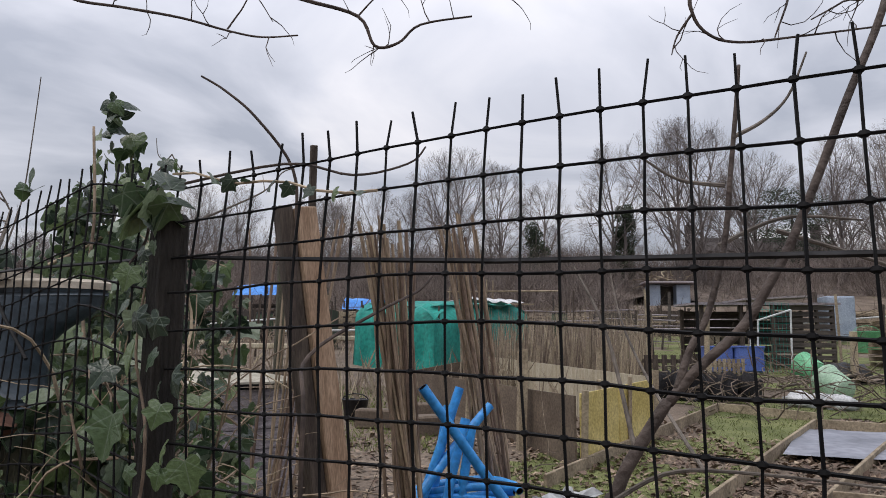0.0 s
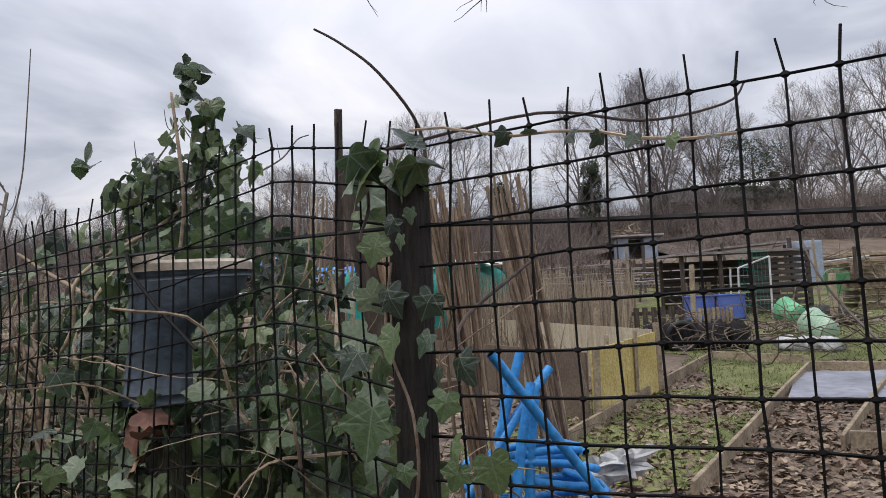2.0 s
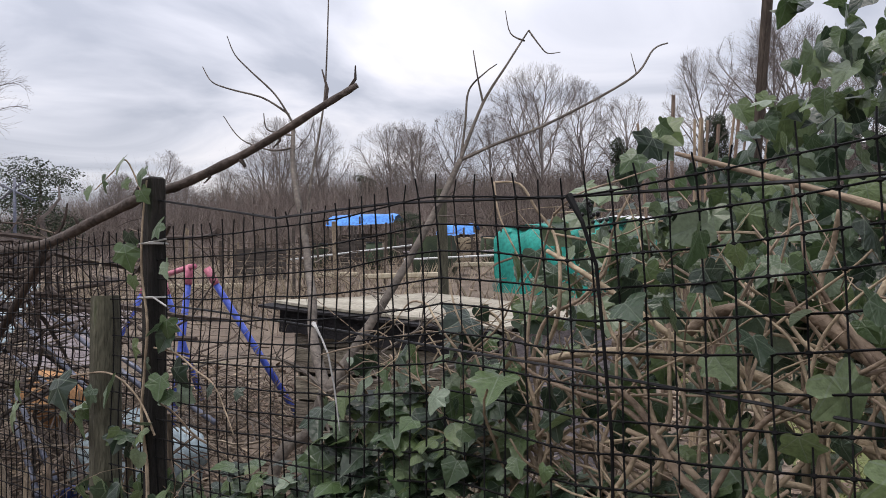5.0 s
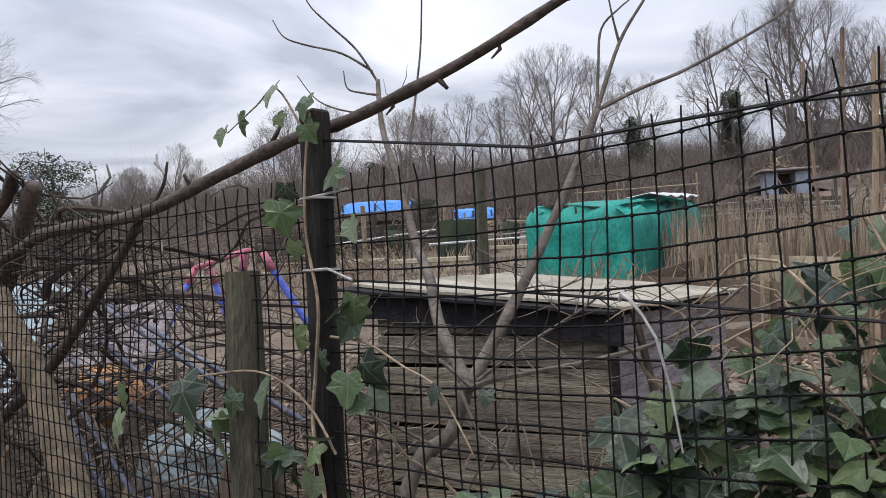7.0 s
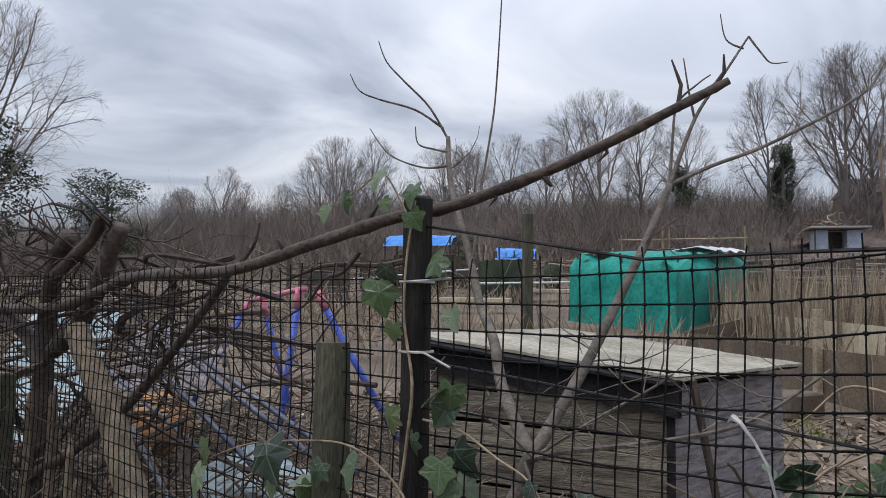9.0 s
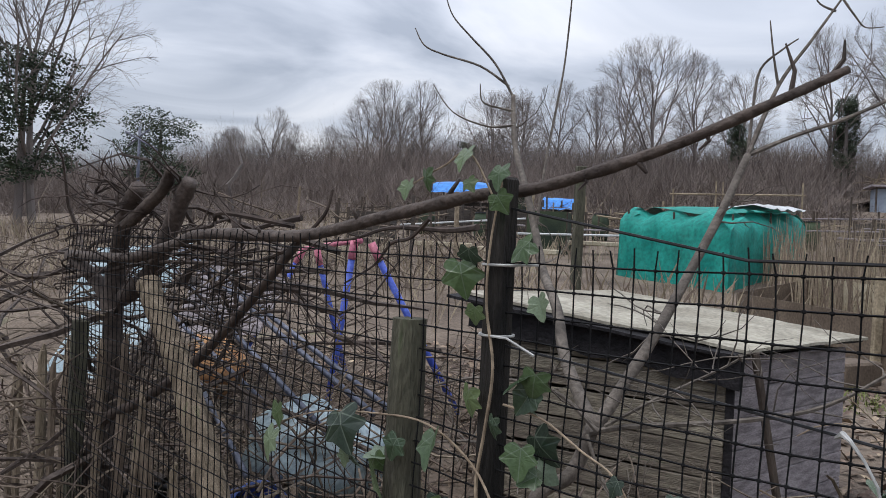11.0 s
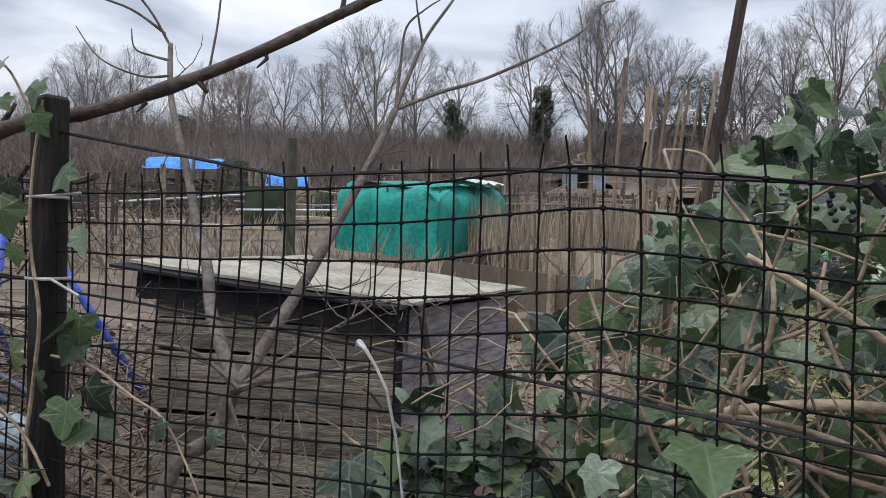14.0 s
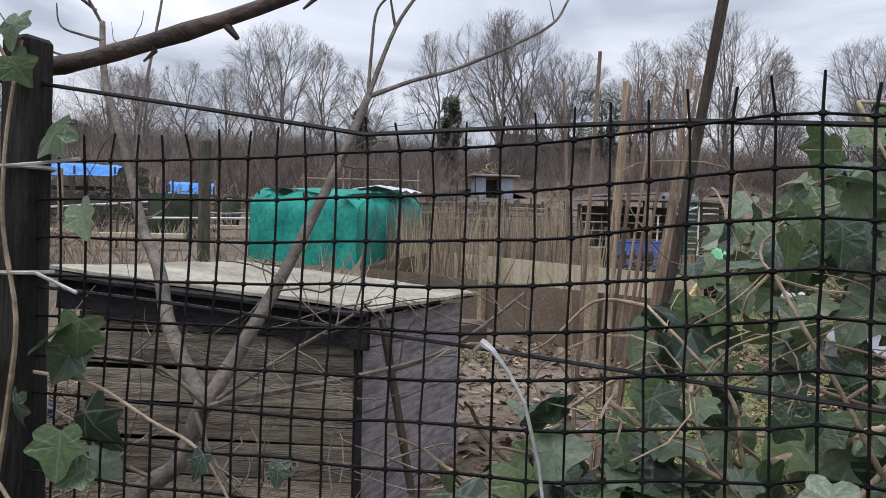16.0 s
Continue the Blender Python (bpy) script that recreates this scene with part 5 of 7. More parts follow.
def tub(x, y, z, r, h, mat, tip, label, cat="tub"):
    t = thing("garden_tub", (x, y, z), label, cat)
    m = Matrix.Translation((x, y, z + r * 0.8)) @ Euler(tip).to_matrix().to_4x4()
    prof = [(0.0, 0.0), (r * 0.72, 0.0), (r * 0.78, 0.02), (r, h), (r * 1.06, h + 0.01), (r * 0.98, h + 0.02), (r * 0.93, h - 0.02), (r * 0.70, 0.03), (0.0, 0.03)]
    g = Geo()
    n = 18
    for pr, pz in prof:
        for k in range(n):
            a = 2 * math.pi * k / n
            g.v.append(tuple(m @ Vector((pr * math.cos(a), pr * math.sin(a), pz - h / 2))))
    for i in range(len(prof) - 1):
        for k in range(n):
            g.f.append((i * n + k, i * n + (k + 1) % n, (i + 1) * n + (k + 1) % n, (i + 1) * n + k))
    part("body", g, mat, t, smooth=True)
    hg = Geo()
    hg.tube([m @ Vector((r * math.cos(a), 0.0, h / 2 + r * 0.5 * math.sin(a))) for a in [math.pi * k / 10 for k in range(11)]], 0.008, 6)
    part("handle", hg, mat, t)


tub(5.55, 14.2, gz(5.5, 14.2) + 0.05, 0.24, 0.36, M_greenbin, (-1.2, 0.4, 0.6), "bright green flexible tub lying on its side")
tub(4.95, 11.8, gz(4.95, 11.8), 0.26, 0.38, M_palegreen, (-1.1, -0.5, 0.2), "pale green tub lying on its side")
tub(-1.73, 9.3, gz(-1.73, 9.3) - 0.02, 0.16, 0.26, M_black, (0, 0, 0), "black plastic bucket standing on the soil", "bucket")
tub(10.2, 22.0, gz(10.2, 22.0), 0.35, 0.6, M_greenbin, (0, 0, 0), "dark green water tub on the grass")
bags = Geo().blob((6.2, 14.3, gz(6.2, 14.3) + 0.14), (0.45, 0.3, 0.2), 3, 10, 0.5)
single("sack", bags, M_black, "black plastic sack on the heap", "sack", smooth=True)
for i, (x, y, r) in enumerate(((4.3, 11.2, 0.28), (4.65, 10.95, 0.22))):
    single("sack", Geo().blob((x, y, gz(x, y) + 0.08), (r, r * 0.7, 0.13), i + 7, 10, 0.6), M_white, "crumpled pale plastic sack on the ground", "sack", "pale sacks", smooth=True)
for i in range(7):
    a = Vector((4.6 + 0.25 * i, 13.0 + 0.15 * i, gz(5, 13) + 0.06 + 0.03 * (i % 3)))
    single("plank", Geo().beam(a, a + Vector((1.2, 0.5 + 0.1 * (i % 2), 0.16)), 0.12, 0.03), M_bedwood if i % 2 else M_plankdark, "old plank lying on the heap of boards", "plank", "loose planks")

frame_ = thing("netting_stand", (5.35, 15.3, gz(5.35, 15.3)), "metal frame hung with teal garden netting", "frame")
fz = gz(5.35, 15.3)
for a, b in (((5.0, 15.3, fz), (5.05, 15.3, 2.42)), ((5.65, 15.3, fz), (5.68, 15.3, 2.63)), ((5.05, 15.3, 2.42), (5.68, 15.3, 2.63)), ((5.05, 15.9, fz), (5.1, 15.9, 2.45))):
    part("tube", Geo().tube([a, b], 0.02, 6), M_white, frame_)
g = Geo()
for i in range(9):
    for j in range(11):
        x = 5.08 + 0.58 * i / 8
        if j < 10:
            g.tube([(x, 15.32, fz + 0.05 + (1.35) * j / 10), (x + 0.01 * math.sin(j + i), 15.32, fz + 0.05 + 1.35 * (j + 1) / 10)], 0.004, 3, cap=False)
        if i < 8:
            g.tube([(x, 15.32, fz + 0.05 + 1.35 * j / 10), (x + 0.0725, 15.32, fz + 0.05 + 1.35 * j / 10)], 0.004, 3, cap=False)
part("netting", g, M_greennet, frame_)
single("stake", Geo().beam((6.22, 14, gz(6.2, 14) - 0.1), (6.25, 14, 2.16), 0.10, 0.10), M_bedwood, "pale square post on the plot", "post")

# edging of the near beds
def edging(a, b, h=0.14):
    a, b = Vector((*a, 0)), Vector((*b, 0))
    n = max(1, int((b - a).length / 1.6))
    for i in range(n):
        p, q = a.lerp(b, i / n), a.lerp(b, (i + 0.99) / n)
        p.z, q.z = gz(p.x, p.y) + 0.05, gz(q.x, q.y) + 0.05
        d = (q - p).normalized()
        m = Matrix((d, Vector((-d.y, d.x, 0)).normalized(), d.cross(Vector((-d.y, d.x, 0)).normalized()))).transposed()
        single("edging_board", Geo().box((p + q) / 2, ((q - p).length, 0.032, h), m, 0.004), M_bedwood, "weathered edging board of a raised bed", "board", "bed edging boards")


edging((1.0, 4.94), (3.66, 9.33))
edging((0.41, 6.32), (2.87, 10.38))
edging((2.35, 5.9), (4.9, 9.6))
edging((2.87, 10.38), (3.9, 9.85))
edging((3.66, 9.33), (4.9, 9.0))
edging((2.4, 5.9), (4.4, 5.2), 0.2)
edging((4.9, 9.6), (8.5, 8.6))
g = Geo()
for j in range(8):
    for i in range(10):
        p = Vector((2.62, 7.45)).lerp(Vector((3.35, 8.95)), j / 7).lerp(Vector((4.0, 7.2)).lerp(Vector((4.75, 8.85)), j / 7), i / 9)
        g.v.append((p.x, p.y, gz(p.x, p.y) + 0.07 + 0.02 * noise.noise(Vector((i * 0.7, j * 0.7, 1)))))
for j in range(7):
    for i in range(9):
        a = j * 10 + i
        g.f.append((a, a + 1, a + 11, a + 10))
single("ground_sheet", g, M_sheet, "wet grey plastic sheet laid over a bed", "sheet", smooth=True)
tray = thing("plastic_tray", (0.27, 3.7, gz(0.27, 3.7)), "heap of cracked white plastic tray pieces", "tray")
for dx, dz, rot in ((0, 0.0, 0.5), (0.10, 0.06, -0.7), (-0.06, -0.12, 0.2), (0.06, -0.26, -0.3), (0.0, -0.40, 0.4)):
    part("shard", Geo().blob((0.27 + dx, 3.72 + 0.05 * rot, 0.90 + dz), (0.10, 0.07, 0.06), dx * 50 + dz * 9, 9, 1.3), M_white, tray)
for i, (x, y) in enumerate(((-1.35, 8.9), (-1.0, 9.4), (-0.75, 8.5))):
    single("timber_block", Geo().box((x, y, gz(x, y) + 0.1), (0.55, 0.3, 0.22), Matrix.Rotation(0.4 * i, 3, "Z"), 0.02), M_brownboard, "old brown wooden box on the soil", "box", "wooden boxes")

# the far white frame and long rails
t = thing("pole_frame", (-0.5, 30, gz(-0.5, 30)), "pale bean-pole frame standing on the plots", "frame")
fz = gz(0, 30)
for a, b in (((-2.3, 30, fz + 1.7), (2.3, 30, fz + 1.75)), ((-2.3, 30, fz + 1.2), (1.2, 30, fz + 1.2)), ((-0.7, 30, fz), (-0.7, 30, fz + 2.2)), ((-0.45, 30.2, fz), (-0.45, 30.2, fz + 2.2)), ((2.2, 30, fz), (2.2, 30, fz + 2.2)), ((-2.2, 30, fz), (-2.2, 30, fz + 1.9))):
    part("pole", Geo().tube([a, b], 0.03, 5), M_bedwood, t)
rng = random.Random(91)
for i in range(9):
    x, y = rng.uniform(-12, 10), rng.uniform(20, 34)
    L_ = rng.uniform(2, 5)
    single("rail", Geo().tube([(x, y, gz(x, y) + rng.uniform(0.5, 1.0)), (x + L_, y + rng.uniform(-0.5, 0.5), gz(x + L_, y) + rng.uniform(0.5, 1.0))], 0.03, 5), M_bedwood if i % 3 else M_white, "long rail tied between stakes", "rail", "rails on the plots")
for i in range(70):
    x, y = rng.uniform(-17, 9), rng.uniform(13, 36)
    if -4 < x < 1.5 and y < 21:
        continue
    h = rng.uniform(0.7, 1.7)
    w = rng.uniform(0.035, 0.08)
    single("stake", Geo().beam((x, y, gz(x, y) - 0.1), (x + rng.gauss(0, 0.06), y, gz(x, y) + h), w, w, rng.uniform(0, 1)), (M_plankdark, M_bedwood, M_shedwood)[i % 3], "weathered wooden stake standing on a plot", "stake", "plot stakes")


def plank_fence(x0, x1, y, h, mat, label, rails=3):
    t = thing("plank_fence", (x0, y, gz(x0, y)), label, "fence", "old fences on the plots")
    n = max(2, int((x1 - x0) / 1.1))
    r_ = random.Random(int(x0 * 10 + y))
    for i in range(n + 1):
        x = x0 + (x1 - x0) * i / n
        part("post", Geo().beam((x, y, gz(x, y) - 0.1), (x + r_.gauss(0, 0.04), y, gz(x, y) + h * r_.uniform(0.9, 1.25)), 0.07, 0.07), M_plankdark, t)
    for k in range(rails):
        part("rail", Geo().beam((x0 - 0.2, y - 0.05, gz(x0, y) + h * (0.25 + 0.7 * k / rails) + r_.gauss(0, 0.04)), (x1 + 0.2, y - 0.05, gz(x1, y) + h * (0.25 + 0.7 * k / rails) + r_.gauss(0, 0.06)), 0.09, 0.03), mat, t)


for x0, x1, y, h_, m_, r_n in ((-13.5, -9.5, 25, 1.1, M_shedwood, 4), (-9.0, -6.2, 23, 1.0, M_shedwood, 4), (-8.5, -3.6, 31, 1.2, M_plankdark, 3), (-4.4, 0.5, 27.5, 1.0, M_bedwood, 2), (1.2, 6.0, 29, 1.0, M_bedwood, 3), (3.0, 8.2, 22.5, 0.9, M_board2, 2), (-16, -12, 33, 1.2, M_shedwood, 4), (5.5, 10.5, 33.5, 1.0, M_bedwood, 3), (-2.5, 3.5, 34.5, 1.1, M_plankdark, 3)):
    plank_fence(x0, x1, y, h_, m_, "old post and rail fence of weathered boards")
for i, (x, y, L_, dz) in enumerate(((-3.2, 24, 6.5, 0.75), (2.8, 25.5, 6.0, 0.8), (1.5, 20.5, 5.5, 0.7), (-6.5, 22, 4.5, 0.7), (4.5, 27, 7.0, 0.9), (-1.0, 29, 6.0, 1.0))):
    single("rail", Geo().tube([(x, y, gz(x, y) + dz), (x + L_ * 0.5, y + 0.1, gz(x, y) + dz - 0.06), (x + L_, y + 0.3, gz(x + L_, y) + dz + 0.05)], 0.028, 5), M_board2, "long pale rail lying across the plots", "rail", "rails on the plots")


def compost_bin(x, y, yaw, mat, label):
    t = thing("compost_bin", (x, y, gz(x, y)), label, "compost bin", "compost bins")
    r = Matrix.Rotation(yaw, 3, "Z")
    z = gz(x, y)
    for s in range(4):
        rs = r @ Matrix.Rotation(s * math.pi / 2, 3, "Z")
        for i in range(5):
            part("slat", Geo().box(Vector((x, y, z + 0.12 + i * 0.19)) + rs @ Vector((0, -0.6, 0)), (1.2, 0.03, 0.13), rs, 0.005), mat, t)
        part("post", Geo().box(Vector((x, y, z + 0.5)) + rs @ Vector((0.58, -0.58, 0)), (0.08, 0.08, 1.1), rs, 0.005), M_plankdark, t)


for x, y, yaw, m_ in ((-9.5, 26, 0.3, M_shedwood), (-7.2, 27, 0.1, M_shedwood), (-12, 30, 0.2, M_plankdark), (-5.5, 24, 0.5, M_bedwood), (3.6, 25, 0.2, M_shedwood), (6.5, 30, 0.1, M_plankdark), (-10.5, 21, 0.2, M_shedwood)):
    compost_bin(x, y, yaw, m_, "slatted compost bin of dark old boards")
for i, (x, y) in enumerate(((-6.4, 25.5), (-8.2, 25), (-4.6, 27.5), (-11, 27.5), (2.0, 27))):
    t = thing("water_butt", (x, y, gz(x, y)), "dark green plastic water butt on a plot", "water butt", "water butts")
    z = gz(x, y)
    part("body", Geo().tube([(x, y, z), (x, y, z + 0.3), (x, y, z + 0.6), (x, y, z + 0.9)], [0.26, 0.31, 0.31, 0.27], 14), M_ever, t, smooth=True)
    part("lid", Geo().tube([(x, y, z + 0.9), (x, y, z + 0.94)], [0.29, 0.28], 14), M_black, t)
for i, (x, y) in enumerate(((-8.9, 29.5), (-6.0, 21.0))):
    z = gz(x, y)
    t = thing("crop_cage", (x, y, z), "small crop cage under dark green netting", "cage", "small crop cages")
    g = Geo()
    for k, (dx, dy) in enumerate(((0, 0), (1.1, 0), (1.1, 0.9), (0, 0.9))):
        part("pole", Geo().tube([(x + dx, y + dy, z - 0.1), (x + dx, y + dy, z + 1.15)], 0.02, 5), M_plankdark, t)
        g.v += [(x + dx, y + dy, z), (x + dx, y + dy, z + 1.15)]
    g.f = [(0, 2, 3, 1), (2, 4, 5, 3), (4, 6, 7, 5), (6, 0, 1, 7), (1, 3, 5, 7)]
    part("netting", g, M_ever, t)
for i, (x, y, w) in enumerate(((-5.5, 17.5, 1.8), (-7.6, 18.5, 1.5), (-4.4, 21.5, 2.0), (-9.6, 16, 1.7))):
    single("bench_board", Geo().box((x, y, gz(x, y) + 0.3), (w, 0.35, 0.12), Matrix.Rotation(0.15 * i, 3, "Z"), 0.02), M_cream, "pale boards round a small bed", "board", "pale bed boards")

# ---- the overgrown corner beyond the short post ----
af = thing("swing_frame", (-4.3, 6.1, gz(-4.3, 6.1)), "rusty A-shaped swing frame in blue and pink", "frame")
T1, T2 = Vector((-4.37, 6.0, 1.80)), Vector((-5.08, 6.62, 1.72))
gz1 = gz(-4.3, 6)
for top, foot_ in ((T1, (-4.50, 5.95, gz1)), (T1 + Vector((0.10, 0.06, -0.02)), (-3.66, 6.40, gz1)), (T2, (-5.62, 6.40, gz1)), (T2 + Vector((0.06, 0.1, 0)), (-4.85, 7.1, gz1))):
    top_ = Vector(top) + (Vector(foot_) - Vector(top)).normalized() * 0.13
    part("leg", Geo().tube([top_, top_.lerp(Vector(foot_), 0.5), foot_], 0.024, 8), M_purple, af, smooth=True)
    part("sleeve", Geo().tube([Vector(top) + Vector((0, 0, 0.01)), top_], 0.028, 8), M_pink, af, "faded pink foam sleeve", smooth=True)
part("crossbar", Geo().tube([T1 + Vector((0.08, -0.08, 0.0)), T1, T2], 0.02, 8), M_pink, af, "faded pink crossbar", smooth=True)
single("sheet_panel", Geo().slab([(-7.39, 6.55, 1.12), (-6.36, 6.5, 1.18), (-6.33, 6.9, 1.72), (-7.39, 6.95, 1.63)], 0.01), M_paleblue, "pale blue plastic panel leaning in the brambles", "panel")
single("sheet_panel", Geo().slab([(-5.86, 6.05, 1.05), (-5.12, 6.05, 1.08), (-5.08, 6.4, 1.5), (-5.88, 6.4, 1.57)], 0.01), M_board2, "pale grey sheet leaning in the brambles", "panel")
single("sheet_panel", Geo().slab([(-6.6, 5.6, 0.75), (-5.9, 5.5, 0.75), (-5.9, 6.0, 1.25), (-6.6, 6.0, 1.2)], 0.01), M_paleblue, "pale blue plastic panel leaning in the brambles", "panel")
for a, b in (((-5.41, 5.38, 1.75), (-3.45, 4.21, 1.06)), ((-5.35, 5.45, 1.70), (-3.3, 4.3, 1.0)), ((-5.5, 5.4, 1.66), (-3.6, 4.1, 0.98)), ((-4.69, 4.68, 1.07), (-3.9, 3.98, 0.80)), ((-4.8, 4.75, 1.02), (-4.0, 4.0, 0.72)), ((-6.2, 5.9, 1.5), (-4.3, 4.8, 0.9))):
    single("metal_pole", Geo().tube([a, b], 0.014, 8), M_metal, "dull metal pole lying across the brambles", "pole", "metal poles", smooth=True)
single("sawdust_mound", Geo().blob((-5.37, 5.85, 0.86), (0.28, 0.22, 0.2), 4, 10, 0.5), M_orange, "heap of orange sawdust and rust-coloured litter", "heap", smooth=True)
single("sack", Geo().blob((-3.95, 4.7, 0.72), (0.36, 0.24, 0.22), 9, 12, 0.5), M_paleblue, "pale crumpled plastic sack among brambles", "sack", smooth=True)
tub(-4.04, 4.2, 0.42, 0.15, 0.3, M_bluebox, (1.3, 0.2, 0.9), "dark blue bucket lying on its side", "bucket")
tub(-4.3, 3.95, 0.40, 0.17, 0.28, M_black, (1.2, 0.1, 0.3), "black bucket lying on its side", "bucket")
bar = Geo().tube([(-4.35, 4.4, 0.6), (-4.35, 4.4, 1.0), (-4.3, 4.36, 1.06), (-4.1, 4.25, 1.08), (-3.2, 3.75, 1.02)], 0.011, 6)
single("bent_bar", bar, M_plankdark, "bent rusty iron bar in the brambles", "bar")

pal = thing("paling_fence", (*fence_at(3.5, 0.03).xy, 0.1), "row of split weathered chestnut palings behind the mesh", "fence")
rng = random.Random(77)
for u, top, w in ((2.61, 1.17, 0.022), (2.765, 1.326, 0.028), (2.98, 1.26, 0.024), (3.05, 1.295, 0.026), (3.13, 1.215, 0.024), (3.27, 1.04, 0.022), (3.41, 1.13, 0.026), (3.56, 1.085, 0.026), (3.66, 0.98, 0.024), (3.76, 1.01, 0.028), (3.92, 1.0, 0.030), (4.08, 1.04, 0.032), (4.24, 1.12, 0.034), (4.4, 1.24, 0.030), (4.55, 1.40, 0.036), (4.74, 1.36, 0.034), (4.92, 1.28, 0.03), (5.1, 1.32, 0.036), (5.3, 1.2, 0.03), (5.5, 1.25, 0.036), (5.7, 1.15, 0.032), (5.87, 1.05, 0.03)):
    b = fence_at(u + rng.gauss(0, 0.05), 0.07 + rng.gauss(0, 0.03), 0.0)
    e = fence_at(u + rng.gauss(0, 0.03), 0.07 + rng.gauss(0, 0.03), top)
    mid = b.lerp(e, 0.5) + Vector((rng.gauss(0, 0.012), rng.gauss(0, 0.012), 0))
    g = Geo().tube([b, mid, b.lerp(e, 0.85), b.lerp(e, 0.96) + UD * rng.gauss(0, 0.012), e + UD * rng.gauss(0, w * 0.4)], [w, w * rng.uniform(0.9, 1.15), w * rng.uniform(0.8, 1.1), w * 0.8, w * rng.uniform(0.15, 0.5)], 6)
    c = fence_at(u, 0.07)
    for k in range(len(g.v)):
        p = Vector(g.v[k])
        o = (p - c).dot(UN)
        p -= UN * o * 0.45
        g.v[k] = tuple(p + Vector((noise.noise(p * 14), noise.noise(p * 14 + Vector((5, 0, 0))), 0)) * 0.006)
    part("paling", g, M_paling, pal)

mast = thing("mast", (-26.2, 30, gz(-26.2, 30)), "thin metal mast with crossed arms beyond the plots", "mast")
part("pole", Geo().tube([(-26.2, 30, gz(-26.2, 30) - 0.1), (-26.25, 30, 6.85)], [0.09, 0.06], 8), M_metal, mast, smooth=True)
part("arm", Geo().tube([(-27.05, 30, 6.64), (-25.2, 30, 5.78)], 0.055, 6), M_metal, mast, smooth=True)
part("arm", Geo().tube([(-26.9, 30, 5.95), (-25.7, 30, 6.75)], 0.045, 6), M_metal, mast, smooth=True)

# ---- branches along the fence ----
def limb(geo, pts, r0, r1, n=8, knots=0.0, seed=0):
    """A branch through the given places, rounded between them, with swollen nodes."""
    P = [Vector(p) for p in pts]
    out = []
    for i in range(len(P) - 1):
        p0, p1, p2, p3 = P[max(i - 1, 0)], P[i], P[i + 1], P[min(i + 2, len(P) - 1)]
        for s in range(5):
            t = s / 5
            out.append(0.5 * ((2 * p1) + (p2 - p0) * t + (2 * p0 - 5 * p1 + 4 * p2 - p3) * t * t + (3 * p1 - p0 - 3 * p2 + p3) * t ** 3))
    out.append(P[-1])
    m = len(out)
    rad = [(r0 + (r1 - r0) * i / (m - 1)) * (1 + knots * max(0, noise.noise(Vector((i * 0.8, seed, 3))))) for i in range(m)]
    geo.tube(out, rad, n)
    return out


def twigs_on(geo, path, n, length, r, seed, up=0.4, start=0.2):
    """Crooked side twigs, some of them forked."""
    rng = random.Random(seed)
    for _ in range(n):
        k = rng.uniform(start, 0.98) * (len(path) - 1)
        p = path[int(k)]
        d = Vector((rng.gauss(0, 1), rng.gauss(0, 1), rng.gauss(up, 0.7))).normalized()
        bend = Vector((rng.gauss(0, 0.15), rng.gauss(0, 0.15), rng.gauss(0.03, 0.15)))
        pts = [p]
        for i in range(5):
            d = (d + bend + Vector((rng.gauss(0, 0.22), rng.gauss(0, 0.22), rng.gauss(0, 0.22)))).normalized()
            pts.append(pts[-1] + d * length * rng.uniform(0.12, 0.27))
        geo.tube(pts, [r, r * 0.85, r * 0.7, r * 0.6, r * 0.45, r * 0.3], 4, cap=False)
        if rng.random() < 0.6:
            q = pts[2]
            e = (d + Vector((rng.gauss(0, 0.8), rng.gauss(0, 0.8), rng.gauss(0, 0.8)))).normalized()
            geo.tube([q, q + e * length * 0.18, q + e * length * 0.3 + bend * length * 0.3], [r * 0.6, r * 0.45, r * 0.25], 4, cap=False)



hb = thing("cut_hedge_tree", (-4.5, 3.9, gz(-4.5, 3.9)), "old cut hedge tree with a long bare leaning branch", "tree")
st_ = Geo()
limb(st_, [fence_at(3.66, 0.08, 0.05), fence_at(3.74, 0.075, 0.6), fence_at(3.81, 0.07, 0.93), fence_at(3.93, 0.07, 1.118), fence_at(4.10, 0.07, 1.346), fence_at(4.34, 0.075, 1.546), fence_at(4.40, 0.08, 1.60)], 0.055, 0.036, 9, 0.25, 21)
for k in range(len(st_.v)):
    p = Vector(st_.v[k])
    st_.v[k] = tuple(p + Vector((noise.noise(p * 22), noise.noise(p * 22 + Vector((5, 0, 0))), noise.noise(p * 9))) * 0.009)
part("trunk", st_, M_paling, hb, "bent weathered tan trunk")
g = Geo()
limb(g, [(-4.9, 4.03, 1.66), (-4.28, 3.67, 1.675), (-3.95, 3.48, 1.73), (-3.71, 3.345, 1.778), (-3.236, 3.074, 1.783), (-2.894, 2.872, 1.838), (-2.667, 2.741, 1.876), (-2.533, 2.671, 1.887), (-2.317, 2.601, 1.948), (-2.132, 2.559, 2.027), (-2.054, 2.552, 2.064)], 0.022, 0.0062, 9, 0.45, 1)
for k_, (b_, d_) in enumerate((((-3.71, 3.345, 1.778), (0.01, -0.02, 0.03)), ((-3.0, 2.935, 1.815), (-0.01, -0.02, 0.035)), ((-3.4, 3.17, 1.78), (0.0, -0.025, 0.02)), ((-2.75, 2.79, 1.862), (0.035, -0.01, 0.05)), ((-2.36, 2.615, 1.935), (0.02, -0.01, -0.025)))):
    g.tube([Vector(b_), Vector(b_) + Vector(d_) * 0.6, Vector(b_) + Vector(d_)], [0.007, 0.005, 0.0035], 6)
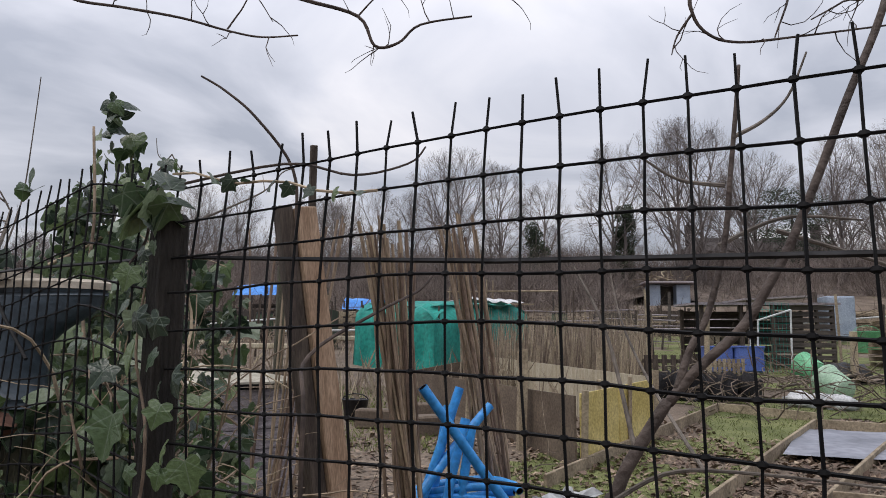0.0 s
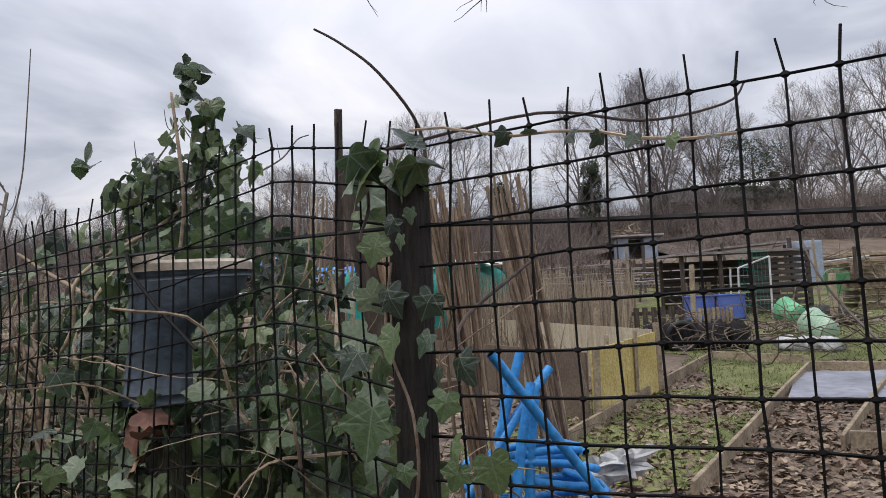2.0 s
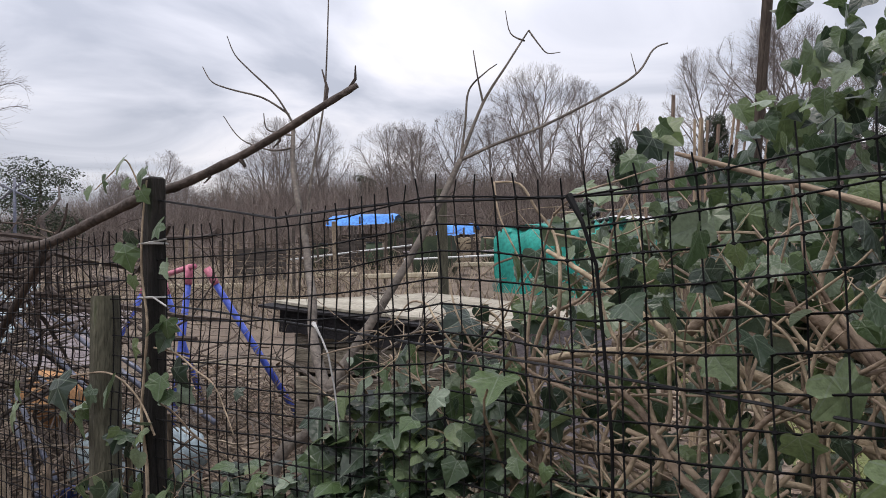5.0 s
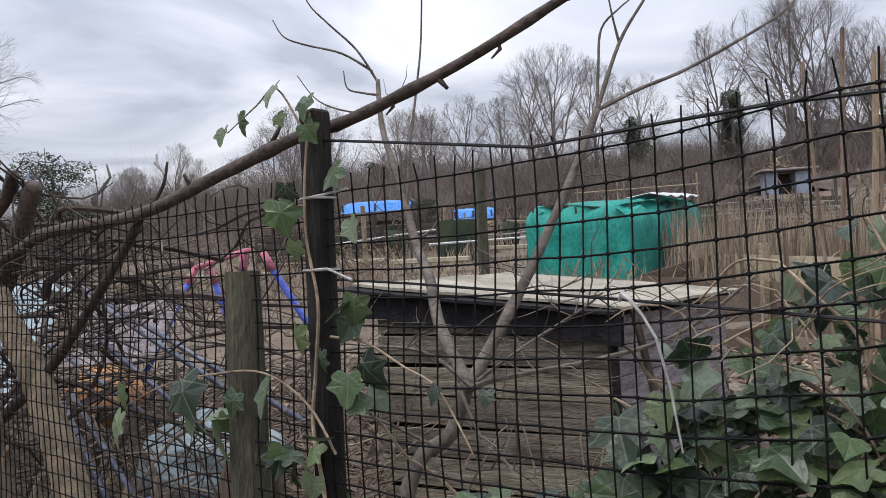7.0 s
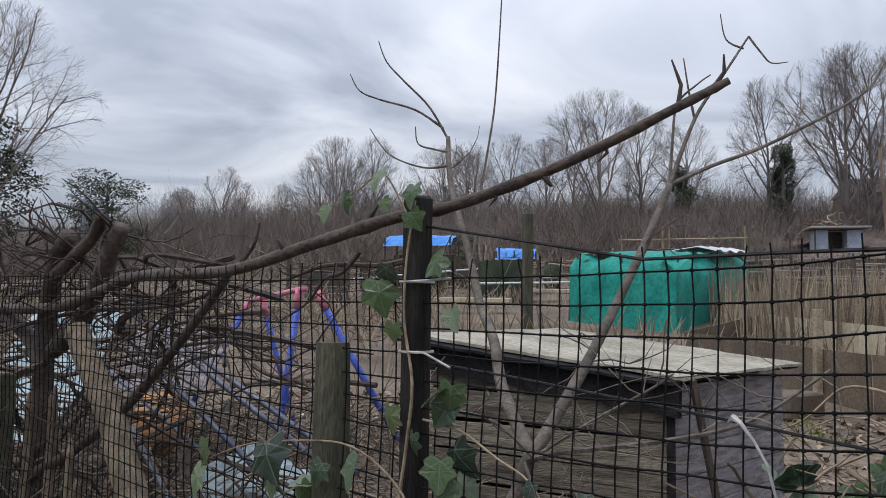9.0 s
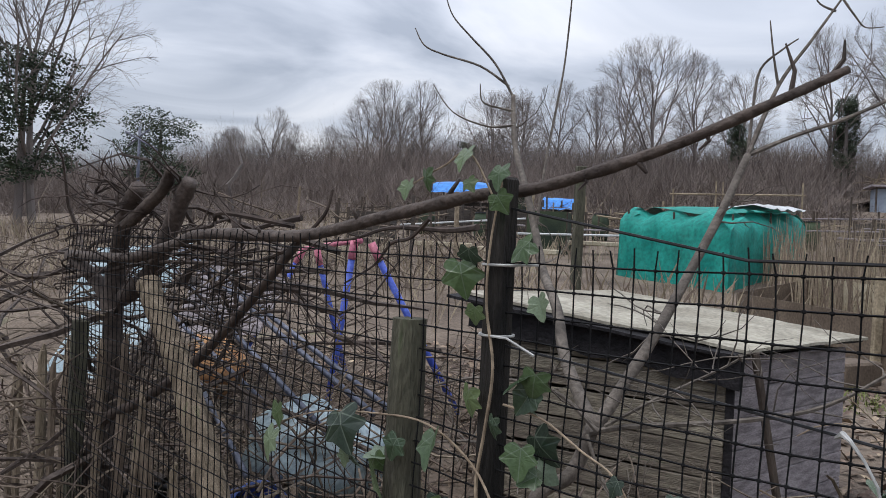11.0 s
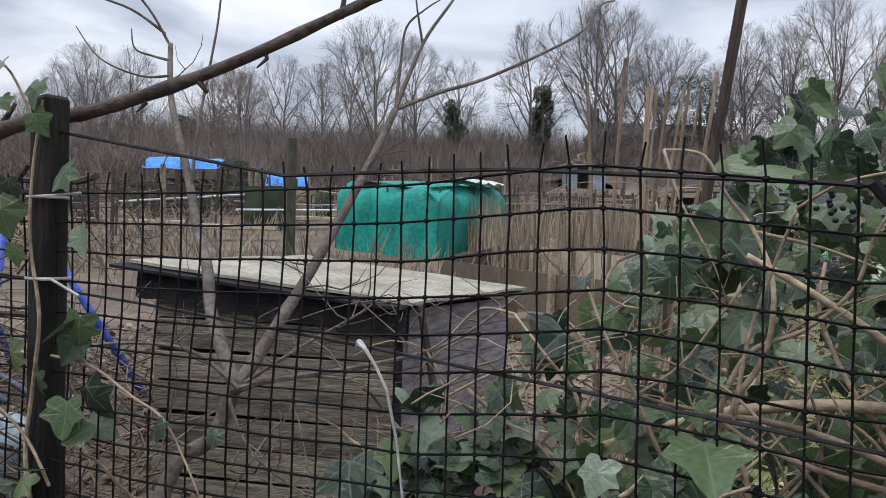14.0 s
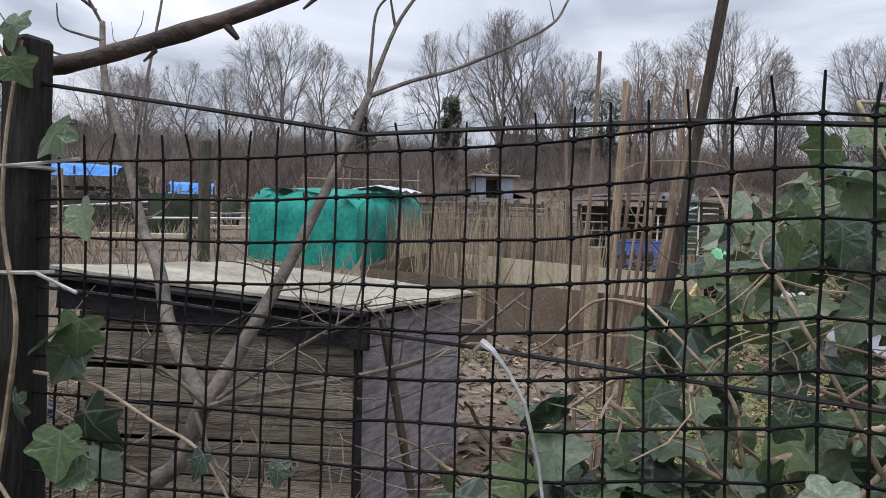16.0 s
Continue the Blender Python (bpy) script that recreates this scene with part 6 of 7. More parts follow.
part("branch", g, M_bark, hb, "long smooth brown branch", smooth=True)
g = Geo()
limb(g, [(-4.5, 3.9, 0.2), (-4.52, 3.885, 1.405), (-4.5, 3.87, 1.635), (-4.356, 3.741, 1.847), (-4.25, 3.68, 1.95)], 0.045, 0.03, 9, 0.3, 2)
limb(g, [(-4.45, 3.86, 1.5), (-4.19, 3.711, 1.642), (-4.02, 3.62, 1.88), (-3.954, 3.587, 1.968)], 0.036, 0.028, 9, 0.3, 3)
limb(g, [(-4.356, 3.741, 1.80), (-4.1, 3.62, 1.93), (-4.022, 3.566, 2.007)], 0.026, 0.02, 8, 0.3, 4)
limb(g, [(-4.9, 4.03, 1.66), (-4.6, 3.93, 1.5), (-4.5, 3.9, 1.2)], 0.028, 0.04, 8, 0.2, 5)
part("trunk", g, M_bark, hb, smooth=True)
g = Geo()
p1 = limb(g, [(-3.254, 3.106, 1.762), (-3.504, 3.237, 1.543), (-3.771, 3.377, 1.341), (-4.05, 3.5, 1.18), (-4.401, 3.686, 0.987), (-4.6, 3.8, 0.5)], 0.012, 0.022, 7, 0.2, 6)
part("branch", g, M_twig, hb, "dark forked branch", smooth=True)
g = Geo()
p2 = limb(g, [(-3.254, 3.106, 1.762), (-3.15, 3.05, 1.84), (-3.124, 3.038, 1.905)], 0.006, 0.003, 5)
p3 = limb(g, [(-4.9, 4.0, 1.55), (-4.2, 3.7, 1.66), (-3.6, 3.4, 1.69), (-3.3, 3.2, 1.76)], 0.009, 0.005, 6)
p4 = limb(g, [(-5.0, 4.2, 2.0), (-4.7, 4.0, 1.9), (-4.4, 3.8, 1.85)], 0.006, 0.01, 6)
for pth, s in ((p1, 1), (p3, 3), (p4, 4)):
    twigs_on(g, pth, 20, 0.34, 0.004, s, 0.1)
top_path = [Vector((-4.3, 3.7, 1.9)), Vector((-4.0, 3.6, 1.95)), Vector((-4.2, 3.7, 1.85)), Vector((-4.5, 3.9, 1.8)), Vector((-4.7, 4.0, 1.7))]
twigs_on(g, top_path, 40, 0.26, 0.0055, 9, 0.0, 0.0)
for b, t_ in (((-2.132, 2.559, 2.02), (-2.14, 2.57, 2.11)), ((-2.08, 2.555, 2.05), (-2.06, 2.56, 2.11)), ((-2.45, 2.64, 1.91), (-2.455, 2.63, 1.88)), ((-2.25, 2.585, 1.975), (-2.26, 2.58, 1.945))):
    g.tube([b, Vector(b).lerp(Vector(t_), 0.5) + Vector((0.01, 0, 0)), t_], [0.005, 0.0035, 0.0015], 5)
for k_ in range(34):
    rr = random.Random(300 + k_)
    u_, z_ = rr.uniform(3.3, 6.2), rr.uniform(1.45, 1.86)
    du_, dz_ = rr.choice((-1, 1)) * rr.uniform(0.35, 0.9), rr.gauss(0, 0.09)
    if u_ + du_ < 3.1:
        du_ = abs(du_)
    o_ = rr.uniform(0.15, 0.7)
    pth = limb(g, [fence_at(u_ + du_ * q, o_ + rr.gauss(0, 0.04), z_ + dz_ * q - 0.10 * q * q + rr.gauss(0, 0.012)) for q in (0, 0.25, 0.5, 0.75, 1.0)], rr.uniform(0.006, 0.012), 0.003, 6, 0.4, k_)
    twigs_on(g, pth, 4, 0.22, 0.003, 400 + k_, 0.2)
part("twig_spray", g, M_twig, hb)["kind"] = "stuff"
for n_, sd_, r_, len_, mat_, lab_ in ((70, 68, 0.013, 1.3, M_bark, "thick cut branches thrown over the corner"), (260, 67, 0.0045, 0.7, M_deadstem, "cut dead twigs piled along the fence")):
    pile = thing("brush_pile", (-5.0, 4.4, ground_z(-5.0, 4.4)), lab_, "brushwood")
    heap_ = twig_tangle(n_, (-6.0, -4.0, 3.6, 5.2), (0.6, 1.5), sd_, r_, len_, 0.33)
    for k in range(n_):
        one = Geo()
        one.v, one.f = heap_.v[k * 28:k * 28 + 28], heap_.f[:24]
        part("branch" if r_ > 0.01 else "twig", one, mat_, pile)

sap = thing("sapling", (-2.7, 3.5, gz(-2.7, 3.5)), "twin-stemmed bare grey sapling behind the mesh", "sapling")
g = Geo()
limb(g, [(-2.75, 3.46, gz(-2.7, 3.5) - 0.05), (-2.70, 3.48, 0.8), (-2.64, 3.51, 1.042), (-2.543, 3.533, 1.12), (-2.486, 3.55, 1.27)], 0.024, 0.021, 9, 0.2, 7)
part("stem", g, M_greybark, sap, smooth=True)
g = Geo()
s1 = limb(g, [(-2.486, 3.55, 1.26), (-2.602, 3.744, 1.428), (-2.66, 3.9, 1.58), (-2.747, 4.095, 1.705), (-2.80, 4.2, 1.85), (-2.854, 4.27, 2.007), (-2.93, 4.40, 2.18), (-2.973, 4.504, 2.313), (-2.999, 4.586, 2.48)], 0.021, 0.010, 8, 0.25, 8)
part("stem", g, M_greybark, sap, smooth=True)
g = Geo()
s2 = limb(g, [(-2.486, 3.55, 1.25), (-2.40, 3.62, 1.40), (-2.326, 3.686, 1.533), (-2.24, 3.802, 1.71), (-2.13, 3.93, 1.95), (-2.054, 4.025, 2.14)], 0.020, 0.012, 8, 0.25, 9)
part("stem", g, M_greybark, sap, smooth=True)
g = Geo()
for pts, r in (([(-2.999, 4.586, 2.47), (-3.085, 4.563, 2.62), (-3.20, 4.53, 2.74), (-3.28, 4.51, 2.83), (-3.32, 4.504, 2.93)], 0.006), ([(-3.02, 4.58, 2.52), (-3.153, 4.563, 2.61), (-3.32, 4.53, 2.66), (-3.41, 4.51, 2.70), (-3.457, 4.504, 2.78)], 0.006),
               ([(-2.985, 4.54, 2.40), (-3.06, 4.56, 2.42), (-3.136, 4.563, 2.449), (-3.15, 4.56, 2.53)], 0.006), ([(-2.973, 4.504, 2.33), (-3.1, 4.53, 2.33), (-3.27, 4.55, 2.40), (-3.374, 4.563, 2.531)], 0.0055),
               ([(-2.80, 4.2, 1.85), (-2.785, 4.24, 2.1), (-2.76, 4.30, 2.35), (-2.735, 4.32, 2.56), (-2.715, 4.32, 2.9), (-2.70, 4.32, 3.25)], 0.0065),
               ([(-2.054, 4.025, 2.14), (-1.959, 4.095, 2.393), (-1.86, 4.12, 2.55), (-1.762, 4.153, 2.706)], 0.0085), ([(-1.762, 4.153, 2.706), (-1.72, 4.15, 2.64), (-1.686, 4.153, 2.601), (-1.63, 4.15, 2.60)], 0.004), ([(-1.78, 4.15, 2.66), (-1.84, 4.153, 2.70), (-1.859, 4.153, 2.80)], 0.004),
               ([(-2.054, 4.025, 2.14), (-1.9, 4.11, 2.22), (-1.71, 4.212, 2.304), (-1.428, 4.329, 2.46), (-1.29, 4.40, 2.56), (-1.216, 4.446, 2.671), (-1.15, 4.46, 2.70)], 0.0085), ([(-1.3, 4.39, 2.55), (-1.32, 4.40, 2.65)], 0.003),
               ([(-2.054, 4.03, 2.13), (-2.038, 4.095, 2.313), (-2.02, 4.1, 2.45), (-1.95, 4.1, 2.52), (-1.9, 4.12, 2.56)], 0.006), ([(-1.96, 4.095, 2.39), (-1.98, 4.095, 2.5), (-1.996, 4.095, 2.62)], 0.005)):
    limb(g, pts, r, r * 0.4, 6, 0.2, 3)
for pth, s in ((s1, 31), (s2, 32)):
    twigs_on(g, pth, 7, 0.3, 0.0035, s, 0.3, 0.4)
part("twig_spray", g, M_greybark, sap)["kind"] = "stuff"
g = Geo()
for pts, r in (([(-2.49, 3.53, 1.25), (-2.383, 3.51, 1.284), (-2.101, 3.51, 1.332), (-1.878, 3.51, 1.398), (-1.677, 3.51, 1.542)], 0.010), ([(-2.47, 3.51, 1.26), (-2.615, 3.51, 1.369), (-2.85, 3.50, 1.38), (-3.042, 3.51, 1.314)], 0.008), ([(-2.45, 3.5, 1.28), (-2.3, 3.5, 1.38), (-2.146, 3.51, 1.471), (-2.08, 3.5, 1.52)], 0.006), ([(-2.5, 3.5, 1.25), (-2.42, 3.45, 1.1), (-2.25, 3.42, 0.98)], 0.006), ([(-2.6, 3.5, 1.1), (-2.8, 3.45, 1.2), (-3.0, 3.4, 1.18)], 0.006)):
    pth = limb(g, pts, r, r * 0.45, 6, 0.25, 5)
    twigs_on(g, pth, 10, 0.30, 0.0026, int(r * 9000), 0.3, 0.2)
part("twig_spray", g, M_greybark, sap)["kind"] = "stuff"

sap3 = thing("sapling", (0.2, 1.06, 0.1), "thin bare sapling close behind the mesh", "sapling")
g = Geo()
limb(g, [(0.17, 1.10, 0.05), (0.185, 1.10, 0.9), (0.205, 1.10, 1.38), (0.222, 1.10, 1.458), (0.244, 1.10, 1.500), (0.275, 1.10, 1.548)], 0.0080, 0.0062, 8, 0.2, 11)
limb(g, [(0.275, 1.10, 1.545), (0.305, 1.10, 1.580), (0.351, 1.10, 1.622), (0.380, 1.10, 1.665), (0.410, 1.10, 1.720), (0.445, 1.10, 1.80), (0.475, 1.10, 1.873), (0.517, 1.10, 1.969), (0.56, 1.11, 2.10)], 0.0056, 0.0038, 8, 0.2, 12)
limb(g, [(0.285, 1.10, 1.56), (0.300, 1.105, 1.60), (0.321, 1.11, 1.638), (0.342, 1.11, 1.715), (0.352, 1.11, 1.795), (0.360, 1.11, 1.86), (0.366, 1.11, 1.915)], 0.0046, 0.0020, 7, 0.2, 13)
part("stem", g, M_bark, sap3, smooth=True)
g = Geo()
for pts in ([(0.375, 1.165, 1.85), (0.41, 1.17, 1.87), (0.44, 1.17, 1.90), (0.46, 1.16, 1.95)], [(0.35, 1.16, 1.72), (0.42, 1.15, 1.75), (0.5, 1.14, 1.745)], [(0.2, 1.08, 1.44), (0.26, 1.06, 1.48), (0.33, 1.05, 1.485), (0.46, 1.04, 1.475)], [(0.36, 1.16, 1.79), (0.31, 1.17, 1.80), (0.27, 1.18, 1.83)], [(0.4, 1.12, 1.73), (0.5, 1.13, 1.70), (0.62, 1.15, 1.66)], [(0.24, 1.1, 1.5), (0.22, 1.15, 1.62), (0.19, 1.2, 1.70)], [(0.36, 1.3, 1.45), (0.33, 1.5, 1.56), (0.305, 1.6, 1.66), (0.29, 1.64, 1.77)]):
    limb(g, pts, 0.0028, 0.0012, 6)
part("twig_spray", g, M_greybark, sap3)["kind"] = "stuff"

# the tree that hangs over the path
ot = thing("overhanging_tree", (2.6, -0.9, 0.0), "bare tree whose twigs hang over the path", "tree")
g = Geo()
limb(g, [(2.6, -0.9, -0.1), (2.55, -0.85, 1.2), (2.45, -0.75, 2.4), (2.3, -0.5, 3.2), (2.2, -0.3, 4.5)], 0.11, 0.05, 10, 0.1, 14)
part("trunk", g, M_bark, ot, smooth=True)
g = Geo()
limb(g, [(2.42, -0.7, 2.6), (1.8, 0.4, 2.95), (1.2, 1.4, 2.9), (0.5, 1.85, 2.72), (-0.3, 1.95, 2.68), (-1.1, 1.95, 2.62)], 0.035, 0.006, 8, 0.1, 15)
part("limb", g, M_twig, ot, smooth=True)
g = Geo()
for pts, r in (([(-0.98, 1.92, 2.63), (-0.99, 1.9, 2.50), (-0.944, 1.9, 2.445), (-0.811, 1.9, 2.418), (-0.666, 1.9, 2.387), (-0.552, 1.9, 2.352), (-0.467, 1.9, 2.333), (-0.378, 1.9, 2.335)], 0.0045), ([(-0.7, 1.93, 2.66), (-0.574, 1.9, 2.498), (-0.375, 1.9, 2.426), (-0.237, 1.9, 2.378), (-0.195, 1.9, 2.304), (-0.14, 1.9, 2.31), (-0.089, 1.9, 2.353), (0.03, 1.9, 2.37)], 0.0055),
               ([(-0.55, 1.9, 2.355), (-0.52, 1.9, 2.40), (-0.49, 1.9, 2.44), (-0.44, 1.9, 2.37)], 0.0025), ([(-0.237, 1.9, 2.378), (-0.2, 1.9, 2.42), (-0.16, 1.9, 2.45)], 0.0025), ([(0.1, 1.9, 2.72), (0.1, 1.9, 2.46), (0.13, 1.9, 2.40)], 0.0025),
               ([(0.6, 1.82, 2.74), (0.53, 1.9, 2.45), (0.525, 1.9, 2.362), (0.56, 1.9, 2.31), (0.625, 1.9, 2.291), (0.748, 1.9, 2.301), (0.939, 1.9, 2.322)], 0.005), ([(0.525, 1.9, 2.362), (0.49, 1.9, 2.31), (0.476, 1.9, 2.265)], 0.003), ([(0.9, 1.7, 2.8), (0.76, 1.9, 2.45), (0.727, 1.9, 2.369), (0.70, 1.9, 2.30)], 0.004), ([(1.0, 1.6, 2.85), (0.95, 1.9, 2.45), (0.85, 1.9, 2.38), (0.78, 1.9, 2.34)], 0.004), ([(1.1, 1.5, 2.87), (1.1, 1.85, 2.5), (1.0, 1.9, 2.40), (0.9, 1.9, 2.42)], 0.004)):
    pth = limb(g, pts, r, r * 0.4, 6, 0.3, 2)
    twigs_on(g, pth, int(7 if r > 0.004 else 3), 0.11, 0.0016, int(r * 1e5), 0.1, 0.4)
part("twig_spray", g, M_twig, ot)["kind"] = "stuff"

# thin shoots by the ivy
sh = thing("bare_shoots", (*fence_at(1.75, 0.35).xy, 0.1), "thin bare shoots growing up behind the ivy", "shoots")
g = Geo()
for pts, r in (([(-0.33, 1.80, 1.6), (-0.33, 1.79, 1.85), (-0.34, 1.78, 1.98), (-0.41, 1.74, 2.08), (-0.48, 1.735, 2.14), (-0.53, 1.73, 2.17)], 0.0042), ([(-0.24, 1.58, 1.1), (-0.25, 1.61, 1.48), (-0.28, 1.74, 1.59), (-0.17, 1.9, 1.69), (-0.10, 2.02, 1.745), (-0.07, 2.08, 1.79)], 0.005), ([(-0.373, 1.251, 1.80), (-0.366, 1.23, 1.74), (-0.372, 1.2, 1.70), (-0.35, 1.19, 1.69)], 0.0025), ([(-0.34, 1.2, 1.80), (-0.17, 1.184, 1.828), (-0.07, 1.13, 1.799), (0.0, 1.091, 1.801), (0.02, 1.09, 1.82)], 0.002)):
    limb(g, pts, r, r * 0.5, 6)
part("shoot", g, M_twig, sh)

# ---- ivy ----
def leaf_geo(fold, curl, seed, plain=0):
    """A lobed or a plain ivy leaf of unit length, stalk at the origin."""
    rng = random.Random(seed)
    half = {0: [(0.16, -0.13), (0.38, -0.13), (0.47, 0.04), (0.43, 0.17), (0.60, 0.35), (0.50, 0.48), (0.32, 0.58), (0.18, 0.80)],
            1: [(0.18, -0.10), (0.36, -0.06), (0.46, 0.08), (0.48, 0.22), (0.46, 0.38), (0.38, 0.54), (0.26, 0.70), (0.13, 0.86)]}[plain]
    half = [(x * rng.uniform(0.9, 1.12), y * rng.uniform(0.94, 1.06)) for x, y in half]
    rim = [(0.0, 0.0)] + half + [(0.0, 1.0)] + [(-x * rng.uniform(0.92, 1.08), y) for x, y in reversed(half)]
    fine, nr = [], len(rim)
    for i in range(nr):
        p0, p1, p2, p3 = rim[i - 1], rim[i], rim[(i + 1) % nr], rim[(i + 2) % nr]
        fine += [p1, tuple((-p0[c] + 9 * p1[c] + 9 * p2[c] - p3[c]) / 16 for c in (0, 1))]
    rim = fine
    g = Geo()
    pts = [(0.0, 0.30)] + rim
    for x, y in pts:
        g.v.append((x, y, fold * abs(x) - curl * (x * x + (y - 0.3) ** 2) + rng.uniform(-0.012, 0.012)))
    n = len(rim)
    for i in range(n):
        g.f.append((0, 1 + (i + 1) % n, 1 + i))
    g.uv = list(pts)
    return g


LEAVES = [leaf_geo(f, c, s) for s, (f, c) in enumerate(((0.18, 0.25), (-0.1, 0.35), (0.3, 0.1), (0.05, 0.5), (0.2, 0.4)))]
LEAVES += [leaf_geo(f, c, s + 9, 1) for s, (f, c) in enumerate(((0.2, 0.3), (-0.12, 0.4), (0.3, 0.2)))]
LEAF_MESH = [l.mesh("leaf", M_leaf) for l in LEAVES]


def leaf_pose(rng, p, size, up=0.35):
    n = (-UN * rng.uniform(0.3, 1.0) + Vector((rng.gauss(0, 0.6), rng.gauss(0, 0.6), up + rng.gauss(0, 0.5)))).normalized()
    t = Vector((rng.gauss(0, 0.75), rng.gauss(0, 0.75), -0.9))
    t = (t - n * t.dot(n)).normalized()
    s = t.cross(n)
    m = Matrix((s, t, n)).transposed().to_4x4()
    return Matrix.Translation(p) @ m @ Matrix.Scale(size, 4)


def ivy(name, base, label, clumps, seed, singles, stems, size=(0.034, 0.060), stem_top=1.6):
    rng = random.Random(seed)
    t = thing(name, base, label, "ivy")
    spots = []
    for (u, off, z, ru, ro, rz, n, up, *plain) in clumps:
        for _ in range(n):
            d = Vector((rng.gauss(0, 1), rng.gauss(0, 1), rng.gauss(0, 1))).normalized() * rng.random() ** 0.33
            spots.append((off + d.y * ro, fence_at(u + d.x * ru, off + d.y * ro, z + d.z * rz), up, bool(plain)))
    spots.sort(key=lambda s: s[0])
    rest = Geo()
    for i, (o, p, up, pl) in enumerate(spots):
        m = leaf_pose(rng, p, rng.uniform(*size) * (1.0 if i % 5 else 1.45), up)
        k = 5 + rng.randrange(3) if pl or rng.random() < 0.25 else rng.randrange(5)
        if i < singles:
            ob = part("leaf", LEAF_MESH[k], None, t)
            ob.matrix_basis = Matrix.Translation(-t.location) @ m
            ob.matrix_parent_inverse = Matrix()
        else:
            rest.add(LEAVES[k], m)
    if rest.v:
        ob = part("leaves", rest, M_leaf, t)
        ob["kind"] = "stuff"
    low = [s for s in spots if s[1].z < stem_top and s[0] > 0.03] or spots
    g = Geo()
    for _ in range(stems):
        o, p, up, pl = low[rng.randrange(len(low))]
        pts = [p + UN * 0.02]
        d = Vector((rng.gauss(0, 1), rng.gauss(0, 0.3), rng.gauss(0.1, 0.8))).normalized()
        axis = (UN + Vector((rng.gauss(0, 0.4), rng.gauss(0, 0.4), rng.gauss(0, 0.4)))).normalized()
        turn = Matrix.Rotation(rng.gauss(0, 0.42), 3, axis)
        r = 0.0009 + 0.0028 * rng.random() ** 2.2
        step = rng.uniform(0.012, 0.04)
        for i in range(9):
            d = (turn @ d + Vector((rng.gauss(0, 0.12), rng.gauss(0, 0.12), rng.gauss(0, 0.12)))).normalized()
            q = pts[-1] + d * step
            q.z = min(q.z, stem_top + 0.1)
            pts.append(q)
        g.tube(pts, [r * (1 - 0.05 * i) for i in range(10)], 5, cap=False)
    if stems:
        part("stem_tangle", g, M_vine, t, "tangled pale brown ivy stems")["kind"] = "stuff"
    return t


def hang_leaves(plant, spots, seed):
    """Single large leaves against the mesh: place along the fence, height of the stalk, length."""
    rng = random.Random(seed)
    for k, (u, z, size) in enumerate(spots):
        n = (-UN + UD * rng.gauss(0, 0.35) + Vector((0, 0, rng.gauss(0.15, 0.3)))).normalized()
        t = UD * rng.gauss(0, 0.35) + Vector((0, 0, -1))
        t = (t - n * t.dot(n)).normalized()
        m = Matrix.Translation(fence_at(u, -0.045 - 0.012 * rng.random(), z)) @ Matrix((t.cross(n), t, n)).transposed().to_4x4() @ Matrix.Scale(size, 4)
        ob = part("leaf", LEAF_MESH[k % 5], None, plant)
        ob.matrix_basis = Matrix.Translation(-plant.location) @ m
        ob.matrix_parent_inverse = Matrix()


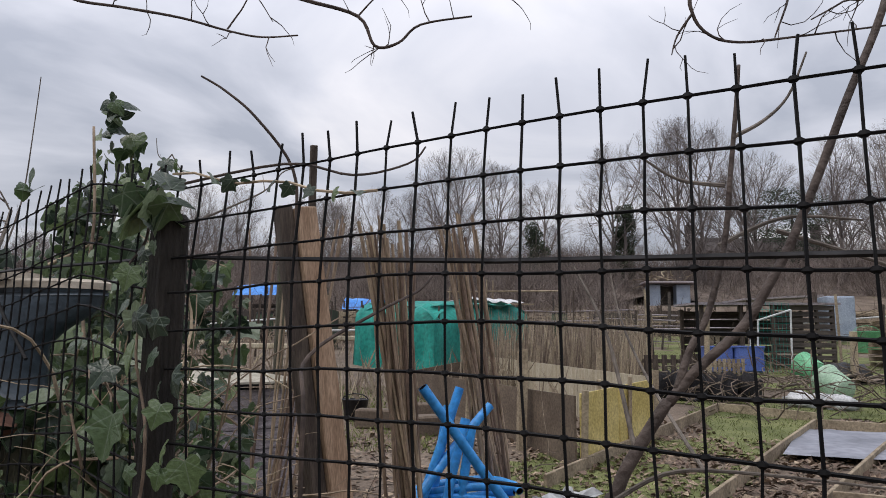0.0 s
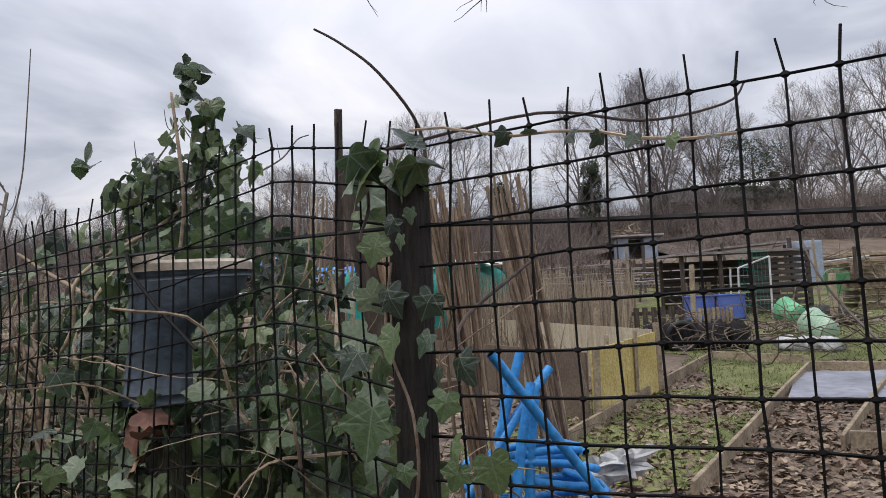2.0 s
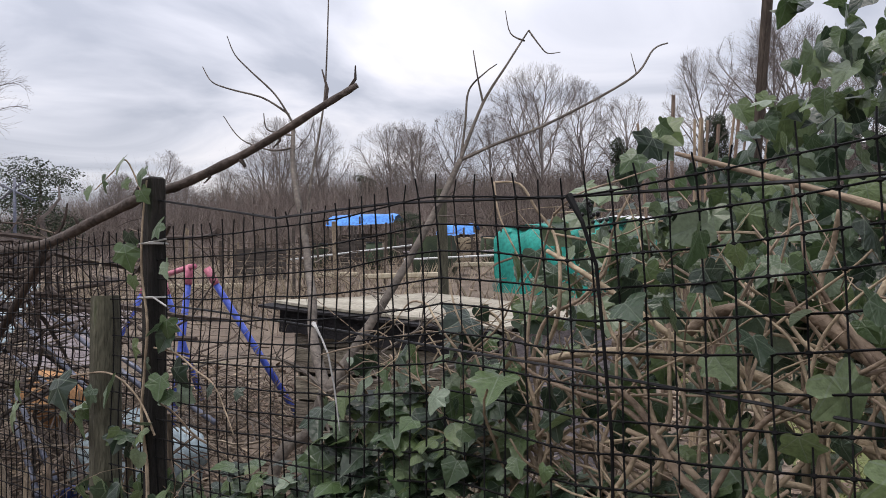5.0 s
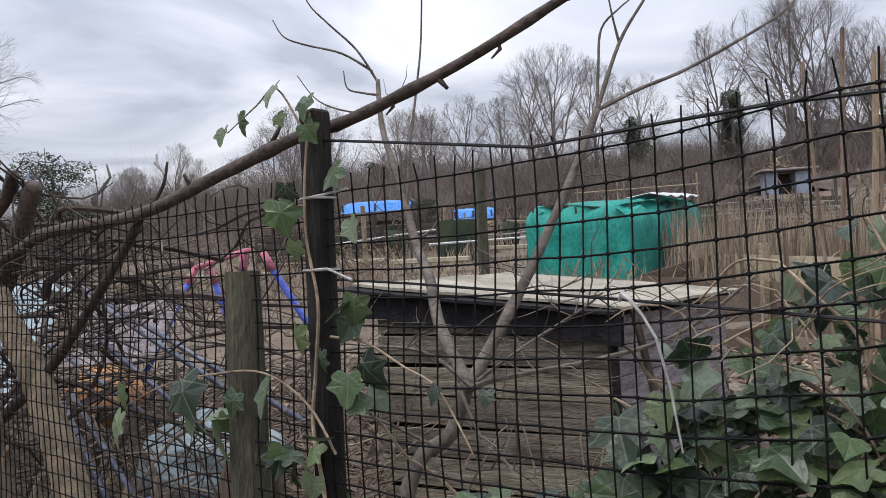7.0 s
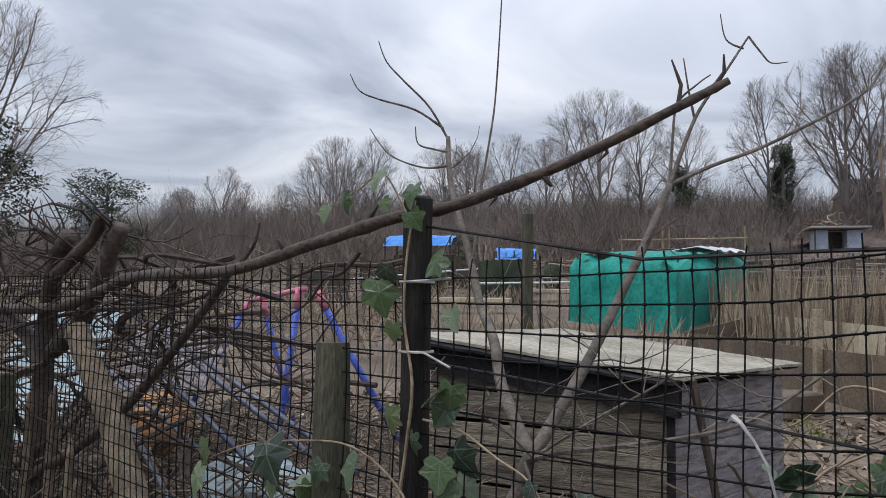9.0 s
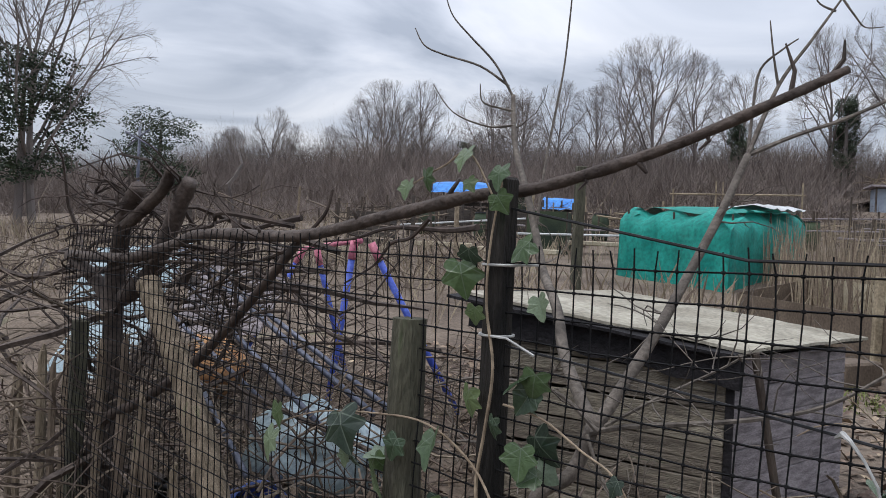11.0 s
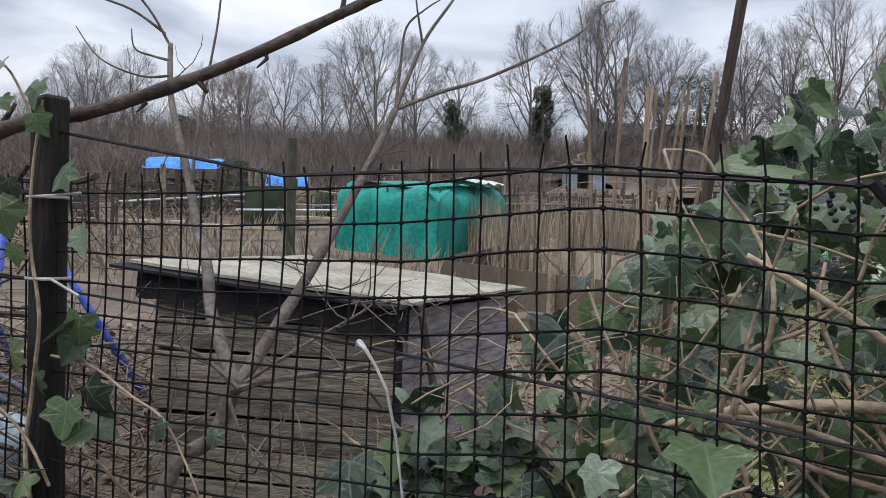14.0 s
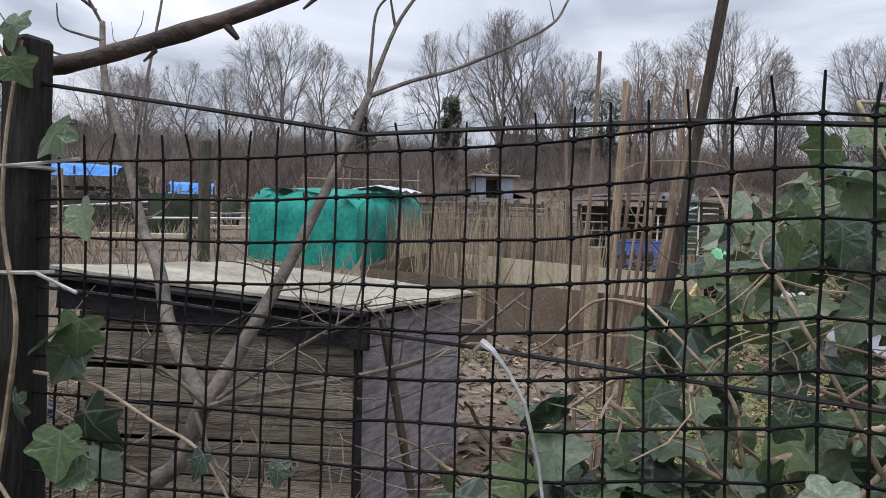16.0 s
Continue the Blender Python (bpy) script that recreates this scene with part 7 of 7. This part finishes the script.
bush = ivy("ivy_bush", (*fence_at(0.9, 0.2).xy, 0.1), "dense dark green ivy bush climbing over the fence", [
    (0.95, 0.35, 2.21, 0.03, 0.03, 0.05, 9, 0.1, 1), (0.97, 0.38, 2.12, 0.06, 0.06, 0.06, 24, 0.2, 1), (1.00, 0.48, 2.07, 0.10, 0.09, 0.06, 34, 0.2, 1), (1.10, 0.46, 2.02, 0.15, 0.10, 0.07, 70, 0.2, 1), (1.36, 0.32, 2.07, 0.03, 0.03, 0.03, 4, 0.3, 1), (1.28, 0.46, 2.03, 0.09, 0.08, 0.07, 32, 0.2, 1), (1.30, 0.42, 1.96, 0.12, 0.07, 0.08, 34, 0.3, 1), (0.86, 0.40, 1.98, 0.07, 0.06, 0.06, 16, 0.3, 1),
    (1.10, 0.45, 1.90, 0.22, 0.12, 0.09, 120, 0.3, 1), (1.00, 0.36, 1.76, 0.26, 0.12, 0.09, 150, 0.3), (0.48, 0.10, 1.36, 0.28, 0.06, 0.18, 150, 0.3), (0.82, 0.08, 1.34, 0.22, 0.05, 0.14, 60, 0.3), (0.58, -0.012, 1.43, 0.12, 0.01, 0.07, 14, 0.1), (0.62, 0.20, 1.78, 0.06, 0.04, 0.04, 8, 0.2), (1.44, 0.40, 1.84, 0.07, 0.07, 0.07, 8, 0.3, 1), (1.62, 0.25, 1.72, 0.07, 0.06, 0.06, 5, 0.3),
    (1.05, 0.28, 1.56, 0.42, 0.12, 0.12, 230, 0.3), (0.48, 0.18, 1.52, 0.24, 0.08, 0.13, 130, 0.3), (1.42, 0.26, 1.57, 0.20, 0.10, 0.12, 90, 0.3), (1.66, 0.18, 1.50, 0.16, 0.06, 0.10, 20, 0.3), (1.86, 0.10, 1.44, 0.12, 0.06, 0.09, 20, 0.3), (1.97, 0.06, 1.44, 0.06, 0.04, 0.08, 10, 0.3),
    (1.70, 0.04, 1.25, 0.60, 0.09, 0.09, 420, 2.2), (1.35, 0.08, 1.30, 0.45, 0.07, 0.07, 200, 2.0), (1.95, 0.06, 1.36, 0.25, 0.07, 0.07, 110, 1.6), (0.70, 0.14, 1.25, 0.55, 0.09, 0.15, 300, 0.4), (2.2, 0.0, 1.21, 0.3, 0.06, 0.09, 120, 2.0), (0.25, 0.12, 1.35, 0.2, 0.07, 0.18, 80, 0.3),
    (0.75, -0.02, 1.47, 0.25, 0.02, 0.10, 18, 0.2), (1.15, -0.02, 1.52, 0.22, 0.02, 0.12, 12, 0.2), (1.78, -0.03, 1.36, 0.25, 0.02, 0.12, 14, 0.4), (0.32, -0.02, 1.3, 0.2, 0.02, 0.15, 10, 0.2), (2.6, 0.02, 1.12, 0.3, 0.05, 0.1, 60, 0.6), (0.60, 0.02, 1.48, 0.09, 0.02, 0.05, 26, 0.1), (1.56, 0.80, 1.74, 0.15, 0.12, 0.26, 150, 0.3), (1.40, 0.60, 1.80, 0.14, 0.12, 0.22, 90, 0.3, 1), (1.50, 0.72, 1.35, 0.2, 0.14, 0.3, 110, 0.3), (0.73, 0.30, 1.87, 0.07, 0.05, 0.05, 9, 0.3, 1), (0.56, 0.25, 1.80, 0.05, 0.04, 0.04, 5, 0.3, 1), (1.32, 0.36, 1.70, 0.22, 0.06, 0.16, 90, 0.3), (0.95, 0.44, 1.10, 0.75, 0.08, 0.45, 620, 0.3), (0.85, 0.24, 1.22, 0.40, 0.06, 0.22, 150, 0.4), (0.75, 0.55, 1.0, 0.5, 0.1, 0.4, 200, 0.4), (1.10, 0.43, 1.52, 0.38, 0.08, 0.20, 210, 0.3), (1.55, 0.34, 1.10, 0.3, 0.08, 0.3, 80, 0.4), (1.58, 0.24, 1.42, 0.20, 0.07, 0.10, 45, 0.3), (1.30, -0.02, 1.62, 0.25, 0.02, 0.10, 10, 0.2), (1.42, 0.05, 1.62, 0.15, 0.05, 0.10, 16, 0.3), (0.33, 0.07, 1.46, 0.20, 0.05, 0.11, 80, 0.3), (0.30, 0.12, 1.24, 0.28, 0.08, 0.24, 230, 0.3), (0.88, 0.62, 1.68, 0.13, 0.10, 0.20, 110, 0.3), (0.74, 0.52, 1.36, 0.22, 0.10, 0.25, 130, 0.3), (0.95, 0.40, 1.62, 0.2, 0.08, 0.14, 90, 0.3), (1.05, 0.52, 1.28, 0.32, 0.10, 0.25, 220, 0.3)], 101, 300, 620, (0.023, 0.051))
# the woody, forking framework of the ivy
rng = random.Random(111)


def ivy_wood(geo, u, off, z, du, dz, r, steps, level):
    pts = [(u, off, z)]
    for i in range(steps):
        du += rng.gauss(0, 0.3)
        dz += rng.gauss(0, 0.25) + (0.05 if z < 1.3 else -0.03)
        n = math.hypot(du, dz)
        du, dz = du / n, dz / n
        s = rng.uniform(0.045, 0.075)
        u, z, off = u + du * s, min(z + dz * s, 1.80), max(0.035, off + rng.gauss(0, 0.012))
        pts.append((u, off, z))
        if level < 2 and rng.random() < (0.42 if level == 0 else 0.28):
            ivy_wood(geo, u, off, z, du + rng.gauss(0, 0.9), dz + rng.gauss(0, 0.7), r * (0.62 - 0.02 * i), max(3, steps - 2 - level), level + 1)
    limb(geo, [fence_at(*p) for p in pts], r, r * 0.4, 6, 0.3, int(u * 100))


for u, off, z, du, dz, r in ((1.05, 0.14, 1.0, 0.5, 1, 0.010), (1.25, 0.12, 1.1, 0.9, 0.6, 0.011), (1.35, 0.10, 1.0, 0.4, 1, 0.008), (1.5, 0.12, 1.05, -0.5, 1, 0.009), (1.6, 0.1, 1.1, 0.8, 0.7, 0.008), (1.75, 0.1, 1.0, 0.2, 1, 0.008), (1.1, 0.15, 1.35, 1, 0.2, 0.009), (0.7, 0.15, 1.0, 0.3, 1, 0.007), (0.45, 0.14, 1.0, 0.1, 1, 0.006), (1.2, 0.12, 1.25, 1, -0.1, 0.008), (0.9, 0.12, 1.1, -0.4, 1, 0.006), (1.9, 0.07, 1.15, -0.6, 0.8, 0.006), (1.45, 0.05, 1.15, 0.9, 0.4, 0.007), (1.7, 0.05, 1.2, -0.9, 0.5, 0.006), (1.3, 0.05, 1.3, 1, 0.3, 0.008), (1.55, 0.04, 1.0, 0.3, 1, 0.006), (1.85, 0.05, 1.05, -0.3, 1, 0.005), (1.15, 0.06, 1.15, 0.8, 0.6, 0.006)):
    g = Geo()
    ivy_wood(g, u, off, z, du, dz, r, 8, 0)
    part("woody_stem", g, M_vine, bush, "forking pale ivy stem", smooth=True)
g = Geo()
for pts, r in (([(1.5, 0.22, 0.1), (1.46, 0.22, 0.9), (1.36, 0.2, 1.22), (1.33, 0.18, 1.45), (1.24, 0.22, 1.62), (1.20, 0.22, 1.75), (1.14, 0.40, 1.88), (1.07, 0.47, 1.98), (0.98, 0.42, 2.12)], 0.006), ([(1.20, 0.18, 1.35), (1.35, 0.14, 1.48), (1.55, 0.12, 1.52), (1.72, 0.1, 1.50), (1.86, 0.1, 1.44)], 0.009), ([(1.23, 0.18, 1.5), (1.33, 0.16, 1.58), (1.44, 0.14, 1.58), (1.48, 0.13, 1.55)], 0.013),
               ([(1.25, 0.15, 1.2), (1.5, 0.13, 1.33), (1.75, 0.1, 1.38), (2.0, 0.08, 1.30)], 0.008), ([(1.0, 0.2, 0.6), (1.12, 0.2, 1.2), (1.10, 0.2, 1.42), (1.18, 0.2, 1.6), (1.25, 0.36, 1.80), (1.28, 0.50, 1.92), (1.30, 0.50, 2.02)], 0.006), ([(1.20, 0.24, 1.7), (1.4, 0.22, 1.78), (1.53, 0.22, 1.83)], 0.006), ([(1.0, 0.2, 1.4), (1.3, 0.15, 1.42), (1.6, 0.1, 1.62), (1.7, 0.1, 1.68)], 0.006), ([(0.8, 0.3, 0.4), (0.88, 0.3, 1.1), (0.84, 0.3, 1.4), (0.92, 0.3, 1.7), (0.90, 0.30, 1.9), (0.945, 0.30, 2.15)], 0.0055), ([(1.4, 0.12, 0.5), (1.5, 0.12, 1.1), (1.62, 0.1, 1.3), (1.9, 0.08, 1.42), (2.02, 0.06, 1.5)], 0.005)):
    g = Geo()
    limb(g, [fence_at(*p) for p in pts], r, r * 0.6, 8, 0.3, int(r * 1000))
    part("trunk", g, M_vine, bush, "thick pale ivy trunk", smooth=True)
berries = Geo()
rng = random.Random(3)
for c_ in ((0.84, 0.40, 2.0), (1.62, 0.1, 1.73), (0.7, 0.02, 1.58)):
    for k in range(14):
        p = fence_at(c_[0] + rng.gauss(0, 0.012), c_[1] + rng.gauss(0, 0.008), c_[2] + rng.gauss(0, 0.01))
        berries.blob(p, (0.0034, 0.0034, 0.0034), k, 5, 0.1)
part("berry_cluster", berries, M_black, bush, "clusters of black ivy berries", smooth=True)["kind"] = "stuff"

post_ivy = ivy("ivy_plant", (*fence_at(0.0, -0.05).xy, 0.1), "ivy with pale-veined leaves winding up a dark post", [
    (0.03, -0.04, 1.785, 0.06, 0.025, 0.025, 13, 0.3), (-0.05, -0.03, 1.00, 0.14, 0.03, 0.10, 26, 0.5), (0.10, 0.03, 1.76, 0.04, 0.02, 0.03, 4, 0.3), (0.13, 0.03, 1.45, 0.05, 0.03, 0.16, 14, 0.2), (0.14, 0.02, 1.28, 0.08, 0.02, 0.12, 18, 0.2), (0.24, 0.03, 1.40, 0.10, 0.03, 0.14, 26, 0.2), (0.09, -0.025, 1.64, 0.03, 0.01, 0.03, 2, 0.1)], 102, 230, 4, (0.032, 0.048), 1.7)
hang_leaves(post_ivy, ((0.025, 1.695, 0.032), (0.02, 1.64, 0.035), (0.007, 1.6, 0.039), (-0.045, 1.632, 0.032), (0.057, 1.576, 0.035), (-0.038, 1.592, 0.027), (-0.071, 1.569, 0.034), (0.037, 1.518, 0.057), (-0.058, 1.534, 0.03), (-0.045, 1.557, 0.018), (-0.023, 1.509, 0.022), (-0.055, 1.487, 0.031), (-0.098, 1.475, 0.039), (0.0, 1.461, 0.023), (-0.068, 1.465, 0.027), (-0.01, 1.695, 0.017), (0.004, 1.715, 0.021), (-0.021, 1.722, 0.017), (0.011, 1.5, 0.022)), 17)
g = Geo()
pts = [fence_at(0.0 - 0.042 * k, -0.02, 1.815 - 0.0082 * k + 0.004 * math.sin(k * 1.7)) for k in range(9)]
g.tube(pts, 0.0016, 5)
limb(g, [fence_at(0.012 + 0.022 * math.sin(k * 1.7), -0.036, 0.95 + 0.08 * k) for k in range(10)], 0.003, 0.0015, 6)
part("vine", g, M_vine, post_ivy)
rng = random.Random(4)
for k in range(8):
    ob = part("leaf", LEAF_MESH[k % 5], None, post_ivy)
    ob.matrix_basis = Matrix.Translation(-post_ivy.location) @ leaf_pose(rng, fence_at(-0.09 - 0.032 * k, -0.025, 1.797 - 0.0062 * k), 0.021 - 0.001 * k, 0.1)
    ob.matrix_parent_inverse = Matrix()

post_ivy = ivy("ivy_plant", (*fence_at(2.72, -0.05).xy, 0.1), "straggling ivy with large leaves on a dark post", [
    (2.75, -0.03, 1.14, 0.3, 0.03, 0.08, 26, 0.4), (2.60, -0.03, 1.47, 0.05, 0.015, 0.10, 6, 0.1), (2.74, -0.045, 1.30, 0.10, 0.01, 0.06, 8, 0.1), (3.0, -0.03, 1.33, 0.14, 0.02, 0.05, 5, 0.2)], 103, 130, 4, (0.036, 0.056), 1.6)
hang_leaves(post_ivy, ((2.76, 1.95, 0.049), (2.87, 1.915, 0.044), (2.91, 1.895, 0.040), (2.75, 1.895, 0.029), (2.68, 1.915, 0.046), (2.68, 1.865, 0.041), (2.61, 1.785, 0.052), (2.58, 1.693, 0.043), (2.77, 1.743, 0.071), (2.75, 1.768, 0.047), (2.72, 1.665, 0.037), (2.73, 1.515, 0.056), (2.81, 1.42, 0.074), (3.10, 1.405, 0.095), (3.35, 1.315, 0.080), (3.33, 1.38, 0.062), (2.58, 1.565, 0.051), (2.60, 1.44, 0.056), (2.67, 1.475, 0.041), (2.91, 1.39, 0.052), (2.42, 1.43, 0.031), (2.33, 1.43, 0.026)), 18)
g = Geo()
limb(g, [fence_at(2.70 + 0.014 * math.sin(k * 1.9), -0.036, 0.9 + 0.11 * k) for k in range(10)], 0.005, 0.002, 6, 0.3, 4)
limb(g, [fence_at(2.70, -0.04, 1.86), fence_at(2.76, -0.045, 1.945), fence_at(2.82, -0.045, 1.925), fence_at(2.87, -0.04, 1.91), fence_at(2.92, -0.04, 1.89)], 0.0022, 0.0012, 6)
limb(g, [fence_at(2.66, -0.035, 1.30), fence_at(2.72, -0.04, 1.38), fence_at(2.84, -0.04, 1.43), fence_at(3.0, -0.035, 1.42), fence_at(3.2, -0.03, 1.385), fence_at(3.36, -0.03, 1.33)], 0.0026, 0.0014, 6)
limb(g, [fence_at(2.66, -0.035, 1.50), fence_at(2.58, -0.03, 1.49), fence_at(2.50, -0.03, 1.455), fence_at(2.44, -0.03, 1.43), fence_at(2.40, -0.03, 1.38), fence_at(2.37, -0.03, 1.33)], 0.0024, 0.0013, 6)
part("vine", g, M_vine, post_ivy)
ivy("ivy_plant", (*fence_at(1.95, 0.1).xy, 0.1), "loose ivy with broad grey-green leaves spilling through the mesh", [
    (1.97, 0.24, 1.56, 0.07, 0.08, 0.06, 6, 0.6), (1.90, 0.34, 1.60, 0.07, 0.10, 0.07, 9, 0.6), (1.84, 0.62, 1.68, 0.09, 0.14, 0.10, 26, 0.5), (1.72, 0.66, 1.76, 0.09, 0.14, 0.10, 36, 0.4), (1.62, 0.62, 1.84, 0.07, 0.12, 0.08, 16, 0.4), (1.52, 0.60, 1.94, 0.06, 0.10, 0.07, 8, 0.4), (1.82, 0.26, 1.70, 0.06, 0.10, 0.06, 7, 0.5), (1.73, 0.32, 1.79, 0.05, 0.10, 0.06, 8, 0.4), (1.67, 0.42, 1.88, 0.05, 0.10, 0.06, 9, 0.4),
    (1.90, 0.12, 1.42, 0.14, 0.07, 0.09, 20, 0.6), (2.06, 0.08, 1.42, 0.10, 0.06, 0.10, 20, 0.6), (2.13, 0.05, 1.33, 0.10, 0.05, 0.10, 18, 0.6), (1.72, 0.02, 1.42, 0.14, 0.03, 0.12, 16, 0.5), (1.80, 0.50, 1.55, 0.15, 0.15, 0.20, 60, 0.5)], 104, 230, 60, (0.036, 0.060), 1.7)
rng = random.Random(8)
curled = Geo()
for k in range(4):
    curled.add(LEAVES[1], leaf_pose(rng, fence_at(0.555 + rng.uniform(-0.012, 0.012), -0.02, 1.49 - 0.022 * k), 0.055, 0.0))
curled.uv = None
single("dead_leaves", curled, M_dryleaf, "curled brown dead leaves caught below the boot", "leaves")
